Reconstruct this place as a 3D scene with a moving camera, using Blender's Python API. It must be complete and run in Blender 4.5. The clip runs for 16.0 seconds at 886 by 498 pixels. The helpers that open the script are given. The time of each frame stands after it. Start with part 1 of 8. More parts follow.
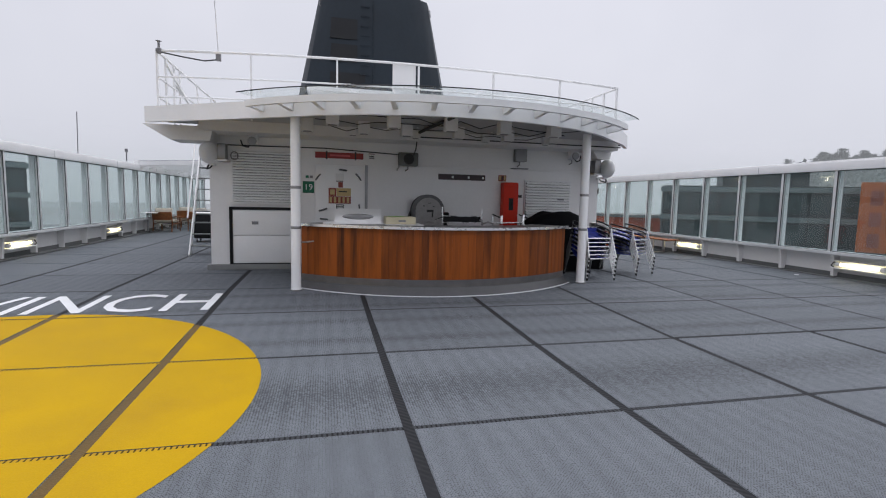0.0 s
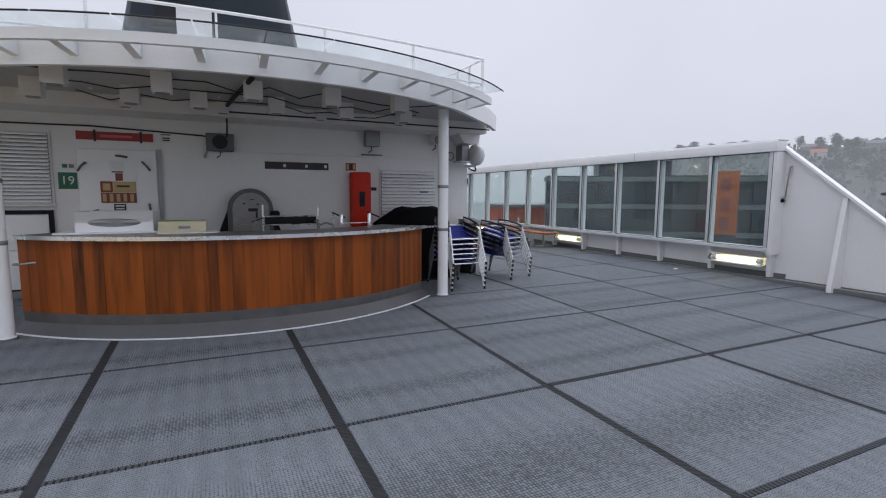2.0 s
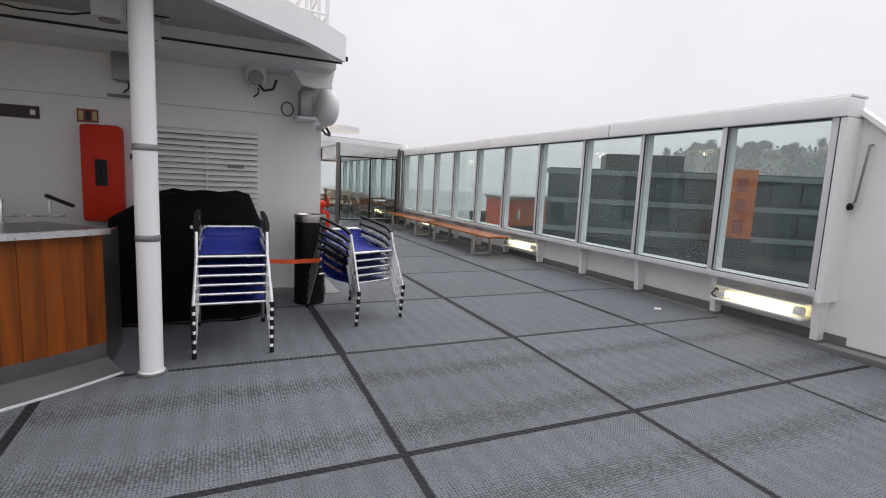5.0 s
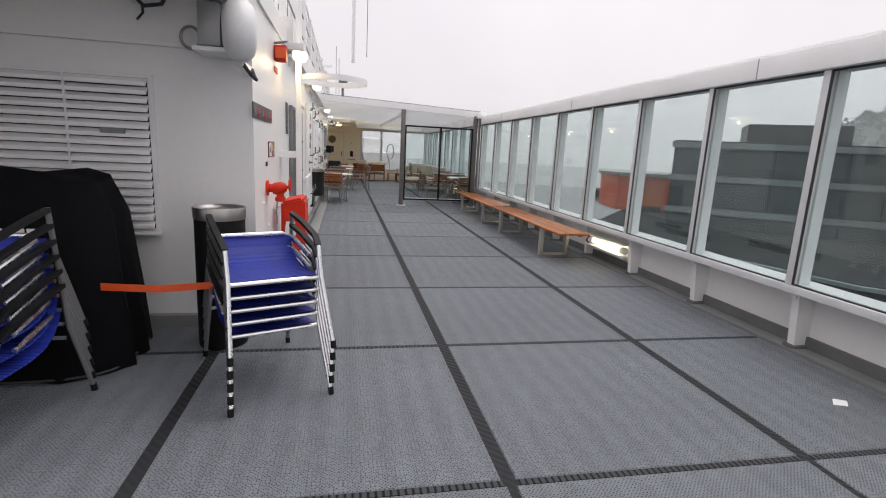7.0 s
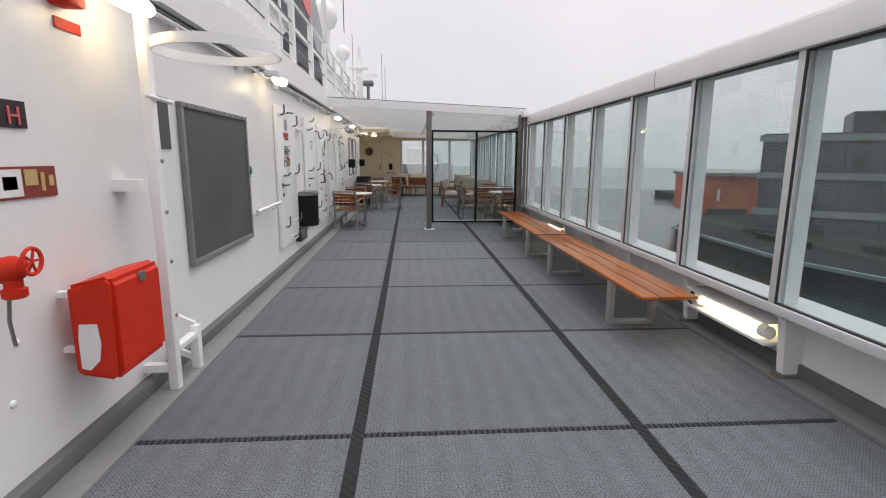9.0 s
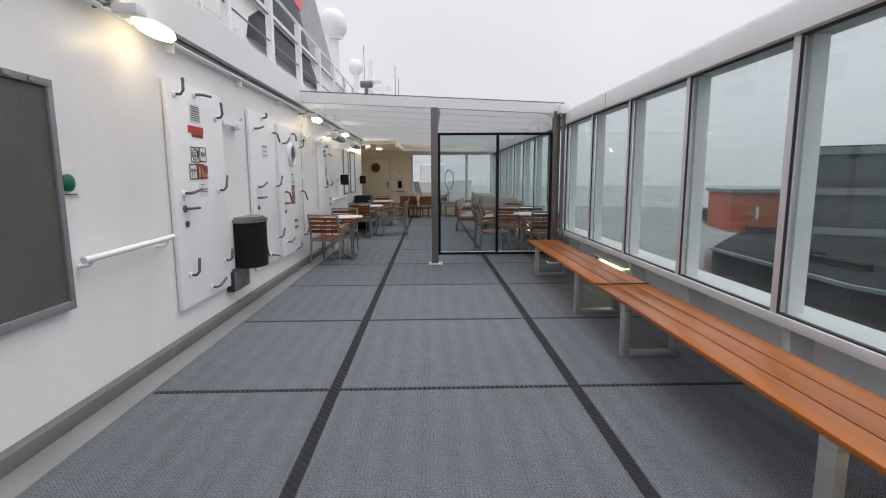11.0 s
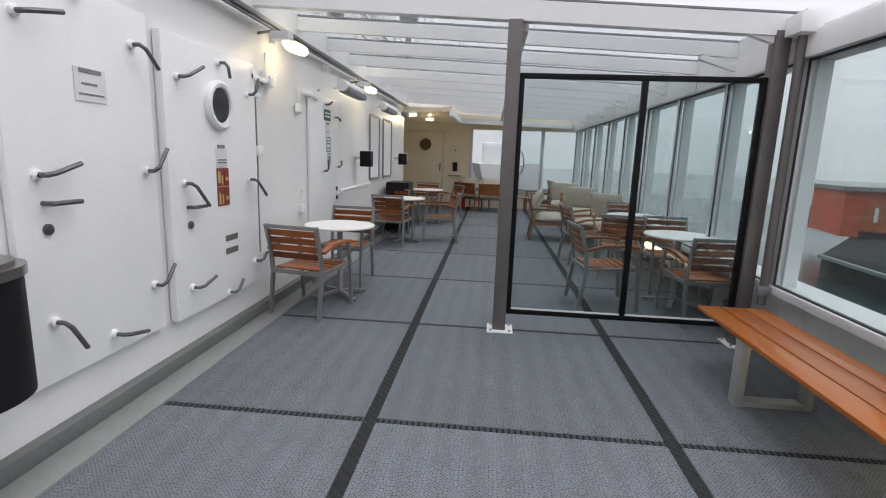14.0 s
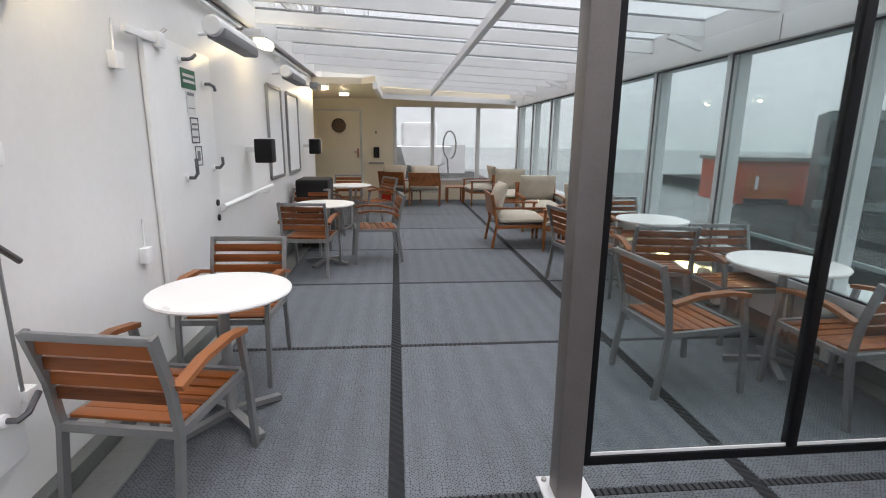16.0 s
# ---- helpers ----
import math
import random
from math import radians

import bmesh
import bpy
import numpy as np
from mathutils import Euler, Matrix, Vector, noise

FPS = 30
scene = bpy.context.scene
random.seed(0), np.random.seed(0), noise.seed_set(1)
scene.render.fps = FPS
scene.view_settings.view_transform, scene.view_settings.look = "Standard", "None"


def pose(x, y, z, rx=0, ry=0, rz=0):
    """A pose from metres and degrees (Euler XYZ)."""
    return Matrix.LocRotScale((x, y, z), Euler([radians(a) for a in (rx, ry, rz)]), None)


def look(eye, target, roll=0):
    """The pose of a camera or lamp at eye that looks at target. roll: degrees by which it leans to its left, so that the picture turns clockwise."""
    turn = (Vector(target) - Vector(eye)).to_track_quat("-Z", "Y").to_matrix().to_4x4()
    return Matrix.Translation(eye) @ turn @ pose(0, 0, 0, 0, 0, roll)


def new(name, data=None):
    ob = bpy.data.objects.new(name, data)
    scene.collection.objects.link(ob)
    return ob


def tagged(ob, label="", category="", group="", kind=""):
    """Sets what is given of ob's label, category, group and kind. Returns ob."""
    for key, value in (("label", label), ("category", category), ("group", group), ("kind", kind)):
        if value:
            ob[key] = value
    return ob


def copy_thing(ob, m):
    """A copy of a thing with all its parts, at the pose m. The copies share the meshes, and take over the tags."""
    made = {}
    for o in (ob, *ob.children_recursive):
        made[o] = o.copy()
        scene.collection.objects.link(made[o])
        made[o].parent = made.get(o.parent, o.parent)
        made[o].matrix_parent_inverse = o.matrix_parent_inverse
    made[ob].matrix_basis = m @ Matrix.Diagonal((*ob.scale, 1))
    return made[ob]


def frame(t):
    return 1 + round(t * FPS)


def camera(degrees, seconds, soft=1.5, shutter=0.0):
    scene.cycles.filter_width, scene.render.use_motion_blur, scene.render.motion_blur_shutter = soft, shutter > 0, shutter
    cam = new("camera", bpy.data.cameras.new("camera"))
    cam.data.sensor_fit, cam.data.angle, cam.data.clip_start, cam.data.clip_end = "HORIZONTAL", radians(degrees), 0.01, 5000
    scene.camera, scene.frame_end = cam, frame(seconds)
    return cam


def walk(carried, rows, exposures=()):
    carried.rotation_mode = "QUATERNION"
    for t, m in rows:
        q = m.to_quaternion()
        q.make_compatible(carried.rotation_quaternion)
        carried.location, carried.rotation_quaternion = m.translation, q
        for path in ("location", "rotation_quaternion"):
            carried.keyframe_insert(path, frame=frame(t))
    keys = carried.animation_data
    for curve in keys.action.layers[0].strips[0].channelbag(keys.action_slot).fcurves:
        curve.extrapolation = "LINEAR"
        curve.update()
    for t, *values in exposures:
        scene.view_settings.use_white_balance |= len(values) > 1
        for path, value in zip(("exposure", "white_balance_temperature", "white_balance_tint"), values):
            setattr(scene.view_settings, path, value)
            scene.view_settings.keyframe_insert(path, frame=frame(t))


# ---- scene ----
cam = camera(83.5, 16.0, soft=1.1)
PATH = [
    (0, (-0.212, 0.367, 1.542), (0.251, 2.303, 1.347), 1.3),
    (0.5, (-0.068, 0.737, 1.576), (0.54, 2.638, 1.439), 0.6),
    (1, (0.28, 1.164, 1.57), (0.947, 3.042, 1.399), 0.1),
    (1.5, (0.704, 1.616, 1.575), (1.439, 3.464, 1.369), -0.4),
    (2, (1.246, 2.007, 1.579), (2.096, 3.804, 1.36), 0.3),
    (2.5, (1.805, 2.419, 1.596), (2.785, 4.148, 1.366), 1.1),
    (3, (2.43, 2.825, 1.558), (3.468, 4.517, 1.314), 1.4),
    (3.5, (3.017, 3.252, 1.532), (4.056, 4.941, 1.268), 1.5),
    (4, (3.592, 3.635, 1.546), (4.576, 5.358, 1.297), 1.5),
    (4.2, (3.851, 3.82, 1.522), (4.802, 5.565, 1.291), 1.5),
    (6.3, (5.996, 5.716, 1.605), (6.505, 7.614, 1.232), 3.4),
    (6.5, (6.185, 5.916, 1.594), (6.636, 7.827, 1.213), 3.1),
    (7, (6.564, 6.554, 1.588), (6.956, 8.477, 1.203), 2.9),
    (7.5, (6.912, 7.176, 1.585), (7.228, 9.108, 1.174), 1.4),
    (8, (7.171, 7.857, 1.61), (7.418, 9.799, 1.205), 0.6),
    (8.5, (7.407, 8.551, 1.609), (7.586, 10.508, 1.24), 0.4),
    (9, (7.627, 9.186, 1.648), (7.763, 11.148, 1.287), 0.3),
    (9.2, (7.691, 9.437, 1.614), (7.829, 11.402, 1.264), 0.5),
    (11.3, (8.042, 12.24, 1.518), (8.066, 14.221, 1.24), -0.1),
    (11.5, (8.087, 12.484, 1.533), (8.081, 14.465, 1.258), 0.5),
    (12, (8.159, 13.162, 1.547), (8.103, 15.139, 1.252), 1.8),
    (12.5, (8.191, 13.837, 1.545), (8.07, 15.809, 1.231), 2.0),
    (13, (8.124, 14.518, 1.539), (7.959, 16.485, 1.219), 2.0),
    (13.5, (8.056, 15.203, 1.547), (7.875, 17.165, 1.204), 2.0),
    (14, (7.931, 15.853, 1.563), (7.755, 17.811, 1.196), 2.0),
    (14.5, (7.772, 16.501, 1.571), (7.652, 18.46, 1.191), 1.6),
    (15, (7.633, 17.127, 1.59), (7.602, 19.086, 1.189), 1.1),
    (15.5, (7.479, 17.678, 1.621), (7.566, 19.633, 1.21), 0.7),
    (16, (7.343, 18.165, 1.623), (7.528, 20.108, 1.188), 0.6),
]
walk(cam, [(t, look(eye, target, roll)) for t, eye, target, roll in PATH],
     exposures=[(0.0, -0.08, 6200, 10), (0.5, -0.16, 5980, 10), (1.0, -0.18, 5950, 10), (1.8, -0.12, 5950, 10), (2.6, 0.0, 6400, 10), (3.5, 0.05, 6500, 10), (4.2, 0.10, 6550, 10), (6.4, 0.22, 6700, 11), (7.5, 0.20, 6750, 12), (9.0, 0.10, 6650, 11), (11.5, 0.06, 6420, 10), (13.0, 0.08, 6300, 10), (14.5, 0.35, 6450, 10), (16.0, 0.50, 6500, 11)])

# ---- light: overcast harbour sky ----
world = bpy.data.worlds.new("overcast_sky")
scene.world = world
world.use_nodes = True
wn, wl = world.node_tree.nodes, world.node_tree.links
wbg = wn["Background"]
sky = wn.new("ShaderNodeTexSky")
sky.sky_type, sky.sun_disc = "NISHITA", False
sky.sun_elevation, sky.sun_rotation = radians(68), radians(61)
sky.air_density, sky.dust_density, sky.ozone_density = 1.0, 6.0, 1.0
grey = wn.new("ShaderNodeHueSaturation")
grey.inputs["Saturation"].default_value = 0.10
cloud_map = wn.new("ShaderNodeTexCoord")
cloud = wn.new("ShaderNodeTexNoise")
cloud.inputs["Scale"].default_value, cloud.inputs["Detail"].default_value = 2.2, 4
veil = wn.new("ShaderNodeMix")
veil.data_type = "RGBA"
veil.inputs["Factor"].default_value = 0.8
veil_ramp = wn.new("ShaderNodeValToRGB")
veil_ramp.color_ramp.elements[0].position, veil_ramp.color_ramp.elements[0].color = 0.3, (6.70, 6.55, 7.15, 1)
veil_ramp.color_ramp.elements[1].position, veil_ramp.color_ramp.elements[1].color = 0.75, (7.90, 7.65, 8.15, 1)
wl.new(cloud_map.outputs["Generated"], cloud.inputs["Vector"])
wl.new(cloud.outputs["Fac"], veil_ramp.inputs["Fac"])
wl.new(sky.outputs["Color"], grey.inputs["Color"])
wl.new(grey.outputs["Color"], veil.inputs["A"])
wl.new(veil_ramp.outputs["Color"], veil.inputs["B"])
# an overcast sky is brighter overhead than at the horizon
up_axis, lift, crown = wn.new("ShaderNodeSeparateXYZ"), wn.new("ShaderNodeMapRange"), wn.new("ShaderNodeVectorMath")
crown.operation = "SCALE"
lift.inputs["From Min"].default_value, lift.inputs["From Max"].default_value = 0.35, 1.0
lift.inputs["To Min"].default_value, lift.inputs["To Max"].default_value = 1.0, 1.9
wl.new(cloud_map.outputs["Generated"], up_axis.inputs["Vector"])
wl.new(up_axis.outputs["Z"], lift.inputs["Value"])
wl.new(veil.outputs["Result"], crown.inputs[0])
wl.new(lift.outputs["Result"], crown.inputs["Scale"])
wl.new(crown.outputs["Vector"], wbg.inputs["Color"])
wbg.inputs["Strength"].default_value = 0.125

sun = new("sun", bpy.data.lights.new("sun", "SUN"))
sun.data.energy, sun.data.angle, sun.data.color = 0.5, radians(60), (1.0, 0.98, 0.95)
sun.matrix_world = look((26, 24, 62), (4, 12, 0))


# ---- materials ----
def mat(name, color, rough=0.5, metal=0.0, vary=0.12, scale=6.0, fine=60.0, bump=0.0, dirt=None, dirt_amount=0.0, island=False, spec=0.5, coat=0.0):
    """A painted or natural surface: two scales of noise in colour and gloss, fine relief, and stains of a second colour."""
    m = bpy.data.materials.new(name)
    m.use_nodes = True
    n, l = m.node_tree.nodes, m.node_tree.links
    b = n["Principled BSDF"]
    co = n.new("ShaderNodeTexCoord")
    big, small = n.new("ShaderNodeTexNoise"), n.new("ShaderNodeTexNoise")
    big.inputs["Scale"].default_value, big.inputs["Detail"].default_value = scale, 5
    small.inputs["Scale"].default_value, small.inputs["Detail"].default_value = fine, 3
    for t in (big, small):
        l.new(co.outputs["Object"], t.inputs["Vector"])
    ramp = n.new("ShaderNodeMapRange")
    ramp.inputs["From Min"].default_value, ramp.inputs["From Max"].default_value = 0.25, 0.75
    ramp.inputs["To Min"].default_value, ramp.inputs["To Max"].default_value = 1 - vary, 1 + vary
    l.new(big.outputs["Fac"], ramp.inputs["Value"])
    fr = n.new("ShaderNodeMapRange")
    fr.inputs["From Min"].default_value, fr.inputs["From Max"].default_value = 0.25, 0.75
    fr.inputs["To Min"].default_value, fr.inputs["To Max"].default_value = 1 - vary * 0.6, 1 + vary * 0.6
    l.new(small.outputs["Fac"], fr.inputs["Value"])
    mul = n.new("ShaderNodeMath")
    mul.operation = "MULTIPLY"
    l.new(ramp.outputs["Result"], mul.inputs[0])
    l.new(fr.outputs["Result"], mul.inputs[1])
    last = mul.outputs["Value"]
    if island:
        ob = n.new("ShaderNodeObjectInfo")
        ir = n.new("ShaderNodeMapRange")
        ir.inputs["To Min"].default_value, ir.inputs["To Max"].default_value = 1 - island, 1 + island
        l.new(ob.outputs["Random"], ir.inputs["Value"])
        m2 = n.new("ShaderNodeMath")
        m2.operation = "MULTIPLY"
        l.new(last, m2.inputs[0])
        l.new(ir.outputs["Result"], m2.inputs[1])
        last = m2.outputs["Value"]
    sc = n.new("ShaderNodeVectorMath")
    sc.operation = "SCALE"
    sc.inputs[0].default_value = color
    l.new(last, sc.inputs["Scale"])
    out = sc.outputs["Vector"]
    if dirt:
        dn = n.new("ShaderNodeTexNoise")
        dn.inputs["Scale"].default_value, dn.inputs["Detail"].default_value, dn.inputs["Roughness"].default_value = scale * 0.6, 8, 0.65
        mp = n.new("ShaderNodeMapping")
        mp.inputs["Scale"].default_value = (1, 1, 0.35)
        l.new(co.outputs["Object"], mp.inputs["Vector"])
        l.new(mp.outputs["Vector"], dn.inputs["Vector"])
        dr = n.new("ShaderNodeMapRange")
        dr.inputs["From Min"].default_value, dr.inputs["From Max"].default_value = 0.55, 0.8
        dr.inputs["To Min"].default_value, dr.inputs["To Max"].default_value = 0, dirt_amount
        l.new(dn.outputs["Fac"], dr.inputs["Value"])
        mx = n.new("ShaderNodeMix")
        mx.data_type = "RGBA"
        mx.inputs["B"].default_value = (*dirt, 1)
        l.new(dr.outputs["Result"], mx.inputs["Factor"])
        l.new(out, mx.inputs["A"])
        out = mx.outputs["Result"]
    l.new(out, b.inputs["Base Color"])
    rr = n.new("ShaderNodeMapRange")
    rr.inputs["To Min"].default_value, rr.inputs["To Max"].default_value = max(0.02, rough - 0.1), min(1, rough + 0.1)
    l.new(big.outputs["Fac"], rr.inputs["Value"])
    l.new(rr.outputs["Result"], b.inputs["Roughness"])
    b.inputs["Metallic"].default_value = metal
    b.inputs["Specular IOR Level"].default_value = spec
    b.inputs["Coat Weight"].default_value = coat
    if bump:
        bp = n.new("ShaderNodeBump")
        bp.inputs["Strength"].default_value, bp.inputs["Distance"].default_value = bump, 0.01
        l.new(small.outputs["Fac"], bp.inputs["Height"])
        l.new(bp.outputs["Normal"], b.inputs["Normal"])
    return m


def wood(name, c0, c1, rough=0.4, along="z", grain=14.0, coat=0.2, spread=0.3, clear=0.25, relief=0.25):
    """Oiled timber: grain stretched along one axis, one tone per board."""
    m = bpy.data.materials.new(name)
    m.use_nodes = True
    n, l = m.node_tree.nodes, m.node_tree.links
    b = n["Principled BSDF"]
    co, ob = n.new("ShaderNodeTexCoord"), n.new("ShaderNodeObjectInfo")
    mp = n.new("ShaderNodeMapping")
    s = {"x": (0.08, 1, 1), "y": (1, 0.08, 1), "z": (1, 1, 0.08)}[along]
    mp.inputs["Scale"].default_value = s
    l.new(co.outputs["Object"], mp.inputs["Vector"])
    off = n.new("ShaderNodeVectorMath")
    off.operation = "SCALE"
    off.inputs[0].default_value = (31, 17, 23)
    l.new(ob.outputs["Random"], off.inputs["Scale"])
    l.new(off.outputs["Vector"], mp.inputs["Location"])
    g1, g2 = n.new("ShaderNodeTexNoise"), n.new("ShaderNodeTexNoise")
    g1.inputs["Scale"].default_value, g1.inputs["Detail"].default_value, g1.inputs["Distortion"].default_value = grain, 6, 0.6
    g2.inputs["Scale"].default_value, g2.inputs["Detail"].default_value = grain * 6, 3
    l.new(mp.outputs["Vector"], g1.inputs["Vector"])
    l.new(mp.outputs["Vector"], g2.inputs["Vector"])
    add = n.new("ShaderNodeMath")
    add.operation = "MULTIPLY_ADD"
    add.inputs[1].default_value = 0.35
    l.new(g2.outputs["Fac"], add.inputs[0])
    l.new(g1.outputs["Fac"], add.inputs[2])
    rnd = n.new("ShaderNodeMath")
    rnd.operation = "MULTIPLY_ADD"
    rnd.inputs[1].default_value = spread
    b.inputs["Specular IOR Level"].default_value = 0.25
    l.new(ob.outputs["Random"], rnd.inputs[0])
    l.new(add.outputs["Value"], rnd.inputs[2])
    cr = n.new("ShaderNodeValToRGB")
    cr.color_ramp.elements[0].position, cr.color_ramp.elements[0].color = 0.45, (*c0, 1)
    cr.color_ramp.elements[1].position, cr.color_ramp.elements[1].color = 1.0, (*c1, 1)
    l.new(rnd.outputs["Value"], cr.inputs["Fac"])
    l.new(cr.outputs["Color"], b.inputs["Base Color"])
    b.inputs["Roughness"].default_value = rough
    b.inputs["Coat Weight"].default_value, b.inputs["Coat Roughness"].default_value = coat, clear
    bp = n.new("ShaderNodeBump")
    bp.inputs["Strength"].default_value, bp.inputs["Distance"].default_value = relief, 0.004
    l.new(add.outputs["Value"], bp.inputs["Height"])
    l.new(bp.outputs["Normal"], b.inputs["Normal"])
    return m


def glass(name, tint, clear=0.85, rough=0.02, haze=(0.6, 0.63, 0.64), haze_amount=0.12):
    """A thin pane: sees through, mirrors by its gloss, and carries a film of salt and damp."""
    m = bpy.data.materials.new(name)
    m.use_nodes = True
    n, l = m.node_tree.nodes, m.node_tree.links
    n.remove(n["Principled BSDF"])
    tr, gl, df = n.new("ShaderNodeBsdfTransparent"), n.new("ShaderNodeBsdfGlossy"), n.new("ShaderNodeBsdfDiffuse")
    tr.inputs["Color"].default_value = (*tint, 1)
    gl.inputs["Roughness"].default_value = rough
    gl.inputs["Color"].default_value = (1, 1, 1, 1)
    df.inputs["Color"].default_value = (*haze, 1)
    lw, fr = n.new("ShaderNodeLayerWeight"), n.new("ShaderNodeMapRange")
    lw.inputs["Blend"].default_value = 0.12
    fr.inputs["To Min"].default_value, fr.inputs["To Max"].default_value = 0.02, 0.15
    l.new(lw.outputs["Facing"], fr.inputs["Value"])
    a, c = n.new("ShaderNodeMixShader"), n.new("ShaderNodeMixShader")
    co, no = n.new("ShaderNodeTexCoord"), n.new("ShaderNodeTexNoise")
    no.inputs["Scale"].default_value, no.inputs["Detail"].default_value = 1.6, 7
    l.new(co.outputs["Object"], no.inputs["Vector"])
    mr = n.new("ShaderNodeMapRange")
    mr.inputs["From Min"].default_value, mr.inputs["From Max"].default_value = 0.3, 0.8
    mr.inputs["To Min"].default_value, mr.inputs["To Max"].default_value = haze_amount * 0.5, haze_amount * 1.6
    l.new(no.outputs["Fac"], mr.inputs["Value"])
    l.new(mr.outputs["Result"], a.inputs["Fac"])
    l.new(tr.outputs["BSDF"], a.inputs[1])
    l.new(df.outputs["BSDF"], a.inputs[2])
    l.new(fr.outputs["Result"], c.inputs["Fac"])
    l.new(a.outputs["Shader"], c.inputs[1])
    l.new(gl.outputs["BSDF"], c.inputs[2])
    l.new(c.outputs["Shader"], n["Material Output"].inputs["Surface"])
    return m


def glow(name, color, strength):
    m = bpy.data.materials.new(name)
    m.use_nodes = True
    n, l = m.node_tree.nodes, m.node_tree.links
    b = n["Principled BSDF"]
    b.inputs["Base Color"].default_value = (0.8, 0.8, 0.78, 1)
    b.inputs["Emission Color"].default_value = (*color, 1)
    b.inputs["Emission Strength"].default_value = strength
    return m


M_WHITE = mat("white_paint", (0.775, 0.77, 0.76), 0.38, vary=0.03, scale=1.5, fine=25, bump=0.06, dirt=(0.55, 0.51, 0.43), dirt_amount=0.16)
# white paint greyed to carry the shade under the canopy, plus weather stains
M_SOFFIT = mat("shaded_weathered_soffit", (0.46, 0.455, 0.44), 0.5, vary=0.08, scale=1.5, fine=25, bump=0.06, dirt=(0.34, 0.31, 0.26), dirt_amount=0.4)
M_WHITE_CLEAN = mat("white_enamel", (0.84, 0.84, 0.835), 0.32, vary=0.03, scale=3, fine=40, bump=0.03)
M_FRAME = mat("pale_grey_frame_paint", (0.60, 0.61, 0.61), 0.4, vary=0.06, scale=4, fine=40, bump=0.05, dirt=(0.35, 0.34, 0.32), dirt_amount=0.25)
M_CREAM = mat("cream_paint", (0.78, 0.70, 0.55), 0.45, vary=0.04, scale=2, fine=30, bump=0.04)
M_LOUVRE = mat("louvre_paint", (0.74, 0.745, 0.745), 0.4, vary=0.05, scale=4, fine=40)
M_GREYPAINT = mat("grey_deck_paint", (0.13, 0.137, 0.133), 0.6, vary=0.12, scale=4, fine=50, bump=0.15, dirt=(0.16, 0.15, 0.13), dirt_amount=0.5)
M_GUTTER = mat("pale_gutter_paint", (0.20, 0.205, 0.20), 0.55, vary=0.12, scale=3, fine=40, bump=0.12, dirt=(0.20, 0.19, 0.17), dirt_amount=0.5)
M_STEEL = mat("brushed_steel", (0.36, 0.345, 0.33), 0.34, metal=1.0, vary=0.08, scale=5, fine=120, bump=0.03)
M_ALU = mat("aluminium_tube", (0.80, 0.80, 0.80), 0.28, metal=1.0, vary=0.05, scale=8, fine=90)
M_POST = mat("bronze_grey_post", (0.15, 0.135, 0.128), 0.42, metal=0.35, vary=0.1, scale=6, fine=90, bump=0.04)
M_TOPSTEEL = mat("scratched_bar_steel", (0.22, 0.21, 0.205), 0.34, metal=0.9, vary=0.14, scale=6, fine=120, bump=0.05)
M_GREYMETAL = mat("silver_powder_coat", (0.26, 0.26, 0.262), 0.36, metal=0.6, vary=0.06, scale=9, fine=120, bump=0.04)
M_BLACK = mat("black_plastic", (0.007, 0.007, 0.008), 0.55, vary=0.2, scale=9, fine=60, spec=0.25)
M_DOG = mat("dark_worn_steel", (0.13, 0.13, 0.135), 0.4, metal=0.6, vary=0.2, scale=20, fine=120)
M_BLACKFRAME = mat("black_frame_paint", (0.005, 0.005, 0.006), 0.5, vary=0.15, scale=6, fine=60, spec=0.2)
M_RUBBER = mat("dark_rubber", (0.025, 0.026, 0.028), 0.7, vary=0.2, scale=9, fine=80)
M_RED = mat("red_enamel", (0.56, 0.026, 0.008), 0.5, vary=0.08, scale=5, fine=50, bump=0.03, spec=0.25)
M_ORANGE = mat("orange_plastic", (0.75, 0.10, 0.02), 0.4, vary=0.1, scale=6, fine=50)
M_NAVY = mat("funnel_blue_paint", (0.013, 0.021, 0.030), 0.5, vary=0.15, scale=0.6, fine=8, dirt=(0.03, 0.037, 0.044), dirt_amount=0.5, spec=0.3)
# near-black that paints the dark depth of openings and gaps
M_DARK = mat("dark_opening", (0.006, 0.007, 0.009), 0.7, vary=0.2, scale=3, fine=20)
M_BLUE = mat("blue_mesh_fabric", (0.008, 0.022, 0.26), 0.6, vary=0.2, scale=8, fine=150, bump=0.3)
bn, bl = M_BLUE.node_tree.nodes, M_BLUE.node_tree.links
rib, rib_co, rib_bump = bn.new("ShaderNodeTexWave"), bn.new("ShaderNodeTexCoord"), bn.new("ShaderNodeBump")
rib.bands_direction, rib.inputs["Scale"].default_value = "Y", 9
rib_bump.inputs["Distance"].default_value = 0.004
bl.new(rib_co.outputs["Object"], rib.inputs["Vector"])
bl.new(rib.outputs["Fac"], rib_bump.inputs["Height"])
bl.new(rib_bump.outputs["Normal"], bn["Principled BSDF"].inputs["Normal"])
M_CLOTH = mat("black_cover_cloth", (0.004, 0.004, 0.005), 0.85, vary=0.25, scale=5, fine=70, bump=0.3, spec=0.1)
M_CUSHION = mat("beige_cushion_fabric", (0.50, 0.45, 0.37), 0.85, vary=0.12, scale=6, fine=160, bump=0.25)
M_TABLETOP = mat("white_laminate", (0.82, 0.80, 0.78), 0.3, vary=0.02, scale=4, fine=50)
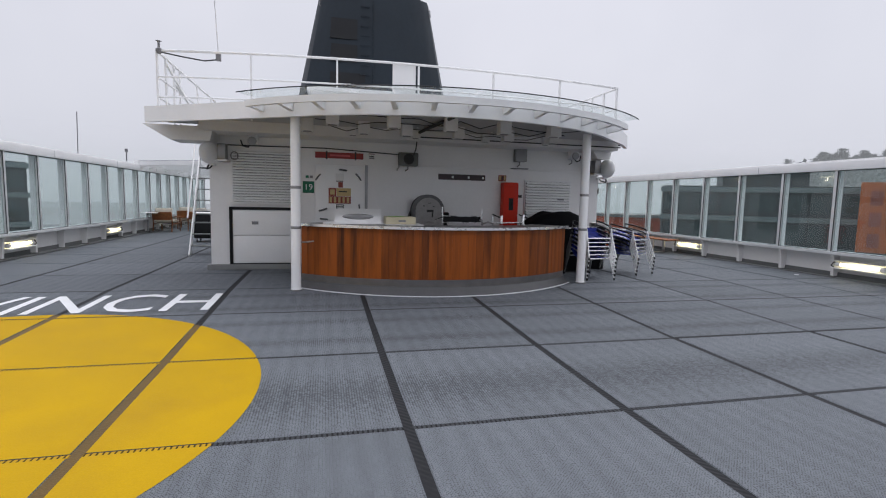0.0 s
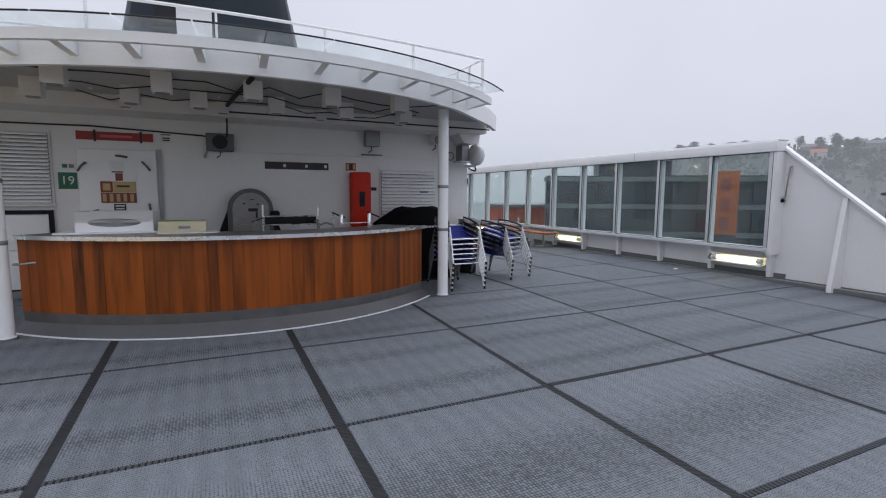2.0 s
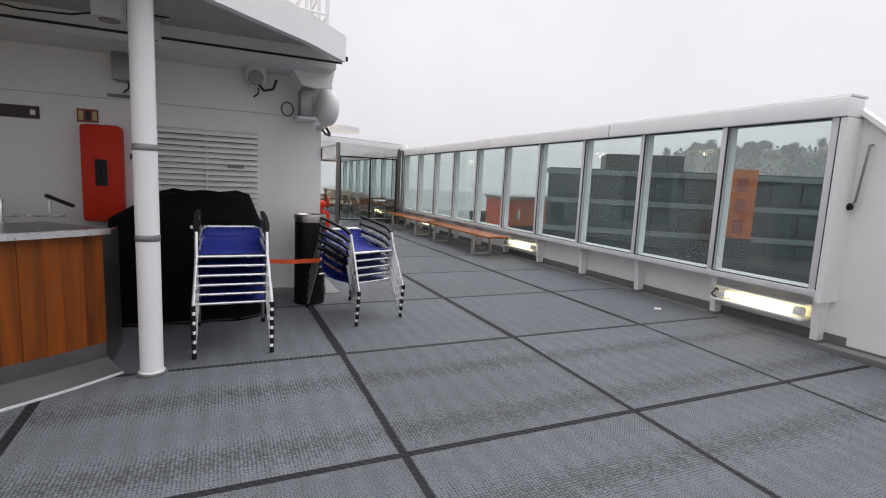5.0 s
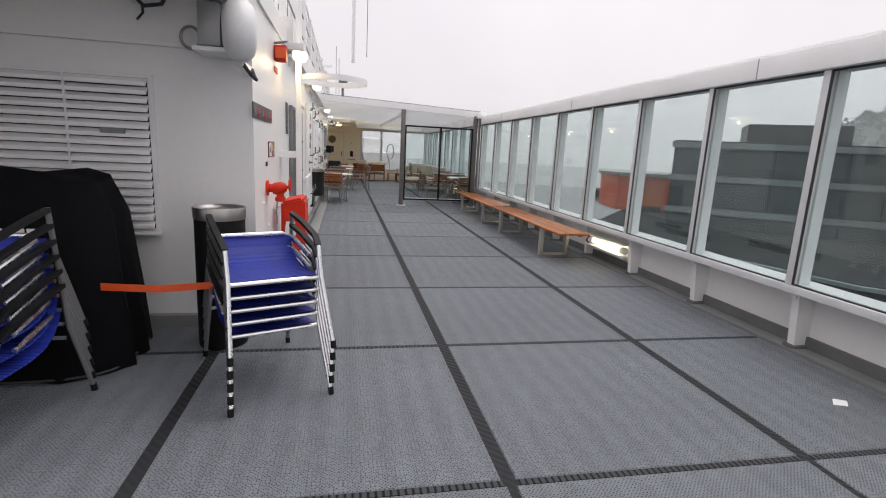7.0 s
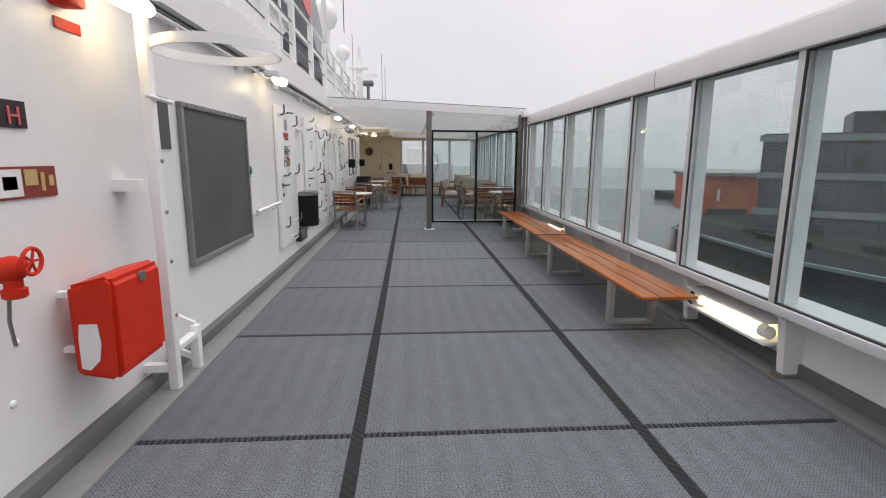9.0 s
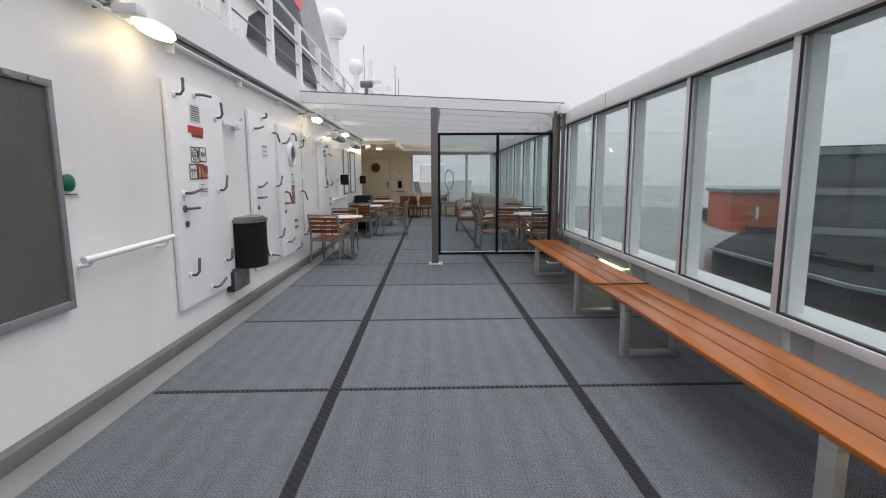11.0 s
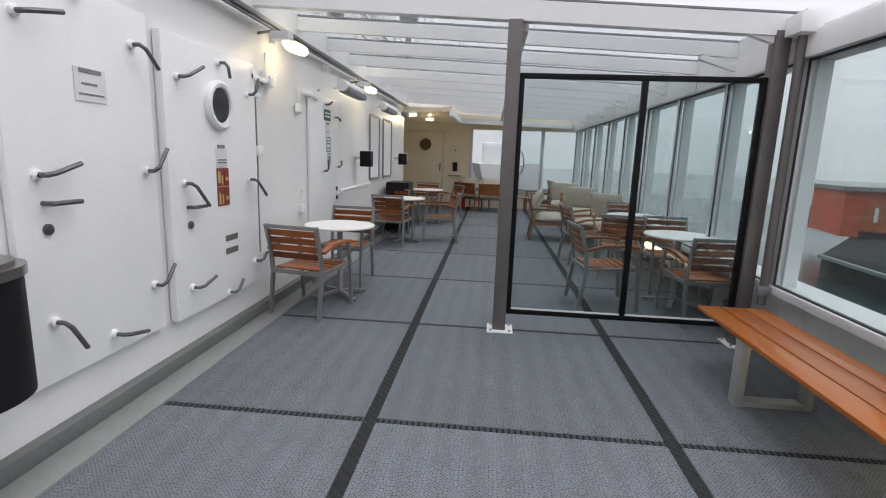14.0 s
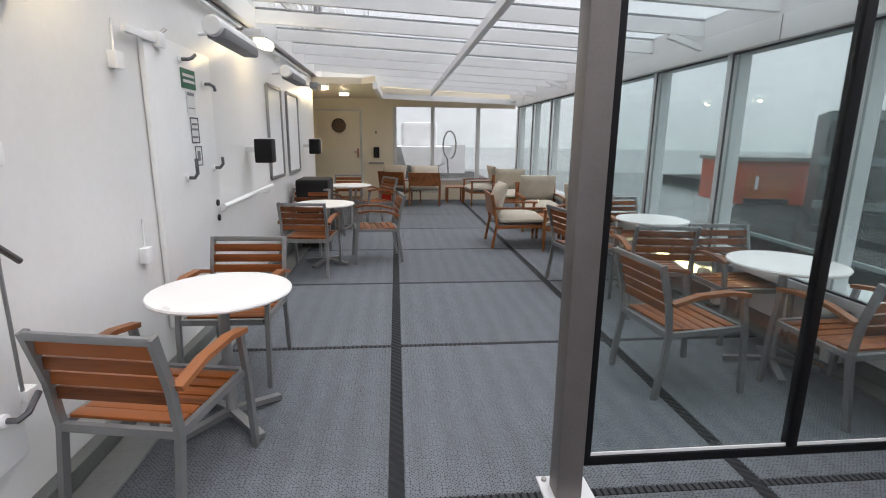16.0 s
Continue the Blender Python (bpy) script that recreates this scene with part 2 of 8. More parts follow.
M_YELLOW = mat("yellow_road_paint", (0.47, 0.285, 0.0), 0.75, vary=0.10, scale=1.2, fine=90, bump=0.3, dirt=(0.37, 0.21, 0.01), dirt_amount=0.6, spec=0.15)
M_MARK = mat("white_marking_paint", (0.72, 0.73, 0.74), 0.6, vary=0.08, scale=3, fine=90, bump=0.3)
M_SCREEN = mat("grey_mesh_panel", (0.085, 0.085, 0.075), 0.6, vary=0.15, scale=3, fine=30, bump=0.1)
M_GREEN = mat("green_sign", (0.0, 0.13, 0.06), 0.4, vary=0.05)
M_SIGNBROWN = mat("brown_red_sign", (0.23, 0.035, 0.02), 0.4, vary=0.1)
M_SIGNBLACK = mat("black_red_sign", (0.025, 0.010, 0.012), 0.4, vary=0.1)
M_SIGNTAN = mat("luminous_tan_sign", (0.50, 0.37, 0.16), 0.45, vary=0.08)
M_PAPER = mat("white_notice", (0.74, 0.74, 0.73), 0.5, vary=0.03)
M_INK = mat("grey_ink", (0.20, 0.20, 0.21), 0.6, vary=0.1)
M_BLACKINK = mat("black_ink", (0.02, 0.02, 0.02), 0.6, vary=0.1)
M_CARD = mat("pale_cardboard", (0.55, 0.50, 0.34), 0.7, vary=0.08, scale=5, fine=60)
M_PINK = mat("pink_red_letters", (0.65, 0.12, 0.13), 0.5, vary=0.1)
M_WOOD_BAR = wood("bar_front_teak", (0.024, 0.005, 0.0006), (0.29, 0.070, 0.005), 0.5, "z", 6.0, coat=0.12, spread=0.32)
M_WOOD_BENCH = wood("varnished_teak", (0.16, 0.035, 0.002), (0.36, 0.100, 0.004), 0.55, "y", 7.0, coat=0.5, clear=0.05, relief=0.03)
M_WOOD_SLAT = wood("chair_teak", (0.050, 0.013, 0.004), (0.27, 0.080, 0.017), 0.38, "x", 12.0, spread=0.45)
M_WOOD_ARM = wood("oiled_teak_frame", (0.10, 0.033, 0.011), (0.30, 0.11, 0.038), 0.42, "y", 12.0)
M_PANE = glass("screen_pane", (0.85, 0.895, 0.89), haze=(0.50, 0.55, 0.56), haze_amount=0.035)
M_CLEARPANE = glass("clear_pane", (0.87, 0.91, 0.91), haze=(0.6, 0.62, 0.62), haze_amount=0.012)
M_ROOFGLASS = glass("roof_glass", (0.96, 0.98, 0.98), haze=(0.8, 0.82, 0.82), haze_amount=0.08)
M_LAMP = glow("lamp_diffuser", (1.0, 0.88, 0.60), 2.4)


# ---- mesh helpers ----
BASE = {}


def thing(name, base=(0, 0, 0), label="", category="", group="", kind="", rz=0.0):
    ob = new(name)
    ob.matrix_world = pose(*base, 0, 0, rz)
    BASE[ob.name] = Vector(base) if rz == 0 else None
    return tagged(ob, label, category, group, kind)


def finish(name, bm, material, smooth=False):
    bmesh.ops.recalc_face_normals(bm, faces=bm.faces)
    me = bpy.data.meshes.new(name)
    bm.to_mesh(me)
    bm.free()
    for m in material if isinstance(material, (list, tuple)) else (material,):
        me.materials.append(m)
    if smooth:
        me.polygons.foreach_set("use_smooth", [True] * len(me.polygons))
        me.set_sharp_from_angle(angle=radians(38))
    return me


def part(name, bm, material, parent, label="", local=False, smooth=True):
    """Links bm as one mesh under parent. World coordinates unless local."""
    top = parent
    while top.parent:
        top = top.parent
    if not local and BASE.get(top.name) is not None:
        bmesh.ops.translate(bm, vec=-BASE[top.name], verts=bm.verts)
    ob = new(name, finish(name, bm, material, smooth))
    ob.parent = parent
    return tagged(ob, label)


def solid(name, bm, material, label="", category="", kind="", smooth=True, group=""):
    """Links bm, given in world coordinates, as a one-mesh thing whose origin is at its base."""
    xs = [v.co for v in bm.verts]
    c = Vector((sum(v.x for v in xs) / len(xs), sum(v.y for v in xs) / len(xs), min(v.z for v in xs)))
    bmesh.ops.translate(bm, vec=-c, verts=bm.verts)
    ob = new(name, finish(name, bm, material, smooth))
    ob.location = c
    return tagged(ob, label, category, group, kind)


def box(bm, x0, x1, y0, y1, z0, z1, r=0.0):
    vs = [bm.verts.new((x, y, z)) for z in (z0, z1) for y in (y0, y1) for x in (x0, x1)]
    fs = [bm.faces.new([vs[i] for i in q]) for q in ((0, 2, 3, 1), (4, 5, 7, 6), (0, 1, 5, 4), (2, 6, 7, 3), (0, 4, 6, 2), (1, 3, 7, 5))]
    if r:
        es = list({e for f in fs for e in f.edges})
        bmesh.ops.bevel(bm, geom=es, offset=r, segments=2, profile=0.6, affect="EDGES")
    return bm


def nbox(*a, **k):
    return box(bmesh.new(), *a, **k)


def tube(bm, pts, r, seg=10, closed=False):
    """A round bar along a line of points."""
    pts = [Vector(p) for p in pts]
    rings, n = [], len(pts)
    up = None
    for i, p in enumerate(pts):
        if closed:
            d = (pts[(i + 1) % n] - pts[i - 1]).normalized()
        else:
            d = ((pts[i + 1] if i < n - 1 else p) - (pts[i - 1] if i else p)).normalized()
        if up is None:
            up = Vector((0, 0, 1)) if abs(d.z) < 0.9 else Vector((1, 0, 0))
        a = d.cross(up).normalized()
        b = a.cross(d).normalized()
        up = b
        rings.append([bm.verts.new(p + (a * math.cos(2 * math.pi * k / seg) + b * math.sin(2 * math.pi * k / seg)) * r) for k in range(seg)])
    for i in range(n if closed else n - 1):
        q, w = rings[i], rings[(i + 1) % n]
        for k in range(seg):
            bm.faces.new((q[k], q[(k + 1) % seg], w[(k + 1) % seg], w[k]))
    if not closed:
        bm.faces.new(rings[0][::-1])
        bm.faces.new(rings[-1])
    return bm


def ntube(*a, **k):
    return tube(bmesh.new(), *a, **k)


def flatbar(bm, pts, w, h, up=(0, 0, 1)):
    """A rectangular bar along a line of points: w across, h along up."""
    pts = [Vector(p) for p in pts]
    up = Vector(up)
    rings, n = [], len(pts)
    for i, p in enumerate(pts):
        d = ((pts[i + 1] if i < n - 1 else p) - (pts[i - 1] if i else p)).normalized()
        s = d.cross(up).normalized()
        u = s.cross(d).normalized()
        rings.append([bm.verts.new(p + s * a * w / 2 + u * b * h / 2) for a, b in ((-1, -1), (1, -1), (1, 1), (-1, 1))])
    for q, e in zip(rings, rings[1:]):
        for k in range(4):
            bm.faces.new((q[k], q[(k + 1) % 4], e[(k + 1) % 4], e[k]))
    bm.faces.new(rings[0][::-1])
    bm.faces.new(rings[-1])
    return bm


def nbar(*a, **k):
    return flatbar(bmesh.new(), *a, **k)


def lathe(bm, profile, centre=(0, 0, 0), seg=24, axis="z"):
    """A turned shape: (radius, height) pairs about an axis."""
    rings = []
    for r, h in profile:
        ring = []
        for k in range(seg):
            a = 2 * math.pi * k / seg
            v = {"z": (r * math.cos(a), r * math.sin(a), h), "x": (h, r * math.cos(a), r * math.sin(a)), "y": (r * math.cos(a), h, r * math.sin(a))}[axis]
            ring.append(bm.verts.new(Vector(v) + Vector(centre)))
        rings.append(ring)
    for q, w in zip(rings, rings[1:]):
        for k in range(seg):
            bm.faces.new((q[k], q[(k + 1) % seg], w[(k + 1) % seg], w[k]))
    bm.faces.new(rings[0][::-1])
    bm.faces.new(rings[-1])
    return bm


def nlathe(*a, **k):
    return lathe(bmesh.new(), *a, **k)


def prism(bm, outline, z0, z1):
    """A plate of any outline (x, y), from z0 to z1."""
    lo = [bm.verts.new((x, y, z0)) for x, y in outline]
    hi = [bm.verts.new((x, y, z1)) for x, y in outline]
    n = len(outline)
    bm.faces.new(lo[::-1])
    bm.faces.new(hi)
    for i in range(n):
        bm.faces.new((lo[i], lo[(i + 1) % n], hi[(i + 1) % n], hi[i]))
    return bm


def extrude_x(bm, outline, x0, x1):
    """A plate of outline (y, z), from x0 to x1."""
    lo = [bm.verts.new((x0, y, z)) for y, z in outline]
    hi = [bm.verts.new((x1, y, z)) for y, z in outline]
    n = len(outline)
    bm.faces.new(lo[::-1])
    bm.faces.new(hi)
    for i in range(n):
        bm.faces.new((lo[i], lo[(i + 1) % n], hi[(i + 1) % n], hi[i]))
    return bm


def extrude_y(bm, outline, y0, y1):
    """A plate of outline (x, z), from y0 to y1."""
    lo = [bm.verts.new((x, y0, z)) for x, z in outline]
    hi = [bm.verts.new((x, y1, z)) for x, z in outline]
    n = len(outline)
    bm.faces.new(lo[::-1])
    bm.faces.new(hi)
    for i in range(n):
        bm.faces.new((lo[i], lo[(i + 1) % n], hi[(i + 1) % n], hi[i]))
    return bm


def bend(bm, ring_a, ring_b):
    n = len(ring_a)
    for k in range(n - 1):
        bm.faces.new((ring_a[k], ring_a[k + 1], ring_b[k + 1], ring_b[k]))


def letters(text, size, depth=0.004):
    """Lettering as a mesh in the xy plane, standing on y = 0."""
    cu = bpy.data.curves.new("lettering", "FONT")
    cu.body, cu.size, cu.extrude, cu.resolution_u = text, size, depth, 3
    ob = bpy.data.objects.new("lettering", cu)
    scene.collection.objects.link(ob)
    dg = bpy.context.evaluated_depsgraph_get()
    bm = bmesh.new()
    bm.from_mesh(ob.evaluated_get(dg).to_mesh())
    bpy.data.objects.remove(ob)
    bpy.data.curves.remove(cu)
    return bm


D = 0.10          # height of the deck round the house above the after deck


DECK_KNOTS = ((3.55, 0.0), (5.195, 0.015), (8.485, D))


def deck_z(y):
    for (ya, za), (yb, zb) in zip(DECK_KNOTS, DECK_KNOTS[1:]):
        if y <= yb:
            return za + (zb - za) * max(0.0, (y - ya) / (yb - ya))
    return D

# ---- deck ----
X_SEAMS = [-8.3, -6.65, -5.0, -3.32, -1.63, 0.34, 2.0, 3.71, 5.665, 7.33, 8.965, 10.59]
Y_SEAMS = [20.0 - 1.645 * k if k != 8 else 6.93 for k in range(-8, 16)]
HOUSE_X0, HOUSE_X1, FRONT_Y, END_Y = -2.35, 5.87, 10.70, 30.7
RAIL_X, RAIL_XP, RAIL_Y0 = 10.205, -6.605, 7.45
BULWARK_X, BULWARK_XP = 10.42, -6.82
PITCH, SILL_Z, HEAD_Z = 1.247, 0.59, 2.34
ROOF_Z = 2.78


def mat_deck_panel():
    """Pale plastic deck matting: an open weave of small cells, worn lighter in streaks."""
    m = mat("deck_matting", (0.120, 0.131, 0.143), 0.75, vary=0.10, scale=0.7, fine=9.0, island=0.07, dirt=(0.15, 0.154, 0.155), dirt_amount=0.3, spec=0.2)
    n, l = m.node_tree.nodes, m.node_tree.links
    b = n["Principled BSDF"]
    geo = n.new("ShaderNodeNewGeometry")
    cells = n.new("ShaderNodeTexVoronoi")
    cells.inputs["Scale"].default_value, cells.inputs["Randomness"].default_value = 50, 0.22
    l.new(geo.outputs["Position"], cells.inputs["Vector"])
    hole = n.new("ShaderNodeValToRGB")
    hole.color_ramp.elements[0].position, hole.color_ramp.elements[0].color = 0.10, (0.22, 0.22, 0.22, 1)
    hole.color_ramp.elements[1].position, hole.color_ramp.elements[1].color = 0.72, (0.38, 0.38, 0.38, 1)
    for at, level in ((0.20, 0.32), (0.29, 1.44), (0.48, 1.36), (0.58, 0.80)):
        hole.color_ramp.elements.new(at).color = (level, level, level, 1)
    l.new(cells.outputs["Distance"], hole.inputs["Fac"])
    lines = n.new("ShaderNodeTexWave")
    lines.bands_direction, lines.inputs["Scale"].default_value, lines.inputs["Distortion"].default_value = "X", 1.9, 1.5
    l.new(geo.outputs["Position"], lines.inputs["Vector"])
    lr = n.new("ShaderNodeMapRange")
    lr.inputs["To Min"].default_value, lr.inputs["To Max"].default_value = 0.94, 1.06
    l.new(lines.outputs["Fac"], lr.inputs["Value"])
    worn, fade, soft = n.new("ShaderNodeTexNoise"), n.new("ShaderNodeMapRange"), n.new("ShaderNodeMix")
    worn.inputs["Scale"].default_value, worn.inputs["Detail"].default_value = 0.9, 4
    l.new(geo.outputs["Position"], worn.inputs["Vector"])
    fade.inputs["From Min"].default_value, fade.inputs["From Max"].default_value = 0.25, 0.75
    fade.inputs["To Min"].default_value, fade.inputs["To Max"].default_value = 0.0, 0.32
    l.new(worn.outputs["Fac"], fade.inputs["Value"])
    l.new(fade.outputs["Result"], soft.inputs["Factor"])
    l.new(hole.outputs["Color"], soft.inputs["A"])
    soft.inputs["B"].default_value = 0.92
    mm = n.new("ShaderNodeMath")
    mm.operation = "MULTIPLY"
    l.new(soft.outputs["Result"], mm.inputs[0])
    l.new(lr.outputs["Result"], mm.inputs[1])
    old = b.inputs["Base Color"].links[0].from_socket
    sc = n.new("ShaderNodeVectorMath")
    sc.operation = "SCALE"
    l.new(old, sc.inputs[0])
    l.new(mm.outputs["Value"], sc.inputs["Scale"])
    l.new(sc.outputs["Vector"], b.inputs["Base Color"])
    bp = n.new("ShaderNodeBump")
    bp.inputs["Strength"].default_value, bp.inputs["Distance"].default_value = 0.5, 0.006
    l.new(hole.outputs["Color"], bp.inputs["Height"])
    l.new(bp.outputs["Normal"], b.inputs["Normal"])
    return m


def mat_deck_seam():
    """Dark ribbed joining strips between the mats."""
    m = mat("deck_joint_strip", (0.024, 0.025, 0.027), 0.75, vary=0.2, scale=1.5, fine=20, spec=0.15)
    n, l = m.node_tree.nodes, m.node_tree.links
    b = n["Principled BSDF"]
    geo = n.new("ShaderNodeNewGeometry")
    lines = n.new("ShaderNodeTexWave")
    lines.bands_direction, lines.inputs["Scale"].default_value = "DIAGONAL", 11
    l.new(geo.outputs["Position"], lines.inputs["Vector"])
    bp = n.new("ShaderNodeBump")
    bp.inputs["Strength"].default_value, bp.inputs["Distance"].default_value = 0.6, 0.006
    l.new(lines.outputs["Fac"], bp.inputs["Height"])
    l.new(bp.outputs["Normal"], b.inputs["Normal"])
    return m


M_DECK, M_SEAM = mat_deck_panel(), mat_deck_seam()

bm = bmesh.new()
ys = [-9.0, 3.55, 5.195, 8.485, 42.0]
lo = [[bm.verts.new((x, y, deck_z(y) - d)) for y in ys] for d, x in ((0, -7.6), (0, 10.95))]
un = [[bm.verts.new((x, y, deck_z(y) - 0.4)) for y in ys] for x in (-7.6, 10.95)]
for i in range(4):
    bm.faces.new((lo[0][i], lo[1][i], lo[1][i + 1], lo[0][i + 1]))
    bm.faces.new((un[0][i], un[0][i + 1], un[1][i + 1], un[1][i]))
    for s in (0, 1):
        bm.faces.new((lo[s][i], lo[s][i + 1], un[s][i + 1], un[s][i]))
for i in (0, 4):
    bm.faces.new((lo[0][i], lo[1][i], un[1][i], un[0][i]))
floor = new("floor", finish("floor", bm, M_SEAM))
tagged(floor, "grey ship's deck of woven plastic mats with dark joint strips", "floor", kind="structure")


def mats(floor):
    """The mats that cover the deck, one object each, proud of the joint strips."""
    shared = {}
    for i, (xa, xb) in enumerate(zip(X_SEAMS, X_SEAMS[1:])):
        xa, xb = max(xa, RAIL_XP + 0.05), min(xb, RAIL_X + 0.05)
        if xb - xa < 0.3:
            continue
        for ya, yb in zip(sorted(Y_SEAMS), sorted(Y_SEAMS)[1:]):
            if ya > FRONT_Y and HOUSE_X0 < (xa + xb) / 2 < HOUSE_X1 and xb < HOUSE_X1 + 0.1 and xa > HOUSE_X0 - 0.1:
                continue
            gx, gy = 0.036, 0.022
            if 3.6 < xa and 5.0 < ya < 7.2:
                gx = 0.022
            g0 = 0.036 if xa > 3.6 and 5.0 < ya < 5.4 else gy
            x0, x1, y0, y1 = xa + gx, xb - gx, ya + g0, yb - gy
            if i == 8 and ya > FRONT_Y - 1:
                x0 = max(x0, HOUSE_X1 - 0.3)
            za, zb = deck_z(y0), deck_z(y1)
            key = (round(x1 - x0, 3), round(y1 - y0, 3), round(zb - za, 4))
            if key not in shared:
                b = bmesh.new()
                w, d = x1 - x0, y1 - y0
                c = [(0, 0, 0), (w, 0, 0), (w, d, zb - za), (0, d, zb - za)]
                t, e = 0.006, 0.004
                lo_ = [b.verts.new((x, y, z)) for x, y, z in c]
                hi = [b.verts.new((x + (e if k in (0, 3) else -e), y + (e if k < 2 else -e), z + t)) for k, (x, y, z) in enumerate(c)]
                b.faces.new(hi)
                for k in range(4):
                    b.faces.new((lo_[k], lo_[(k + 1) % 4], hi[(k + 1) % 4], hi[k]))
                shared[key] = finish("mat", b, M_DECK)
            o = new("mat", shared[key])
            o.location = (x0, y0, za)
            o.parent = floor


def joint_strips(floor):
    """Ribbed cross joints, paler than the long ones."""
    m = mat("ribbed_cross_joint", (0.050, 0.053, 0.057), 0.75, vary=0.15, scale=2, fine=30, spec=0.15)
    n, l = m.node_tree.nodes, m.node_tree.links
    b = n["Principled BSDF"]
    geo, wave, mr = n.new("ShaderNodeNewGeometry"), n.new("ShaderNodeTexWave"), n.new("ShaderNodeMapRange")
    wave.bands_direction, wave.inputs["Scale"].default_value, wave.inputs["Distortion"].default_value = "X", 9.5, 0.4
    l.new(geo.outputs["Position"], wave.inputs["Vector"])
    mr.inputs["From Min"].default_value, mr.inputs["From Max"].default_value = 0.15, 0.45
    mr.inputs["To Min"].default_value, mr.inputs["To Max"].default_value = 0.12, 1.0
    l.new(wave.outputs["Fac"], mr.inputs["Value"])
    old = b.inputs["Base Color"].links[0].from_socket
    sc = n.new("ShaderNodeVectorMath")
    sc.operation = "SCALE"
    l.new(old, sc.inputs[0])
    l.new(mr.outputs["Result"], sc.inputs["Scale"])
    l.new(sc.outputs["Vector"], b.inputs["Base Color"])
    yellow = m.copy()
    for node in yellow.node_tree.nodes:
        if node.type == "VECT_MATH" and not node.inputs[0].is_linked:
            node.inputs[0].default_value = (0.44, 0.26, 0.01)
    for y in Y_SEAMS:
        for xa, xb in zip(X_SEAMS, X_SEAMS[1:]):
            if xb < RAIL_XP or (y > FRONT_Y and xa > HOUSE_X0 - 0.1 and xb < HOUSE_X1 - 0.2):
                continue
            solid_joint = xa > 3.6 and 5.0 < y < 7.2
            w = 0.034 if solid_joint and y < 6 else 0.026 if solid_joint else 0.019
            x0, x1 = max(xa, RAIL_XP) + 0.035, min(xb, RAIL_X) - 0.035
            half = math.sqrt(max(0.0, CIRCLE[2] ** 2 - (y - CIRCLE[1]) ** 2))
            cuts = sorted({x0, x1} | {c for c in (CIRCLE[0] - half, CIRCLE[0] + half) if half and x0 < c < x1})
            for a, c in zip(cuts, cuts[1:]):
                painted = abs((a + c) / 2 - CIRCLE[0]) < half
                o = new("joint_strip", finish("joint_strip", nbox(a, c, -w, w, -0.002, 0.0045), yellow if painted else M_SEAM if solid_joint else m))
                o.location = (0, y, deck_z(y))
                o.parent = floor


def clip_rect(poly, x0, x1, y0, y1):
    for axis, lim, keep in ((0, x0, 1), (0, x1, -1), (1, y0, 1), (1, y1, -1)):
        out = []
        for p, q in zip(poly, poly[1:] + poly[:1]):
            a, b_ = (p[axis] - lim) * keep, (q[axis] - lim) * keep
            if a >= 0:
                out.append(p)
            if (a >= 0) != (b_ >= 0):
                t = a / (a - b_)
                out.append((p[0] + t * (q[0] - p[0]), p[1] + t * (q[1] - p[1])))
        poly = out
        if not poly:
            return []
    return poly


CIRCLE = (-3.38, 4.46, 2.65)


def circle_marking():
    cx, cy, r = CIRCLE
    ring = [(cx + r * math.cos(2 * math.pi * k / 120), cy + r * math.sin(2 * math.pi * k / 120)) for k in range(120)]
    root = thing("winch_circle_marking", (cx, cy, 0), "large yellow painted winching circle on the deck", "deck marking")
    for xa, xb in zip(X_SEAMS, X_SEAMS[1:]):
        for ya, yb in zip(sorted(Y_SEAMS), sorted(Y_SEAMS)[1:]):
            bm = bmesh.new()
            p = clip_rect(ring, xa + 0.041, xb - 0.041, ya + 0.023, yb - 0.023)
            if len(p) > 2:
                bm.faces.new([bm.verts.new((x, y, deck_z(y) + 0.0085)) for x, y in p])
                part("paint", bm, M_YELLOW, root, smooth=False)
    bm = bmesh.new()
    for y0, y1 in ((0, 3.55), (3.55, 5.195), (5.195, 9)):
        bm.faces.new([bm.verts.new((x, y, deck_z(y) + 0.002)) for x, y in clip_rect(ring, -7, 0, y0, y1)])
    part("painted_joint", bm, mat("worn_yellow_joint", (0.10, 0.058, 0.008), 0.7, vary=0.25, scale=3, fine=60, bump=0.4), root, "dirty yellow painted joint strips", smooth=False)


def word_marking():
    root = thing("winch_lettering", (-3.3, 7.3, 0.08), "white painted capital letters on the deck", "deck marking")
    bm = letters("WINCH", 1.0, 0.0)
    bmesh.ops.delete(bm, geom=[f for f in bm.faces if abs(f.normal.z) < 0.5], context="FACES")
    xs, ys_ = [v.co.x for v in bm.verts], [v.co.y for v in bm.verts]
    a, b, c, d = min(xs), max(xs), min(ys_), max(ys_)
    for v in bm.verts:
        x, y = -5.15 + (v.co.x - a) / (b - a) * 3.48, 7.14 + (v.co.y - c) / (d - c) * 1.02
        v.co = (x, y, deck_z(y) + 0.012)
    bmesh.ops.remove_doubles(bm, verts=bm.verts, dist=0.0005)
    part("letter_paint", bm, M_MARK, root, smooth=False)


circle_marking()
word_marking()

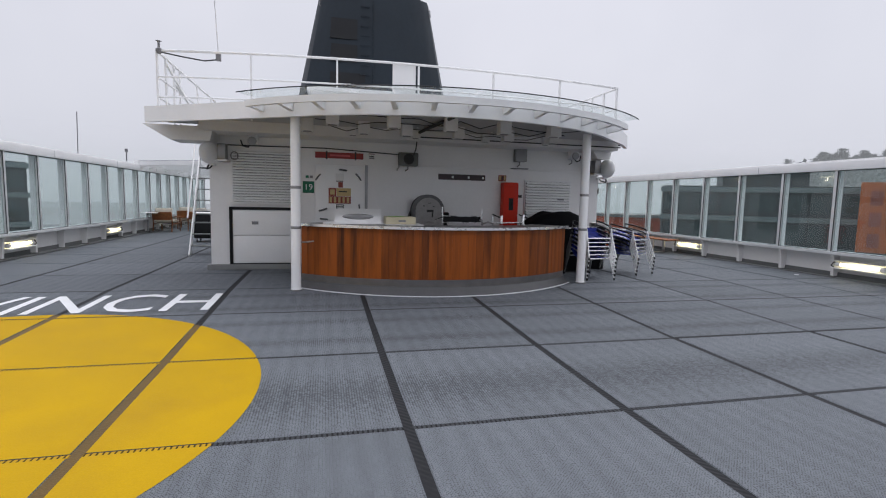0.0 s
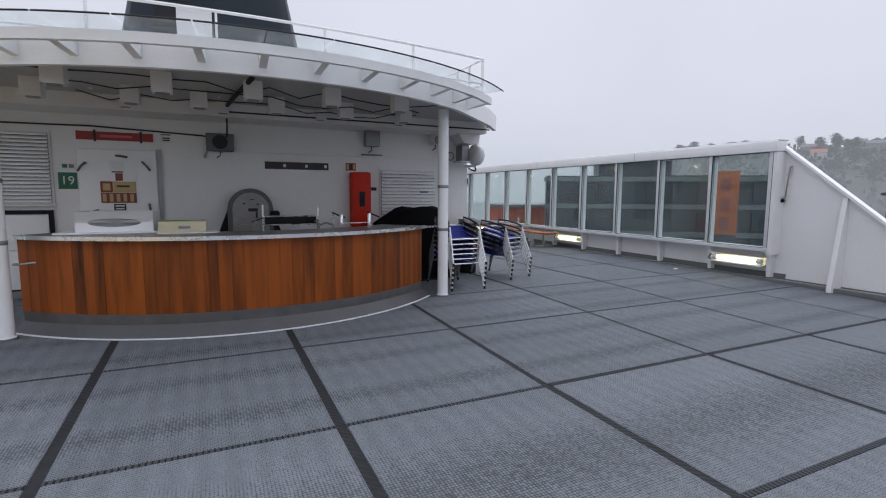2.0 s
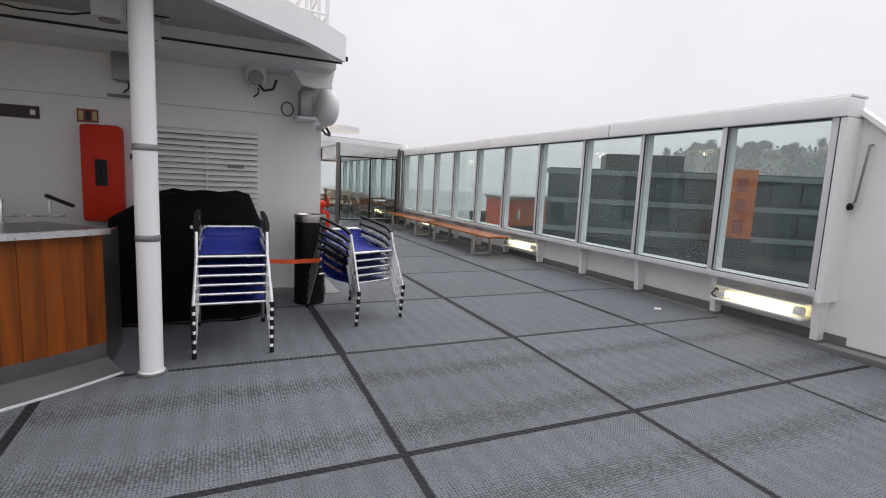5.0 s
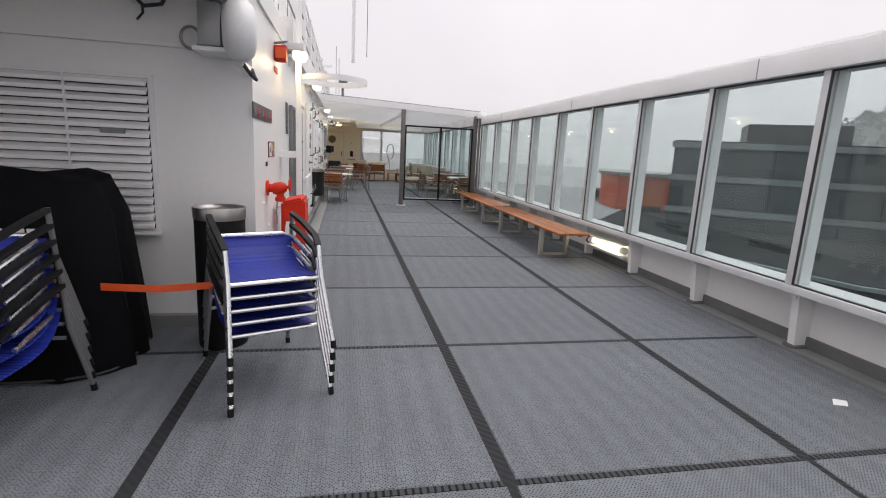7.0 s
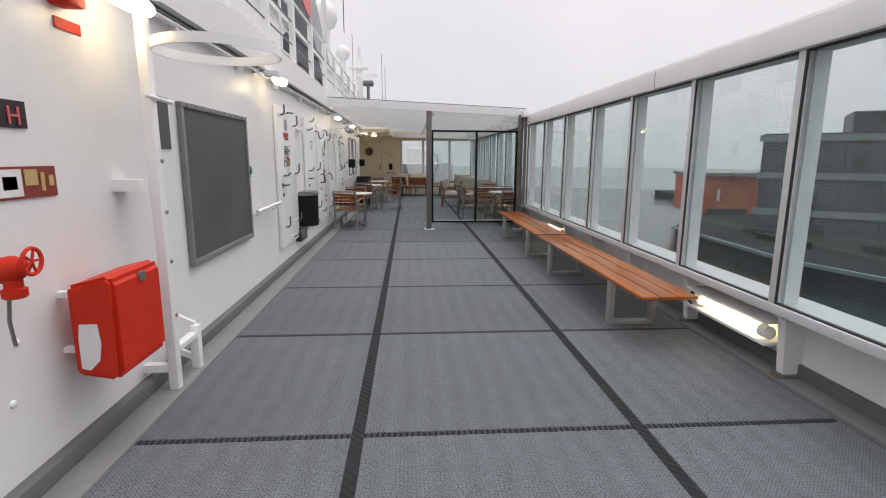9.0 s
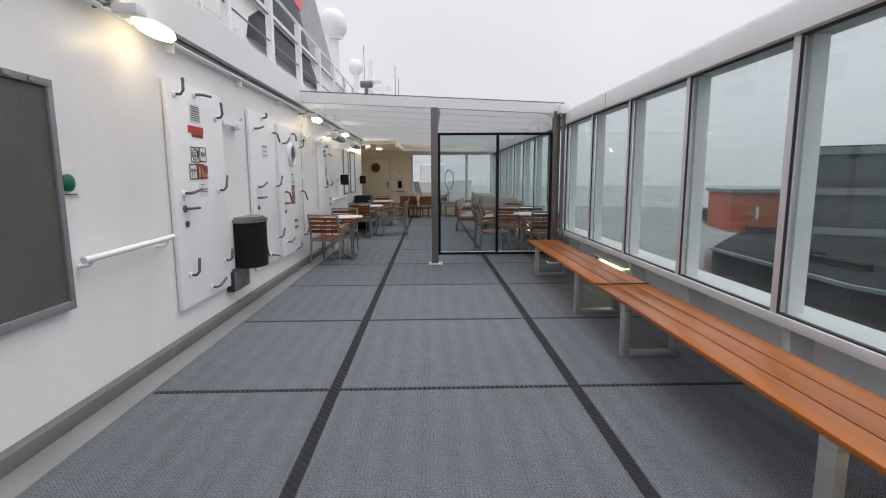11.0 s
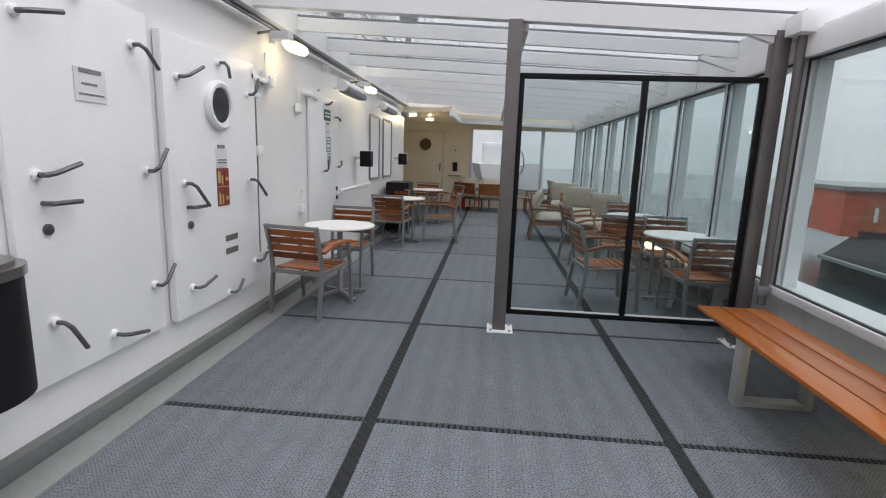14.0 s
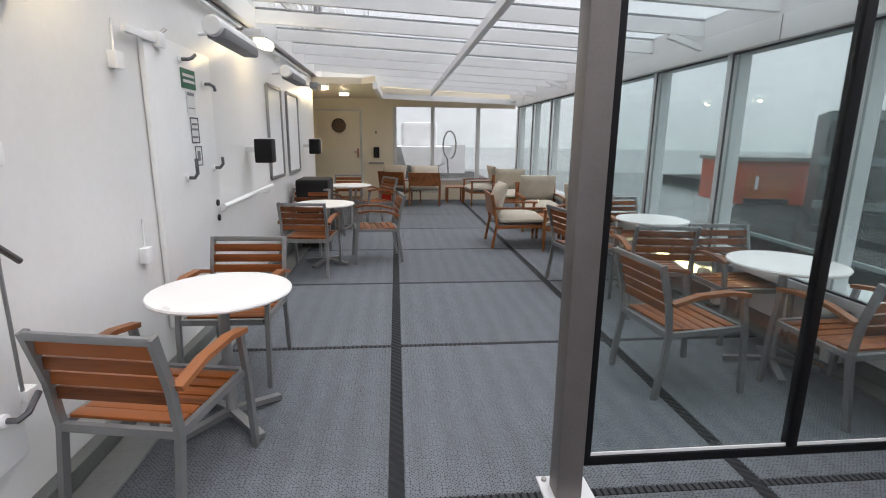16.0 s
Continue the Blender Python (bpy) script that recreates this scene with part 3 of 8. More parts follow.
# ---- house: front wall, side walls, end wall, roof deck ----
wall = solid("wall_front", nbox(HOUSE_X0, HOUSE_X1, FRONT_Y, FRONT_Y + 0.12, D - 0.05, ROOF_Z), M_WHITE, "white painted steel deckhouse wall behind the bar", "wall", "structure")
solid("wall_starboard", nbox(HOUSE_X1 - 0.12, HOUSE_X1, FRONT_Y + 0.12, 27.5, D - 0.05, ROOF_Z - 0.1), M_WHITE, "long white painted steel deckhouse wall", "wall", "structure")
solid("wall_port", nbox(HOUSE_X0, HOUSE_X0 + 0.12, FRONT_Y + 0.12, END_Y, D - 0.05, ROOF_Z - 0.1), M_WHITE, "white painted steel deckhouse side wall", "wall", "structure")
# grey skirting gutter along the walls
for nm, a in (("gutter_edge", (HOUSE_X1 + 0.072, HOUSE_X1 + 0.255, FRONT_Y - 0.05, 27.5, D - 0.02, D + 0.02)), ("baseboard", (HOUSE_X1, HOUSE_X1 + 0.07, FRONT_Y - 0.05, 27.5, D - 0.02, D + 0.10)), ("baseboard_port", (HOUSE_X0 - 0.07, HOUSE_X0, FRONT_Y - 0.05, END_Y, D - 0.02, D + 0.10)), ("baseboard_front", (HOUSE_X0, HOUSE_X1, FRONT_Y - 0.06, FRONT_Y, D - 0.02, D + 0.11))):
    solid(nm, nbox(*a, r=0.01), M_GREYPAINT if nm == "baseboard" else M_GUTTER, "grey painted steel gutter along the wall foot", "baseboard", "structure")
# roof deck of the house
solid("ceiling_house", nbox(HOUSE_X0 - 0.02, HOUSE_X1 + 0.02, 10.0, 36.0, ROOF_Z - 0.1, ROOF_Z + 0.1), M_WHITE, "white steel roof deck of the deckhouse", "ceiling", "structure")


# ---- bar canopy: curved fascia, glass eyebrow, soffit ----
ARC_C, ARC_R = (1.78, 11.35), 4.10


def arc(r, a0, a1, n=40):
    return [(ARC_C[0] + r * math.sin(radians(a0 + (a1 - a0) * k / n)), ARC_C[1] - r * math.cos(radians(a0 + (a1 - a0) * k / n))) for k in range(n + 1)]


FASCIA_Z0, FASCIA_Z1, SOFFIT_Z = 2.70, 2.95, 2.87


def bar_canopy():
    root = thing("bar_canopy", (1.78, 9.0, FASCIA_Z0), "white curved steel canopy with a glass eyebrow over the bar", "canopy")
    edge = [(-3.05, 10.75), (-3.05, 9.55), (-2.45, 9.2)] + arc(ARC_R, -39, 39) + [(5.45, 9.2), (5.90, 9.75), (5.90, 10.75)]
    bm = bmesh.new()
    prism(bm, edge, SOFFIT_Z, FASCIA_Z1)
    # underside shade is in this darker colour
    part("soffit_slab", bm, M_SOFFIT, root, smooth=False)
    bm = bmesh.new()
    pts = [(x, y, (FASCIA_Z0 + FASCIA_Z1) / 2 + 0.005) for x, y in edge[1:-1]]
    flatbar(bm, pts, 0.07, FASCIA_Z1 - FASCIA_Z0)
    part("fascia", bm, M_WHITE_CLEAN, root)
    rim_r = ARC_R + 0.33
    bm = bmesh.new()
    flatbar(bm, [(x, y, 2.875) for x, y in arc(rim_r, -44.4, 44.4)], 0.06, 0.09)
    part("rim_beam", bm, M_WHITE_CLEAN, root)
    for k in range(13):
        a = -43.8 + 7.3 * k
        (x0, y0), (x1, y1) = arc(ARC_R, a, a, 1)[0], arc(rim_r, a, a, 1)[0]
        bm = bmesh.new()
        s = Vector((y1 - y0, x0 - x1, 0)).normalized() * 0.035
        q = [Vector((x0, y0, FASCIA_Z0 + 0.07)), Vector((x1, y1, 2.84)), Vector((x1, y1, 2.915)), Vector((x0, y0, 2.925))]
        f, g = [bm.verts.new(v + s) for v in q], [bm.verts.new(v - s) for v in q]
        bm.faces.new(f)
        bm.faces.new(g[::-1])
        for i in range(4):
            bm.faces.new((f[i], f[(i + 1) % 4], g[(i + 1) % 4], g[i]))
        part("bracket", bm, M_WHITE_CLEAN, root, smooth=False)
    for k in range(12):
        a0, a1 = -43.8 + 7.3 * k + 0.1, -43.8 + 7.3 * (k + 1) - 0.1
        bm = bmesh.new()
        i, o = arc(ARC_R + 0.02, a0, a1, 6), arc(rim_r + 0.20, a0, a1, 6)
        ra = [[bm.verts.new((x, y, z)) for x, y in i] for z in (2.955, 2.967)]
        rb = [[bm.verts.new((x, y, z)) for x, y in o] for z in (2.985, 2.997)]
        bend(bm, ra[0], rb[0])
        bend(bm, ra[1], rb[1])
        bend(bm, rb[0], rb[1])
        bend(bm, ra[0], ra[1])
        ob = part("glass_pane", bm, M_ROOFGLASS, root, "thin clear glass sheet")
        ob.visible_shadow = False
        bm = bmesh.new()
        tube(bm, [(x, y, 2.991) for x, y in arc(rim_r + 0.205, a0, a1, 6)], 0.008, 6)
        part("glass_edge", bm, M_RUBBER, root, "dark glass edging")
    bm = bmesh.new()
    tube(bm, [(x, y, 2.965) for x, y in arc(ARC_R + 0.045, -38, 38)], 0.012, 6)
    part("gutter_seal", bm, M_RUBBER, root, "black seal")
    for sx in (-1, 1):
        x = 1.48 + sx * 4.40
        ledge = [(x - 0.29, 2.53), (x - 0.14, 2.51), (x + 0.02, 2.53), (x + 0.06, FASCIA_Z0 + 0.05), (x - 0.44, FASCIA_Z0 + 0.05)]
        if sx < 0:
            ledge = [(-2.85, 2.50), (-2.20, 2.50), (-2.14, FASCIA_Z0 + 0.05), (-3.28, FASCIA_Z0 + 0.05)]
        bm = bmesh.new()
        extrude_y(bm, ledge, 10.30 if sx > 0 else 10.05, 10.69)
        part("haunch", bm, M_WHITE, root, smooth=False)


bar_canopy()


def column(x, y):
    root = thing("column", (x, y, D), "white painted round steel column with grey bands", "column", "canopy columns")
    z0 = deck_z(y)
    part("shaft", nlathe([(0.085, z0), (0.085, z0 + 0.03), (0.075, z0 + 0.035), (0.075, FASCIA_Z0 + 0.06)], (x, y, 0), 20), M_WHITE_CLEAN, root)
    for z in (1.08, 1.69):
        part("band", nlathe([(0.0775, z - 0.022), (0.079, z - 0.02), (0.079, z + 0.02), (0.0775, z + 0.022)], (x, y, 0), 20), M_GREYMETAL, root, "grey steel clamp band")
    part("foot", nlathe([(0.10, z0 - 0.01), (0.10, z0 + 0.02), (0.085, z0 + 0.025)], (x, y, 0), 20), M_GREYPAINT, root)


column(-0.645, 8.29)
column(4.30, 8.47)


# ---- windscreens along the deck edge ----
def windscreen(x, side, name, y_end):
    """Glazed screen leaning inboard of a white coaming; side is +1 for starboard (inboard is -x)."""
    s = side
    root = thing(name, (x, RAIL_Y0, D), "tall white framed glass wind screen along the deck edge", "wind screen", kind="structure")
    n = int((y_end - RAIL_Y0) / PITCH)
    ys_ = [RAIL_Y0 - 0.06 + PITCH * k for k in range(n + 1)]
    y1 = ys_[-1] + 0.1
    ys_[0] += 0.09
    xc = x + s * 0.215

    def slab(nm, xa, xb, ya, yb, za, zb, m, label="", r=0.0, smooth=True):
        return part(nm, nbox(min(x + s * xa, x + s * xb), max(x + s * xa, x + s * xb), ya, yb, za, zb, r=r), m, root, label, smooth=smooth)

    slab("coaming", 0.215, 0.30, RAIL_Y0 + 0.002, y1, D - 0.1, SILL_Z, M_WHITE, smooth=False)
    slab("skirting", 0.19, 0.214, RAIL_Y0 - 0.2, y1, D - 0.1, D + 0.11, M_GREYPAINT, "grey painted foot band")
    slab("gutter", 0.02, 0.189, 5.0, y1, D - 0.06, D + 0.012, M_GUTTER, "pale grey painted gutter strip")
    slab("gutter_lip", -0.012, 0.019, 5.0, y1, D - 0.06, D + 0.022, M_GREYPAINT, "grey gutter lip", r=0.006)
    slab("sill", -0.05, 0.30, RAIL_Y0, y1, SILL_Z, SILL_Z + 0.065, M_FRAME, r=0.008)
    slab("top_rail", -0.075, 0.20, RAIL_Y0 - 0.06, y1, HEAD_Z + 0.005, 2.53, M_WHITE_CLEAN, r=0.02)
    slab("rail_cap", -0.035, 0.24, RAIL_Y0 - 0.06, y1, 2.531, 2.56, M_WHITE_CLEAN, r=0.012)
    slab("head_gasket", -0.03, 0.0, RAIL_Y0, y1, HEAD_Z - 0.008, HEAD_Z + 0.004, M_RUBBER, "black rubber head gasket")
    slab("sill_gasket", -0.03, 0.0, RAIL_Y0, y1, SILL_Z + 0.066, SILL_Z + 0.076, M_RUBBER, "black rubber sill gasket")
    slab("end_panel", -0.05, 0.215, RAIL_Y0 - 0.06, RAIL_Y0 - 0.001, SILL_Z - 0.05, HEAD_Z, M_WHITE, smooth=False)
    for k in range(n // 3):
        y = RAIL_Y0 + 3.1 + 3 * PITCH * k
        slab("rail_joint", -0.078, -0.074, y, y + 0.008, HEAD_Z + 0.01, 2.52, M_INK, "dark seam in the rail")
    for y in ys_:
        slab("post", -0.035, 0.005, y - 0.012, y + 0.052, SILL_Z + 0.066, HEAD_Z + 0.002, M_FRAME, r=0.005)
        slab("gasket", -0.037, -0.026, y - 0.030, y - 0.013, SILL_Z + 0.07, HEAD_Z, M_RUBBER, "black rubber gasket")
        slab("fin", 0.032, 0.135, y - 0.02, y + 0.045, SILL_Z - 0.05, HEAD_Z, M_WHITE_CLEAN, "white outer stiffener fin")
        bm = bmesh.new()
        extrude_y(bm, [(xc - s * 0.13, D + 0.035), (xc - s * 0.17, SILL_Z), (xc, SILL_Z), (xc, D + 0.035)], y - 0.035, y + 0.035)
        part("bracket", bm, M_WHITE, root, smooth=False)
        slab("foot_pad", 0.06, 0.214, y - 0.06, y + 0.06, D - 0.05, D + 0.034, M_GREYPAINT, r=0.006)
        slab("stain", 0.03, 0.06, y - 0.05, y + 0.03, D + 0.013, D + 0.018, M_RUSTSTAIN, "rust coloured grime by the bracket foot")
    for ya, yb in zip(ys_, ys_[1:]):
        ob = slab("pane", 0.015, 0.025, ya + 0.04, yb - 0.014, SILL_Z + 0.06, HEAD_Z + 0.004, M_PANE)
        ob.visible_shadow = False
    return ys_


M_RUSTSTAIN = mat("rusty_grime", (0.16, 0.09, 0.045), 0.8, vary=0.35, scale=14, fine=80, bump=0.3)
RAIL_YS = windscreen(RAIL_X, 1, "window_starboard", 31.0)
windscreen(RAIL_XP, -1, "window_port", 31.0)


def bulwark(x, s, name):
    root = thing(name, (x, 2.0, 0), "white painted solid steel bulwark sloping down from the wind screen", "bulwark", kind="structure")
    xi, xo = x, x + s * 0.08
    bm = bmesh.new()
    extrude_x(bm, [(-9.0, -0.1), (7.52, -0.1), (7.52, 2.52), (5.82, 1.12), (-9.0, 1.12)], min(xi, xo), max(xi, xo))
    part("plate", bm, M_WHITE, root, smooth=False)
    bm = bmesh.new()
    flatbar(bm, [(x, 7.57, 2.545), (x, 5.82, 1.135)], 0.14, 0.04)
    part("sloping_cap", bm, M_WHITE_CLEAN, root)
    part("cap_rail", nbox(x - 0.08, x + 0.12, -9.0, 5.84, 1.12, 1.16, r=0.012), M_WOOD_BENCH, root, "varnished wooden cap rail")
    a, b = xi - s * 0.025, xi
    part("skirting", nbox(min(a, b), max(a, b), -9.0, RAIL_Y0 - 0.2, -0.08, 0.13), M_GREYPAINT, root, "grey painted foot band")
    for y in (6.42, 5.2, 3.6, 2.0, 0.4, -1.2, -2.8, -4.4):
        top = 1.55 if y > 6 else 1.05
        bm = bmesh.new()
        extrude_y(bm, [(xi - s * 0.30, deck_z(y) - 0.05), (xi - s * 0.30, deck_z(y) + 0.06), (xi - s * 0.05, top), (xi, top), (xi, deck_z(y) - 0.05)], y - 0.035, y + 0.035)
        part("stay", bm, M_WHITE, root, smooth=False)
    bm = bmesh.new()
    tube(bm, [(xi - s * 0.01, 7.28, 2.09), (xi - s * 0.06, 7.28, 2.09), (xi - s * 0.06, 7.33, 1.55), (xi - s * 0.05, 7.36, 1.52)], 0.012, 8)
    hook = part("hook_rod", bm, M_STEEL, root)
    part("knob", nlathe([(0.0, -0.035), (0.03, -0.025), (0.035, 0), (0.03, 0.025), (0.0, 0.035)], (xi - s * 0.05, 7.38, 1.5), 12, "y"), M_BLACK, hook, "black knob")


bulwark(BULWARK_X, 1, "bulwark_starboard")
bulwark(BULWARK_XP, -1, "bulwark_port")
solid("bulwark_aft", nbox(BULWARK_XP, BULWARK_X, -9.1, -9.0, -0.1, 1.12), M_WHITE, "white painted steel bulwark across the stern", "bulwark", "structure")

# ---- end wall of the shelter ----
def end_wall():
    root = thing("wall_end", (8.2, END_Y, D), "cream end wall with a door and large windows", "wall", kind="structure")
    y0, y1 = END_Y, END_Y + 0.12
    part("panel", nbox(4.4, 7.30, y0, y1, D - 0.05, 2.9), M_CREAM, root, smooth=False)
    part("upper_panel", nbox(7.30, RAIL_X + 0.1, y0, y1, 2.36, 2.9), M_CREAM, root, smooth=False)
    part("lower_panel", nbox(7.30, RAIL_X + 0.1, y0, y1, D - 0.05, 0.62), M_CREAM, root, smooth=False)
    for x in (7.32, 8.25, 9.38, 10.42):
        part("mullion", nbox(x - 0.045, x + 0.045, y0 - 0.03, y1 - 0.004, 0.62, 2.36, r=0.006), M_FRAME, root, "grey window mullion")
    part("window_sill", nbox(7.30, RAIL_X + 0.1, y0 - 0.05, y0 - 0.001, 0.56, 0.63, r=0.006), M_FRAME, root)
    for a, b in ((7.36, 8.21), (8.29, 9.34), (9.42, 10.38)):
        ob = part("window_pane", nbox(a, b, y0 + 0.05, y0 + 0.06, 0.62, 2.36), M_ROOFGLASS, root)
        ob.visible_shadow = False
    d = part("door", nbox(5.46, 6.48, y0 - 0.03, y0 - 0.002, D + 0.15, 2.24, r=0.01), M_CREAM, root, "cream painted door with a round porthole")
    part("door_frame", nbox(6.485, 6.53, y0 - 0.045, y0 - 0.002, D + 0.1, 2.28, r=0.006), M_FRAME, d)
    part("door_head", nbox(5.43, 6.48, y0 - 0.045, y0 - 0.002, 2.245, 2.28, r=0.006), M_FRAME, d)
    bm = bmesh.new()
    lathe(bm, [(0.0, 0), (0.15, 0), (0.17, -0.02), (0.13, -0.03), (0.125, -0.012), (0.0, -0.012)], (5.98, y0 - 0.032, 1.90), 24, "y")
    part("porthole", bm, mat("porthole_brass", (0.10, 0.06, 0.035), 0.35, metal=0.3), d, "dark brown porthole")
    part("door_handle", ntube([(6.42, y0 - 0.03, 1.28), (6.42, y0 - 0.08, 1.28), (6.33, y0 - 0.08, 1.28)], 0.012, 8), M_STEEL, d, "steel lever handle")
    part("handle_plate", nbox(6.40, 6.44, y0 - 0.036, y0 - 0.028, 1.14, 1.36), M_SIGNBROWN, d)


end_wall()

solid("wall_recess", nbox(4.4, 4.5, 27.5, END_Y, D - 0.05, 2.9), M_CREAM, "cream painted wall of the door recess", "wall", "structure")
solid("wall_recess_return", nbox(4.5, HOUSE_X1 - 0.004, 27.5, 27.6, D - 0.05, ROOF_Z - 0.1), M_WHITE, "white painted wall return", "wall", "structure")

# ---- bar ----
BAR_C, BAR_R, BAR_A = (1.72, 11.05), 3.42, 43.0
BAR_TOP = 1.13


def bar_arc(r, a0, a1, n):
    return [(BAR_C[0] + r * math.sin(radians(a0 + (a1 - a0) * k / n)), BAR_C[1] - r * math.cos(radians(a0 + (a1 - a0) * k / n))) for k in range(n + 1)]


def arc_wall(r0, r1, a0, a1, n, z0, z1):
    bm = bmesh.new()
    o, i = bar_arc(r1, a0, a1, n), bar_arc(r0, a0, a1, n)
    prism(bm, o + i[::-1], z0, z1)
    return bm


def bar_counter():
    root = thing("bar_counter", (1.72, 8.2, D), "curved outdoor bar of red brown upright boards with steel top", "bar counter")
    z_wood = 0.325
    part("kick_plate", arc_wall(BAR_R - 0.34, BAR_R - 0.06, -BAR_A, BAR_A, 48, D - 0.05, z_wood), M_TOPSTEEL, root, "dull brushed steel kick plate", smooth=True)
    bm = bmesh.new()
    o = bar_arc(BAR_R + 0.05, -BAR_A - 0.5, BAR_A + 0.5, 48)
    i = bar_arc(BAR_R - 0.065, -BAR_A, BAR_A, 48)
    lo = [bm.verts.new((x, y, deck_z(y) + 0.016)) for x, y in o]
    hi = [bm.verts.new((x, y, D + 0.12)) for x, y in i]
    bend(bm, lo, hi)
    part("kick_ramp", bm, mat("dull_kick_steel", (0.08, 0.08, 0.082), 0.5, metal=0.4, vary=0.12, scale=3, fine=40), root, "grey sloping steel foot plate")
    bm = bmesh.new()
    flatbar(bm, [(x, y, deck_z(y) + 0.012) for x, y in bar_arc(BAR_R + 0.055, -BAR_A - 0.5, BAR_A + 0.5, 48)], 0.022, 0.012)
    part("white_edge", bm, M_MARK, root, "white sealing line on the deck")
    n = 40
    random.seed(4)
    cuts = [0.0]
    for k in range(n):
        cuts.append(cuts[-1] + random.choice((0.8, 1.0, 1.0, 1.25)))
    cuts = [-BAR_A + 2 * BAR_A * c / cuts[-1] for c in cuts]
    for a, b in zip(cuts, cuts[1:]):
        part("board", arc_wall(BAR_R - 0.10, BAR_R - 0.055 + random.uniform(-0.003, 0.003), a + 0.012, b - 0.012, 1, z_wood, BAR_TOP - 0.042), M_WOOD_BAR, root, smooth=False)
    # black sheet paints the shade in the gaps between boards
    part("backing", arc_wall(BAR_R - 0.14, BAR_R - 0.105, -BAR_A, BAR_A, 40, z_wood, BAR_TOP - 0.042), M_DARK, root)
    part("worktop", arc_wall(BAR_R - 0.72, BAR_R, -BAR_A - 0.3, BAR_A + 0.3, 48, BAR_TOP - 0.038, BAR_TOP), M_TOPSTEEL, root, "steel bar top")
    part("edge_band", arc_wall(BAR_R - 0.03, BAR_R + 0.008, -BAR_A - 0.3, BAR_A + 0.3, 48, BAR_TOP - 0.036, BAR_TOP + 0.005), M_ALU, root, "bright steel edge band")
    for a in (-BAR_A, BAR_A):
        x, y = bar_arc(BAR_R - 0.1, a, a, 1)[0]
        part("end_panel", nbox(x - 0.02, x + 0.02, y, y + 0.62, D, BAR_TOP - 0.055), M_STEEL, root)
    x, y = bar_arc(BAR_R - 0.06, -BAR_A + 2.5, -BAR_A, 1)[0]
    part("hook_rail", ntube([(x + 0.08, y - 0.12, 0.86), (x - 0.02, y - 0.16, 0.85), (x - 0.12, y - 0.05, 0.84)], 0.012, 8), M_STEEL, root, "short steel rail")


bar_counter()


M_FACE = mat("grey_reel_face", (0.30, 0.29, 0.28), 0.55, vary=0.12, scale=8, fine=40)
M_HOOD = mat("dark_reel_hood", (0.11, 0.11, 0.112), 0.55, vary=0.15, scale=8, fine=40)


def hose_reel():
    root = thing("hose_reel", (1.74, 10.4, 1.0), "grey arched wall hose reel with black sides", "hose reel")
    cx, y0, y1, z0, zc = 1.86, 10.38, 10.698, 0.98, 1.32
    def arch(r, zb, spread=0.0):
        return [(cx - r - spread, zb)] + [(cx - r * math.cos(radians(a)), zc + r * math.sin(radians(a))) for a in range(0, 181, 10)] + [(cx + r + spread, zb)]
    part("side_cover", extrude_y(bmesh.new(), arch(0.33, z0, 0.13), y0 + 0.14, y1), M_BLACK, root, "black flared side cover")
    part("hood", extrude_y(bmesh.new(), arch(0.335, z0), y0, y0 + 0.139), M_HOOD, root, "dark grey arched hood")
    part("face_plate", extrude_y(bmesh.new(), arch(0.27, z0), y0 - 0.012, y0 - 0.001), M_FACE, root, "grey round face plate")
    for dx, dz, w, h in ((-0.10, 0.10, 0.04, 0.018), (0.02, 0.16, 0.06, 0.015), (0.10, 0.09, 0.03, 0.02), (0.03, 0.0, 0.14, 0.05), (0.08, -0.08, 0.03, 0.10)):
        part("mark", nbox(cx + dx - w / 2, cx + dx + w / 2, y0 - 0.02, y0 - 0.0125, zc + dz - h / 2, zc + dz + h / 2), M_BLACKINK, root)
    part("hose_guide", nlathe([(0.05, -0.1), (0.07, -0.08), (0.07, 0.08), (0.05, 0.1)], (cx + 0.36, y0 - 0.02, 1.2), 14), M_BLACK, root, "black hose guide")


hose_reel()


def red_cabinet():
    root = thing("fire_cabinet", (3.75, 10.6, 1.0), "tall red fire extinguisher cabinet on the wall", "fire cabinet")
    part("body", nbox(3.51, 3.86, 10.47, 10.695, 1.0, 1.96, r=0.05), M_RED, root)
    part("window", nbox(3.635, 3.735, 10.462, 10.471, 1.36, 1.62), M_DARK, root, "dark viewing slot")
    part("latch", nbox(3.67, 3.70, 10.45, 10.462, 1.44, 1.54, r=0.006), M_BLACK, root)


red_cabinet()


def wall_sign(name, x0, x1, z0, z1, material, label, y=FRONT_Y, parts=()):
    """A flat sign on the front wall, with coloured fields (x0, x1, z0, z1, material) in its own proportions."""
    root = thing(name, ((x0 + x1) / 2, y, z0), label, "sign")
    part("plate", nbox(x0, x1, y - 0.010, y - 0.001, z0, z1), material, root)
    w, h = x1 - x0, z1 - z0
    for a, b, c, d, m in parts:
        part("print", nbox(x0 + a * w, x0 + b * w, y - 0.014, y - 0.0105, z0 + c * h, z0 + d * h), m, root)
    return root


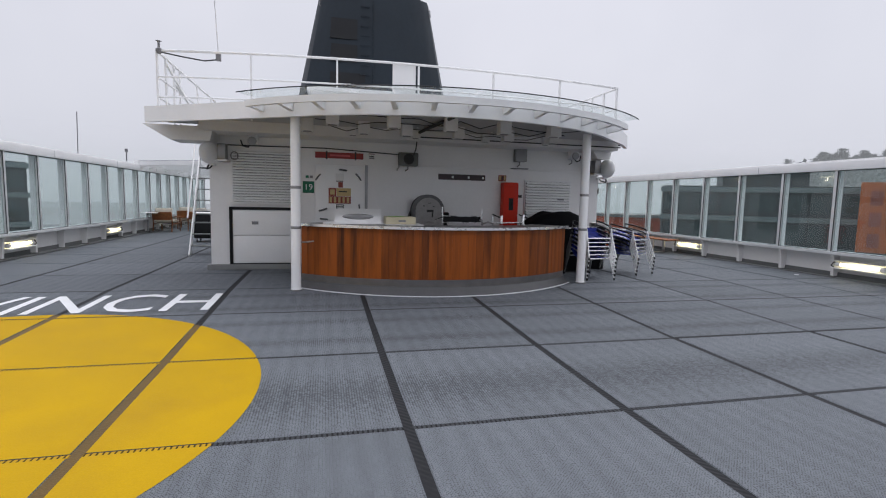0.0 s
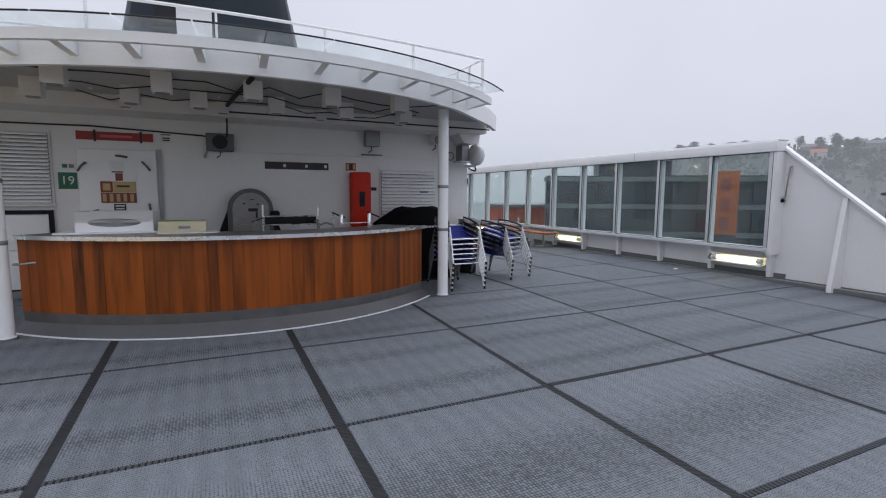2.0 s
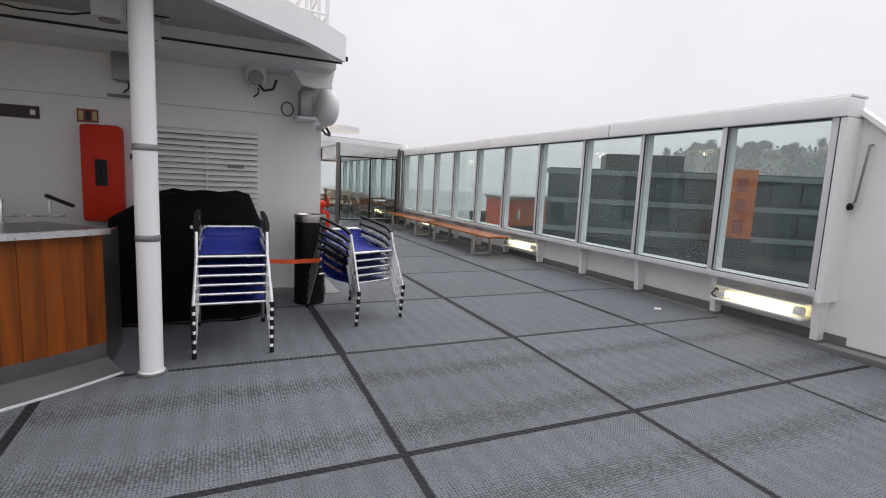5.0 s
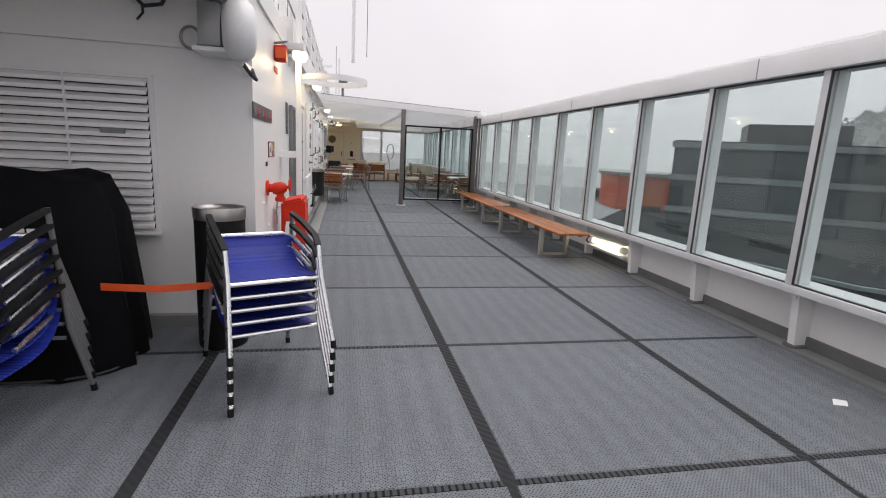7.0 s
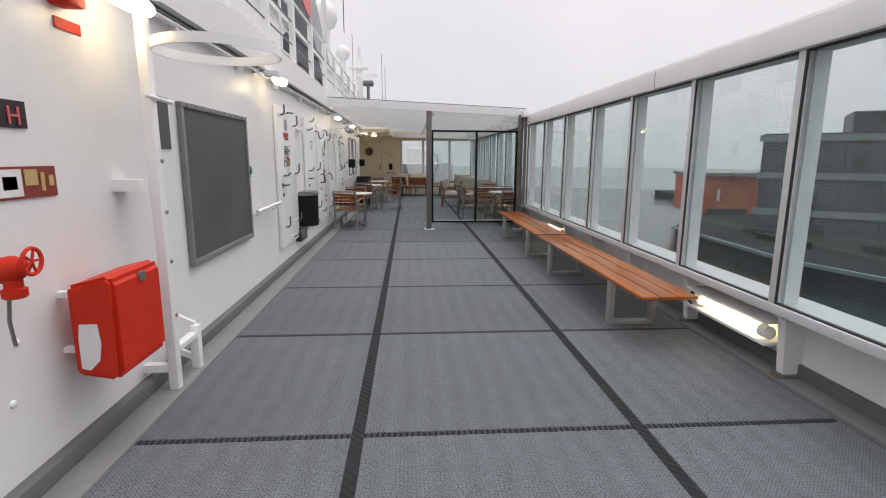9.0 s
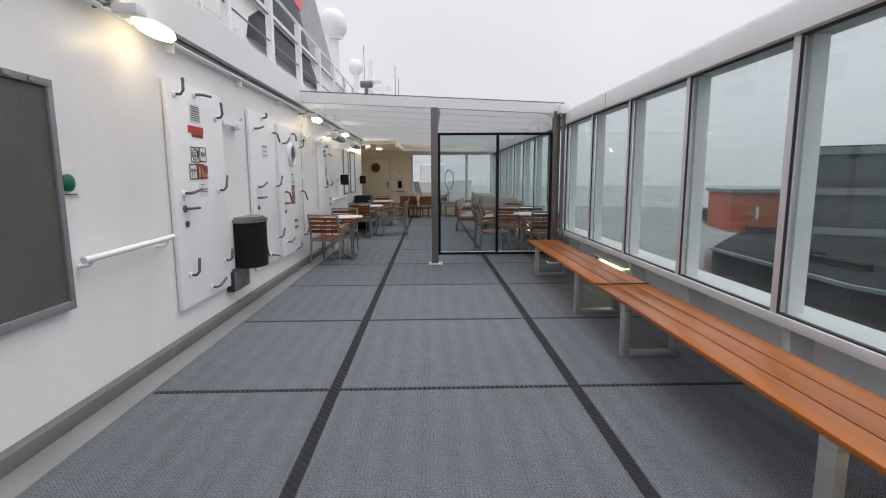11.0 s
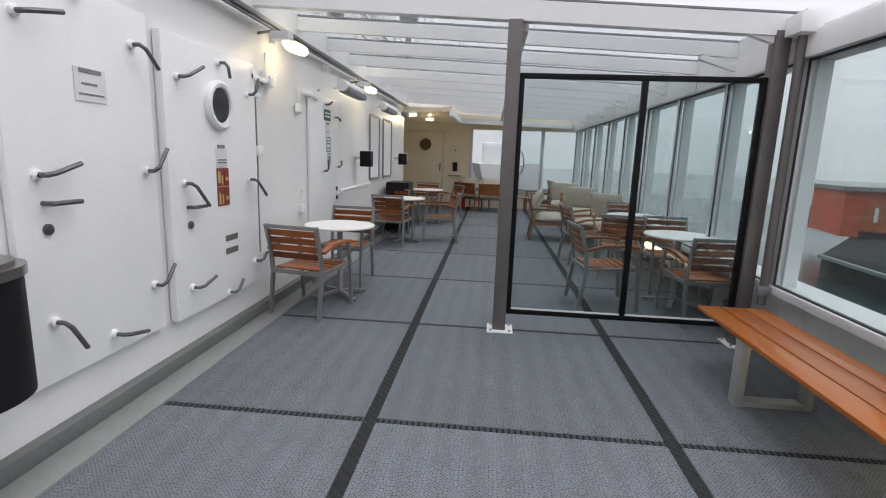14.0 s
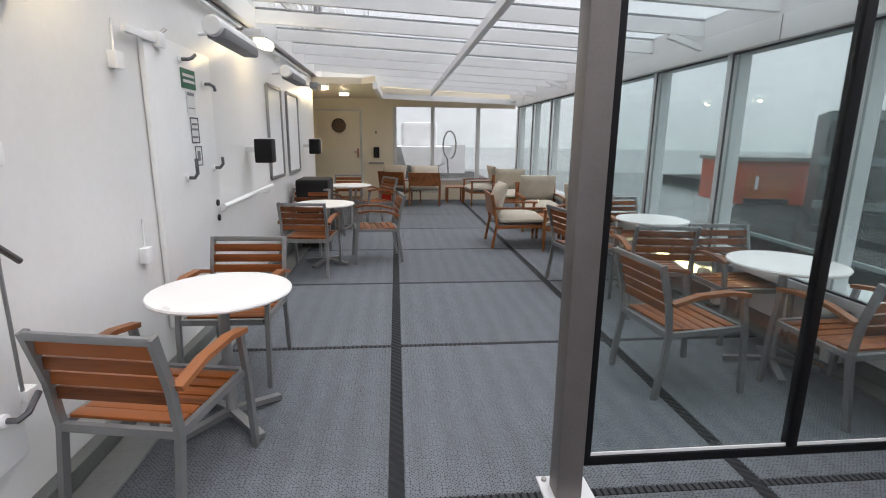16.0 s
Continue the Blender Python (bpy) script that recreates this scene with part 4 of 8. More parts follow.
wall_sign("wall_sign", 2.12, 3.16, 1.98, 2.10, M_SIGNBLACK, "long black warning strip sign with small pale marks", parts=[(0.28, 0.32, 0.3, 0.7, M_PAPER), (0.62, 0.66, 0.3, 0.7, M_PAPER), (0.93, 0.97, 0.3, 0.7, M_PAPER)])
wall_sign("wall_sign", 3.46, 3.64, 1.985, 2.115, M_SIGNBROWN, "small brown red fire equipment sign", parts=[(0.08, 0.3, 0.15, 0.85, M_SIGNTAN), (0.4, 0.62, 0.15, 0.85, M_BLACKINK), (0.72, 0.92, 0.15, 0.85, M_SIGNTAN)])
wall_sign("wall_sign", 3.89, 4.03, 1.60, 1.73, M_PAPER, "small white notice with a dark bar", parts=[(0.1, 0.9, 0.3, 0.75, M_BLACKINK)])
wall_sign("red_sign_board", -0.40, 0.55, 2.33, 2.45, mat("dark_red_board", (0.30, 0.03, 0.025), 0.45, vary=0.15, scale=6), "long dark red sign board with worn lettering", parts=[(0.3, 0.72, 0.35, 0.65, M_PINK), (0.22, 0.25, -0.2, 1.2, M_BLACKINK), (0.82, 0.85, -0.2, 1.2, M_BLACKINK)])
wall_sign("wall_sign", 0.65, 0.79, 2.33, 2.46, M_PAPER, "small framed white sign with dark lines", parts=[(0.05, 0.95, 0.85, 0.97, M_SIGNBROWN), (0.15, 0.85, 0.45, 0.6, M_BLACKINK), (0.15, 0.85, 0.2, 0.35, M_BLACKINK)])
sg = wall_sign("station_sign", -0.64, -0.42, 1.635, 1.86, M_GREEN, "green muster station sign with the white number nineteen", parts=[(-0.02, 1.02, -0.03, 0.0, M_BLACKINK)])
bm = letters("19", 0.17, 0.002)
bmesh.ops.rotate(bm, verts=bm.verts, cent=(0, 0, 0), matrix=Matrix.Rotation(radians(90), 3, "X"))
bmesh.ops.translate(bm, verts=bm.verts, vec=(-0.615, FRONT_Y - 0.014, 1.69))
part("number", bm, M_PAPER, sg, "white numerals", smooth=False)
wall_sign("wall_sign", -0.60, -0.43, 1.90, 2.0, M_PAPER, "small white pictogram sign", parts=[(0.1, 0.45, 0.25, 0.75, M_GREEN), (0.55, 0.9, 0.25, 0.75, M_INK)])


def louvre(x0, x1, z0, z1, n, frame_mat=M_WHITE):
    root = thing("louvre_vent", ((x0 + x1) / 2, FRONT_Y, z0), "pale grey two-leaf louvred vent set in the white wall", "vent", "front louvres")
    y = FRONT_Y
    part("frame", nbox(x0 - 0.03, x1 + 0.03, y - 0.03, y - 0.001, z0 - 0.03, z1 + 0.03), M_LOUVRE, root)
    # black sheet on the wall paints the shade between the slats
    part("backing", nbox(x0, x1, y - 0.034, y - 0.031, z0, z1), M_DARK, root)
    h = (z1 - z0) / n
    for k in range(n):
        bm = bmesh.new()
        z = z0 + k * h
        extrude_x(bm, [(y - 0.068, z + 0.004), (y - 0.037, z + h * 0.72), (y - 0.037, z + h * 0.97), (y - 0.078, z + h * 0.52), (y - 0.078, z + 0.006)], x0, x1)
        part("slat", bm, M_WHITE_CLEAN, root, smooth=False)
    xm = (x0 + x1) / 2
    part("mullion", nbox(xm - 0.008, xm + 0.008, y - 0.08, y - 0.066, z0, z1), M_LOUVRE, root)
    part("drip_sill", nbox(x0 - 0.05, x1 + 0.05, y - 0.09, y - 0.031, z0 - 0.045, z0 - 0.02, r=0.006), M_LOUVRE, root)
    return root


louvre(-1.93, -0.72, 1.43, 2.40, 19)
lv = louvre(4.10, 5.15, 0.90, 2.0, 18)
part("name_plate", nbox(4.84, 5.0, FRONT_Y - 0.088, FRONT_Y - 0.078, 1.60, 1.64), M_INK, lv, "small dark plate")


def front_door():
    root = thing("door_store", (-1.45, FRONT_Y, 0.2), "white sectional store door in a black frame", "door", kind="structure")
    y = FRONT_Y
    part("leaf", nbox(-1.95, -0.78, y - 0.03, y - 0.002, 0.78, 1.27, r=0.008), M_WHITE_CLEAN, root)
    part("leaf", nbox(-1.95, -0.78, y - 0.03, y - 0.002, 0.23, 0.77, r=0.008), M_WHITE_CLEAN, root)
    for a in ((-2.01, -1.955, y - 0.045, y - 0.002, 0.18, 1.33), (-0.775, -0.72, y - 0.045, y - 0.002, 0.18, 1.33), (-1.954, -0.776, y - 0.045, y - 0.002, 1.275, 1.33), (-1.954, -0.776, y - 0.045, y - 0.002, 0.18, 0.225)):
        part("frame", nbox(*a), M_BLACKFRAME, root, "black door frame")
    part("lock_plate", nbox(-1.60, -1.48, y - 0.04, y - 0.031, 0.99, 1.05), M_INK, root)


front_door()


def hatch_door():
    """Weathertight door behind the bar with dogs and notices."""
    root = thing("door_hatch", (0.05, FRONT_Y, 0.3), "white steel weathertight door with dark dogs and safety signs", "door", kind="structure")
    y = FRONT_Y
    part("leaf", nbox(-0.40, 0.58, y - 0.06, y - 0.002, 0.28, 2.20, r=0.02), M_WHITE_CLEAN, root)
    part("edge_strip", nbox(0.585, 0.64, y - 0.035, y - 0.002, 0.25, 2.22), M_GREYMETAL, root)
    for x, z, dx, dz in ((-0.30, 2.0, -0.09, -0.12), (0.08, 2.11, 0.14, -0.02), (0.40, 2.03, 0.1, -0.13), (-0.32, 1.28, 0.15, 0.05), (-0.30, 1.12, 0.15, -0.01), (0.48, 1.3, -0.02, 0.12)):
        part("dog_handle", ntube([(x, y - 0.06, z), (x, y - 0.11, z), (x + dx * 0.5, y - 0.12, z + dz * 0.4), (x + dx, y - 0.115, z + dz)], 0.016, 8), M_DOG, root, "dark steel dog handle")
    def pl(x0, x1, z0, z1, m):
        part("notice", nbox(x0, x1, y - 0.068, y - 0.061, z0, z1), m, root)
    pl(0.000, 0.160, 1.890, 2.030, M_PAPER)
    pl(0.010, 0.150, 1.870, 1.886, M_BLACKINK)
    pl(0.050, 0.140, 1.750, 1.860, M_SIGNBROWN)
    pl(-0.140, 0.010, 1.580, 1.740, M_SIGNBROWN)
    pl(0.015, 0.300, 1.580, 1.740, M_SIGNTAN)
    pl(-0.140, 0.300, 1.430, 1.575, M_SIGNBROWN)
    for k in range(5):
        x = -0.12 + 0.085 * k
        part("pictogram", nbox(x, x + 0.045, y - 0.072, y - 0.0685, 1.45, 1.56), M_SIGNTAN, root)
    part("pictogram", nbox(-0.11, -0.02, y - 0.072, y - 0.0685, 1.61, 1.71), M_SIGNTAN, root)
    part("arrow", nbox(0.06, 0.22, y - 0.072, y - 0.0685, 1.66, 1.685), M_BLACKINK, root)
    pl(0.010, 0.160, 1.270, 1.415, M_BLACKINK)
    for k in range(3):
        part("print", nbox(0.03, 0.14, y - 0.072, y - 0.0685, 1.295 + 0.04 * k, 1.315 + 0.04 * k), M_PAPER, root)


hatch_door()


def soffit_lamps():
    k = 0
    for y, xs in ((8.35, (-0.1, 0.85, 1.78, 2.7, 3.6)), (9.25, (-0.5, 0.45, 1.2, 2.15, 3.1, 4.0)), (10.0, (0.3, 1.5, 2.9, 4.2))):
        for x in xs:
            root = thing("soffit_spotlight", (x, y, 2.5), "white square downlight box under the canopy, unlit", "spotlight", "canopy downlights")
            d = 0.21 if y < 9.5 else 0.15
            w = 0.10 if y < 9.5 else 0.08
            part("housing", nbox(x - w, x + w, y - w, y + w, SOFFIT_Z - d, SOFFIT_Z + 0.004, r=0.012), M_WHITE, root)
            part("lens", nlathe([(w * 0.72, -0.008), (w * 0.72, 0.002), (w * 0.5, 0.002), (w * 0.45, -0.002)], (x, y, SOFFIT_Z - 0.001 - d), 16), M_GREYMETAL, root)


soffit_lamps()


def conduits():
    root = thing("cable_conduit", (1.8, 10.3, 2.5), "dark grey pipe and cable runs under the canopy", "cable conduit")
    z = SOFFIT_Z - 0.06
    part("pipe", ntube([(1.55, 10.05, z), (6.02, 10.05, z)], 0.026, 10), M_RUBBER, root)
    part("pipe", ntube([(1.55, 10.05, z + 0.02), (1.62, 9.2, z + 0.02), (1.75, 8.0, z + 0.03)], 0.028, 10), M_RUBBER, root)
    part("pipe", ntube([(1.55, 10.0, z - 0.06), (5.95, 10.0, z - 0.06)], 0.012, 8), M_RUBBER, root)
    part("cable", ntube([(-2.2, 10.66, 2.50), (-0.2, 10.66, 2.52), (0.3, 10.66, 2.50), (1.2, 10.66, 2.46), (1.5, 10.64, 2.42)], 0.012, 6), M_RUBBER, root)
    part("cable", ntube([(1.55, 10.05, z), (1.56, 10.3, 2.55), (1.56, 10.62, 2.42), (1.55, 10.63, 2.30)], 0.012, 6), M_RUBBER, root)
    part("trunking", nbox(1.7, 5.9, 10.66, 10.698, 2.235, 2.26), M_WHITE, root, "white surface cable trunking")
    for x in (2.0, 3.2, 4.3, 5.3):
        part("clamp", nbox(x - 0.02, x + 0.02, 10.02, 10.08, z - 0.04, z + 0.06), M_RUBBER, root)
    random.seed(8)
    for k in range(3):
        y = 8.5 + 0.6 * k
        pts = [(0.0 + random.uniform(-.6, 0), y, SOFFIT_Z - 0.02)]
        while pts[-1][0] < 4.1:
            pts.append((pts[-1][0] + 0.35, y + random.uniform(-0.05, 0.05), SOFFIT_Z - 0.02 - random.choice((0, 0, 0.05, 0.09))))
        part("loose_cable", ntube(pts, 0.008, 6), M_RUBBER, root, "black sagging cable")


conduits()


def heater_box(x, z, w, h, label, material):
    root = thing("junction_box", (x, FRONT_Y - 0.1, z), label, "junction box")
    part("case", nbox(x, x + w, FRONT_Y - 0.16, FRONT_Y - 0.002, z, z + h, r=0.02), material, root)
    part("cable", ntube([(x + w / 2, FRONT_Y - 0.06, z + 0.01), (x + w / 2, FRONT_Y - 0.06, z - 0.06), (x + w / 2 - 0.05, FRONT_Y - 0.03, z - 0.1)], 0.009, 6), M_RUBBER, root)
    return root


hb = heater_box(3.79, 2.41, 0.26, 0.34, "grey metal equipment box with a hanging cable", M_GREYMETAL)
part("shelf", nbox(3.74, 4.10, FRONT_Y - 0.12, FRONT_Y - 0.002, 2.255, 2.275), M_INK, hb)
hb = heater_box(1.26, 2.23, 0.40, 0.27, "weathered grey fan unit on the wall", M_GREYPAINT)
part("grille", nlathe([(0.10, -0.01), (0.11, 0.0), (0.06, 0.004), (0.03, -0.004)], (1.46, FRONT_Y - 0.165, 2.365), 20, "y"), M_RUBBER, hb)
part("arm", ntube([(1.30, FRONT_Y - 0.08, 2.27), (1.24, FRONT_Y - 0.08, 2.16), (1.24, FRONT_Y - 0.02, 2.14)], 0.014, 8), M_STEEL, hb)
hb = heater_box(5.08, 2.50, 0.16, 0.18, "small grey switch box on the wall", M_LOUVRE)


def corner_speaker(sx):
    x = HOUSE_X1 if sx > 0 else HOUSE_X0 + 0.06
    root = thing("horn_loudspeaker", (x, 10.35, 2.1), "grey drum loudspeaker with a floodlight on the house corner", "loudspeaker", "corner loudspeakers")
    bm = nlathe([(0.0, -0.112), (0.10, -0.108), (0.155, -0.09), (0.19, -0.055), (0.205, 0.0), (0.19, 0.055), (0.155, 0.09), (0.10, 0.108), (0.0, 0.112)], (0, 0, 0), 28, "x")
    bmesh.ops.rotate(bm, verts=bm.verts, cent=(0, 0, 0), matrix=Matrix.Rotation(radians(8 if sx > 0 else -28), 3, "Z"))
    bmesh.ops.translate(bm, verts=bm.verts, vec=(x - sx * 0.01, 10.33, 2.32))
    part("horn", bm, M_LOUVRE, root, "pale grey rounded drum")
    part("driver", nbox(x - sx * 0.215 - 0.075, x - sx * 0.215 + 0.075, 10.36, 10.62, 2.21, 2.50, r=0.02), M_GREYMETAL, root, "dark grey box")
    part("bracket", nbox(x - sx * 0.21 - 0.11, x - sx * 0.21 + 0.11, 10.33, 10.68, 2.175, 2.205, r=0.006), M_LOUVRE, root)
    part("arm", nbox(x - sx * 0.03 - 0.03, x - sx * 0.03 + 0.03, 10.34, 10.69, 2.10, 2.14, r=0.006), M_LOUVRE, root)
    part("cable", ntube([(x - sx * 0.01, 10.38, 2.12), (x + sx * 0.04, 10.42, 2.05), (x + sx * 0.06, 10.5, 2.03), (x + sx * 0.03, 10.62, 2.06), (x - sx * 0.0, 10.69, 2.12)], 0.014, 8), M_RUBBER, root)
    part("ring", ntube([(x - sx * 0.40 + 0.065 * math.cos(radians(a)), 10.62, 2.30 + 0.075 * math.sin(radians(a))) for a in range(0, 360, 20)], 0.011, 8, closed=True), M_GREYMETAL, root)
    f = part("floodlight", nbox(x - sx * 0.75 - 0.10, x - sx * 0.75 + 0.10, 10.42, 10.60, 2.52, 2.70, r=0.03), M_LOUVRE, root, "small grey floodlight")
    part("lens", nlathe([(0.075, -0.03), (0.08, 0.0), (0.06, 0.008), (0.055, -0.004), (0.0, -0.006)], (x - sx * 0.75, 10.41, 2.57), 20, "y"), M_GREYMETAL, f)
    part("gland", ntube([(x - sx * 0.72, 10.5, 2.52), (x - sx * 0.66, 10.52, 2.46), (x - sx * 0.56, 10.56, 2.49), (x - sx * 0.52, 10.6, 2.6)], 0.014, 8), M_RUBBER, f)
    part("hanger", nbox(x - sx * 0.75 - 0.02, x - sx * 0.75 + 0.02, 10.48, 10.54, 2.69, SOFFIT_Z), M_LOUVRE, f)


corner_speaker(1)
corner_speaker(-1)


def covered_grill():
    """A trolley under a black cover, folds hanging to the deck."""
    bm = bmesh.new()
    prof = [(0.0, 1.33), (0.42, 1.35), (0.58, 1.31), (0.90, 1.08), (0.97, 0.5), (1.0, D + 0.01)]
    seg, rings = 48, []
    for r, z in prof:
        ring = []
        for k in range(seg):
            a = 2 * math.pi * k / seg
            c, s = math.cos(a), math.sin(a)
            e = (abs(c) ** 4 + abs(s) ** 4) ** -0.25
            fold = 1 + (0.035 * math.sin(a * 11) + 0.02 * math.sin(a * 17 + 1)) * (1.4 - z)
            sag = 0.05 * math.sin(a * 3) if 0 < r < 0.8 else 0
            ring.append(bm.verts.new((4.47 + (0.15 if z > 1.2 else 0.0) + 0.73 * r * e * fold * c, 10.12 + 0.42 * r * e * fold * s, z + sag * 0.4)))
        rings.append(ring)
    for q, w in zip(rings, rings[1:]):
        for k in range(seg):
            bm.faces.new((q[k], q[(k + 1) % seg], w[(k + 1) % seg], w[k]))
    bmesh.ops.remove_doubles(bm, verts=bm.verts, dist=0.001)
    root = thing("covered_trolley", (4.44, 10.12, D), "bulky trolley under a black fabric cover against the wall", "covered trolley")
    part("cover", bm, M_CLOTH, root)
    for k in range(7):
        part("print", nbox(4.50 + 0.055 * k, 4.54 + 0.055 * k, 9.672, 9.682, 1.02, 1.05), M_PAPER, root, "small pale printed mark")
    part("hem_cord", ntube([(4.44 + 0.74 * math.cos(2 * math.pi * k / 40) * (abs(math.cos(2 * math.pi * k / 40)) ** 4 + abs(math.sin(2 * math.pi * k / 40)) ** 4) ** -0.25, 10.12 + 0.44 * math.sin(2 * math.pi * k / 40) * (abs(math.cos(2 * math.pi * k / 40)) ** 4 + abs(math.sin(2 * math.pi * k / 40)) ** 4) ** -0.25, D + 0.03) for k in range(40)], 0.008, 6, closed=True), M_RUBBER, root)


covered_grill()


def strap():
    root = thing("strap", (5.4, 10.0, 0.6), "orange webbing strap stretched from the covered trolley", "strap")
    part("webbing", nbar([(5.12, 9.80, 0.68), (5.45, 9.78, 0.67), (5.73, 9.90, 0.66), (5.80, 10.10, 0.66)], 0.004, 0.045), M_ORANGE, root)


strap()


def round_bin(x, y, z0, r, h, label):
    root = thing("waste_bin", (x, y, z0), label, "waste bin")
    part("body", nlathe([(r * 0.97, z0), (r, z0 + 0.02), (r, z0 + h)], (x, y, 0), 32), M_BLACK, root)
    part("lid", nlathe([(r * 1.03, z0 + h - 0.03), (r * 1.05, z0 + h + 0.045), (r * 1.02, z0 + h + 0.055), (r * 0.97, z0 + h + 0.05), (r * 0.9, z0 + h + 0.03), (0.02, z0 + h + 0.035)], (x, y, 0), 32), M_STEEL, root, "grey steel lid")
    return root


round_bin(5.69, 10.32, D, 0.17, 0.97, "tall black waste bin with a grey steel lid by the wall")

# ---- things on the bar ----
def tray():
    root = thing("plastic_crate", (0.33, 8.75, BAR_TOP), "white plastic crate on the bar top", "crate")
    bm = bmesh.new()
    o = [(-0.06, 8.53), (0.68, 8.49), (0.72, 8.92), (0.0, 8.96)]
    prism(bm, o, BAR_TOP + 0.02, BAR_TOP + 0.24)
    top = [f for f in bm.faces if f.normal.z > 0.9 or all(v.co.z > BAR_TOP + 0.23 for v in f.verts)]
    r = bmesh.ops.inset_region(bm, faces=top, thickness=0.03)
    bmesh.ops.translate(bm, verts=list({v for f in top for v in f.verts}), vec=(0, 0, -0.12))
    part("tub", bm, M_WHITE_CLEAN, root, smooth=False)
    bm = bmesh.new()
    lathe(bm, [(0.0, -0.012), (0.030, -0.012), (0.036, 0.0), (0.0, 0.002)], (0, 0, 0), 20, "y")
    bmesh.ops.scale(bm, vec=(7.0, 1, 1.25), verts=bm.verts)
    bmesh.ops.rotate(bm, verts=bm.verts, cent=(0, 0, 0), matrix=Matrix.Rotation(radians(-3.1), 3, "Z"))
    bmesh.ops.translate(bm, verts=bm.verts, vec=(0.31, 8.506, BAR_TOP + 0.12))
    part("grip", bm, M_GREYMETAL, root, "oval grey hand slot")
    part("base_flange", nbox(-0.24, 0.72, 8.42, 9.0, BAR_TOP + 0.001, BAR_TOP + 0.02, r=0.006), M_WHITE_CLEAN, root)


tray()


def flat_box():
    root = thing("cardboard_box", (0.98, 8.48, BAR_TOP), "pale flat cardboard box on the bar top", "box")
    part("body", nbox(0.74, 1.22, 8.30, 8.66, BAR_TOP + 0.012, BAR_TOP + 0.13, r=0.006), M_CARD, root)
    part("label", nbox(0.94, 1.06, 8.294, 8.299, BAR_TOP + 0.05, BAR_TOP + 0.08), M_INK, root)
    part("lid_print", nbox(0.80, 1.04, 8.36, 8.6, BAR_TOP + 0.131, BAR_TOP + 0.134), mat("green_print", (0.18, 0.42, 0.05), 0.6), root, "green printed lid")
    p = thing("paper_sheet", (0.95, 8.5, BAR_TOP), "crumpled white paper under the box on the bar", "paper")
    part("sheet", nbox(0.73, 1.34, 8.22, 8.72, BAR_TOP + 0.001, BAR_TOP + 0.011), M_PAPER, p)


flat_box()


def tap(x, y, h=0.17):
    root = thing("beer_tap", (x, y, BAR_TOP), "short round steel tap post on the bar top", "tap", "bar taps")
    part("post", nlathe([(0.035, BAR_TOP), (0.035, BAR_TOP + 0.01), (0.024, BAR_TOP + 0.015), (0.024, BAR_TOP + h), (0.018, BAR_TOP + h + 0.008)], (x, y, 0), 16), M_ALU, root)
    part("spout", ntube([(x, y, BAR_TOP + h - 0.03), (x, y + 0.06, BAR_TOP + h - 0.02), (x, y + 0.07, BAR_TOP + h - 0.06)], 0.01, 8), M_ALU, root)


tap(3.35, 8.95)
tap(2.98, 9.1, 0.15)


def bar_faucet(x, y, z, flip=1):
    root = thing("faucet", (x, y, z), "dark lever faucet standing behind the bar", "faucet", "bar faucets")
    part("stem", ntube([(x, y, z), (x, y, z + 0.12), (x + flip * 0.05, y - 0.02, z + 0.17)], 0.022, 10), M_STEEL, root)
    part("spout", ntube([(x, y, z + 0.09), (x - flip * 0.10, y - 0.05, z + 0.13), (x - flip * 0.20, y - 0.1, z + 0.10)], 0.014, 8), M_STEEL, root)
    part("lever", nbar([(x, y, z + 0.16), (x + flip * 0.15, y - 0.03, z + 0.22)], 0.03, 0.015), M_BLACK, root, "black lever")


def back_counter():
    root = thing("bar_sink_unit", (2.4, 9.35, D), "low steel sink unit behind the bar front", "sink unit")
    part("cabinet", nbox(0.6, 3.4, 9.15, 9.65, D, 1.0), M_STEEL, root)
    part("splash_panel", nbox(1.98, 2.70, 9.50, 9.54, 1.14, 1.24, r=0.006), M_BLACK, root, "black panel in a bright frame")
    for z in (1.13, 1.25):
        part("frame_bar", ntube([(1.95, 9.52, z), (2.73, 9.52, z)], 0.010, 8), M_ALU, root)
    for x, z in ((1.95, 1.42), (2.73, 1.38)):
        part("frame_post", ntube([(x, 9.52, 1.0), (x, 9.52, z)], 0.014, 8), M_ALU, root)
    part("sink_rim", nbox(1.82, 2.78, 9.2, 9.48, 1.0, 1.02, r=0.006), M_ALU, root)
    o = thing("chair_frame", (3.1, 9.5, 1.0), "aluminium frame with black arms leaning behind the bar", "frame", "frames behind the bar")
    for x in (2.95, 3.50):
        part("upright", ntube([(x, 9.5, 1.0), (x, 9.5, 1.28)], 0.012, 8), M_ALU, o)
        part("arm", nbar([(x - 0.02, 9.5, 1.30), (x + 0.17, 9.46, 1.22)], 0.04, 0.022), M_BLACK, o, "black arm")
    part("crossbar", ntube([(2.95, 9.5, 1.13), (3.6, 9.5, 1.14)], 0.010, 8), M_ALU, o)


back_counter()
bar_faucet(1.80, 9.45, 1.02, 1)
bar_faucet(2.72, 9.45, 1.02, -1)


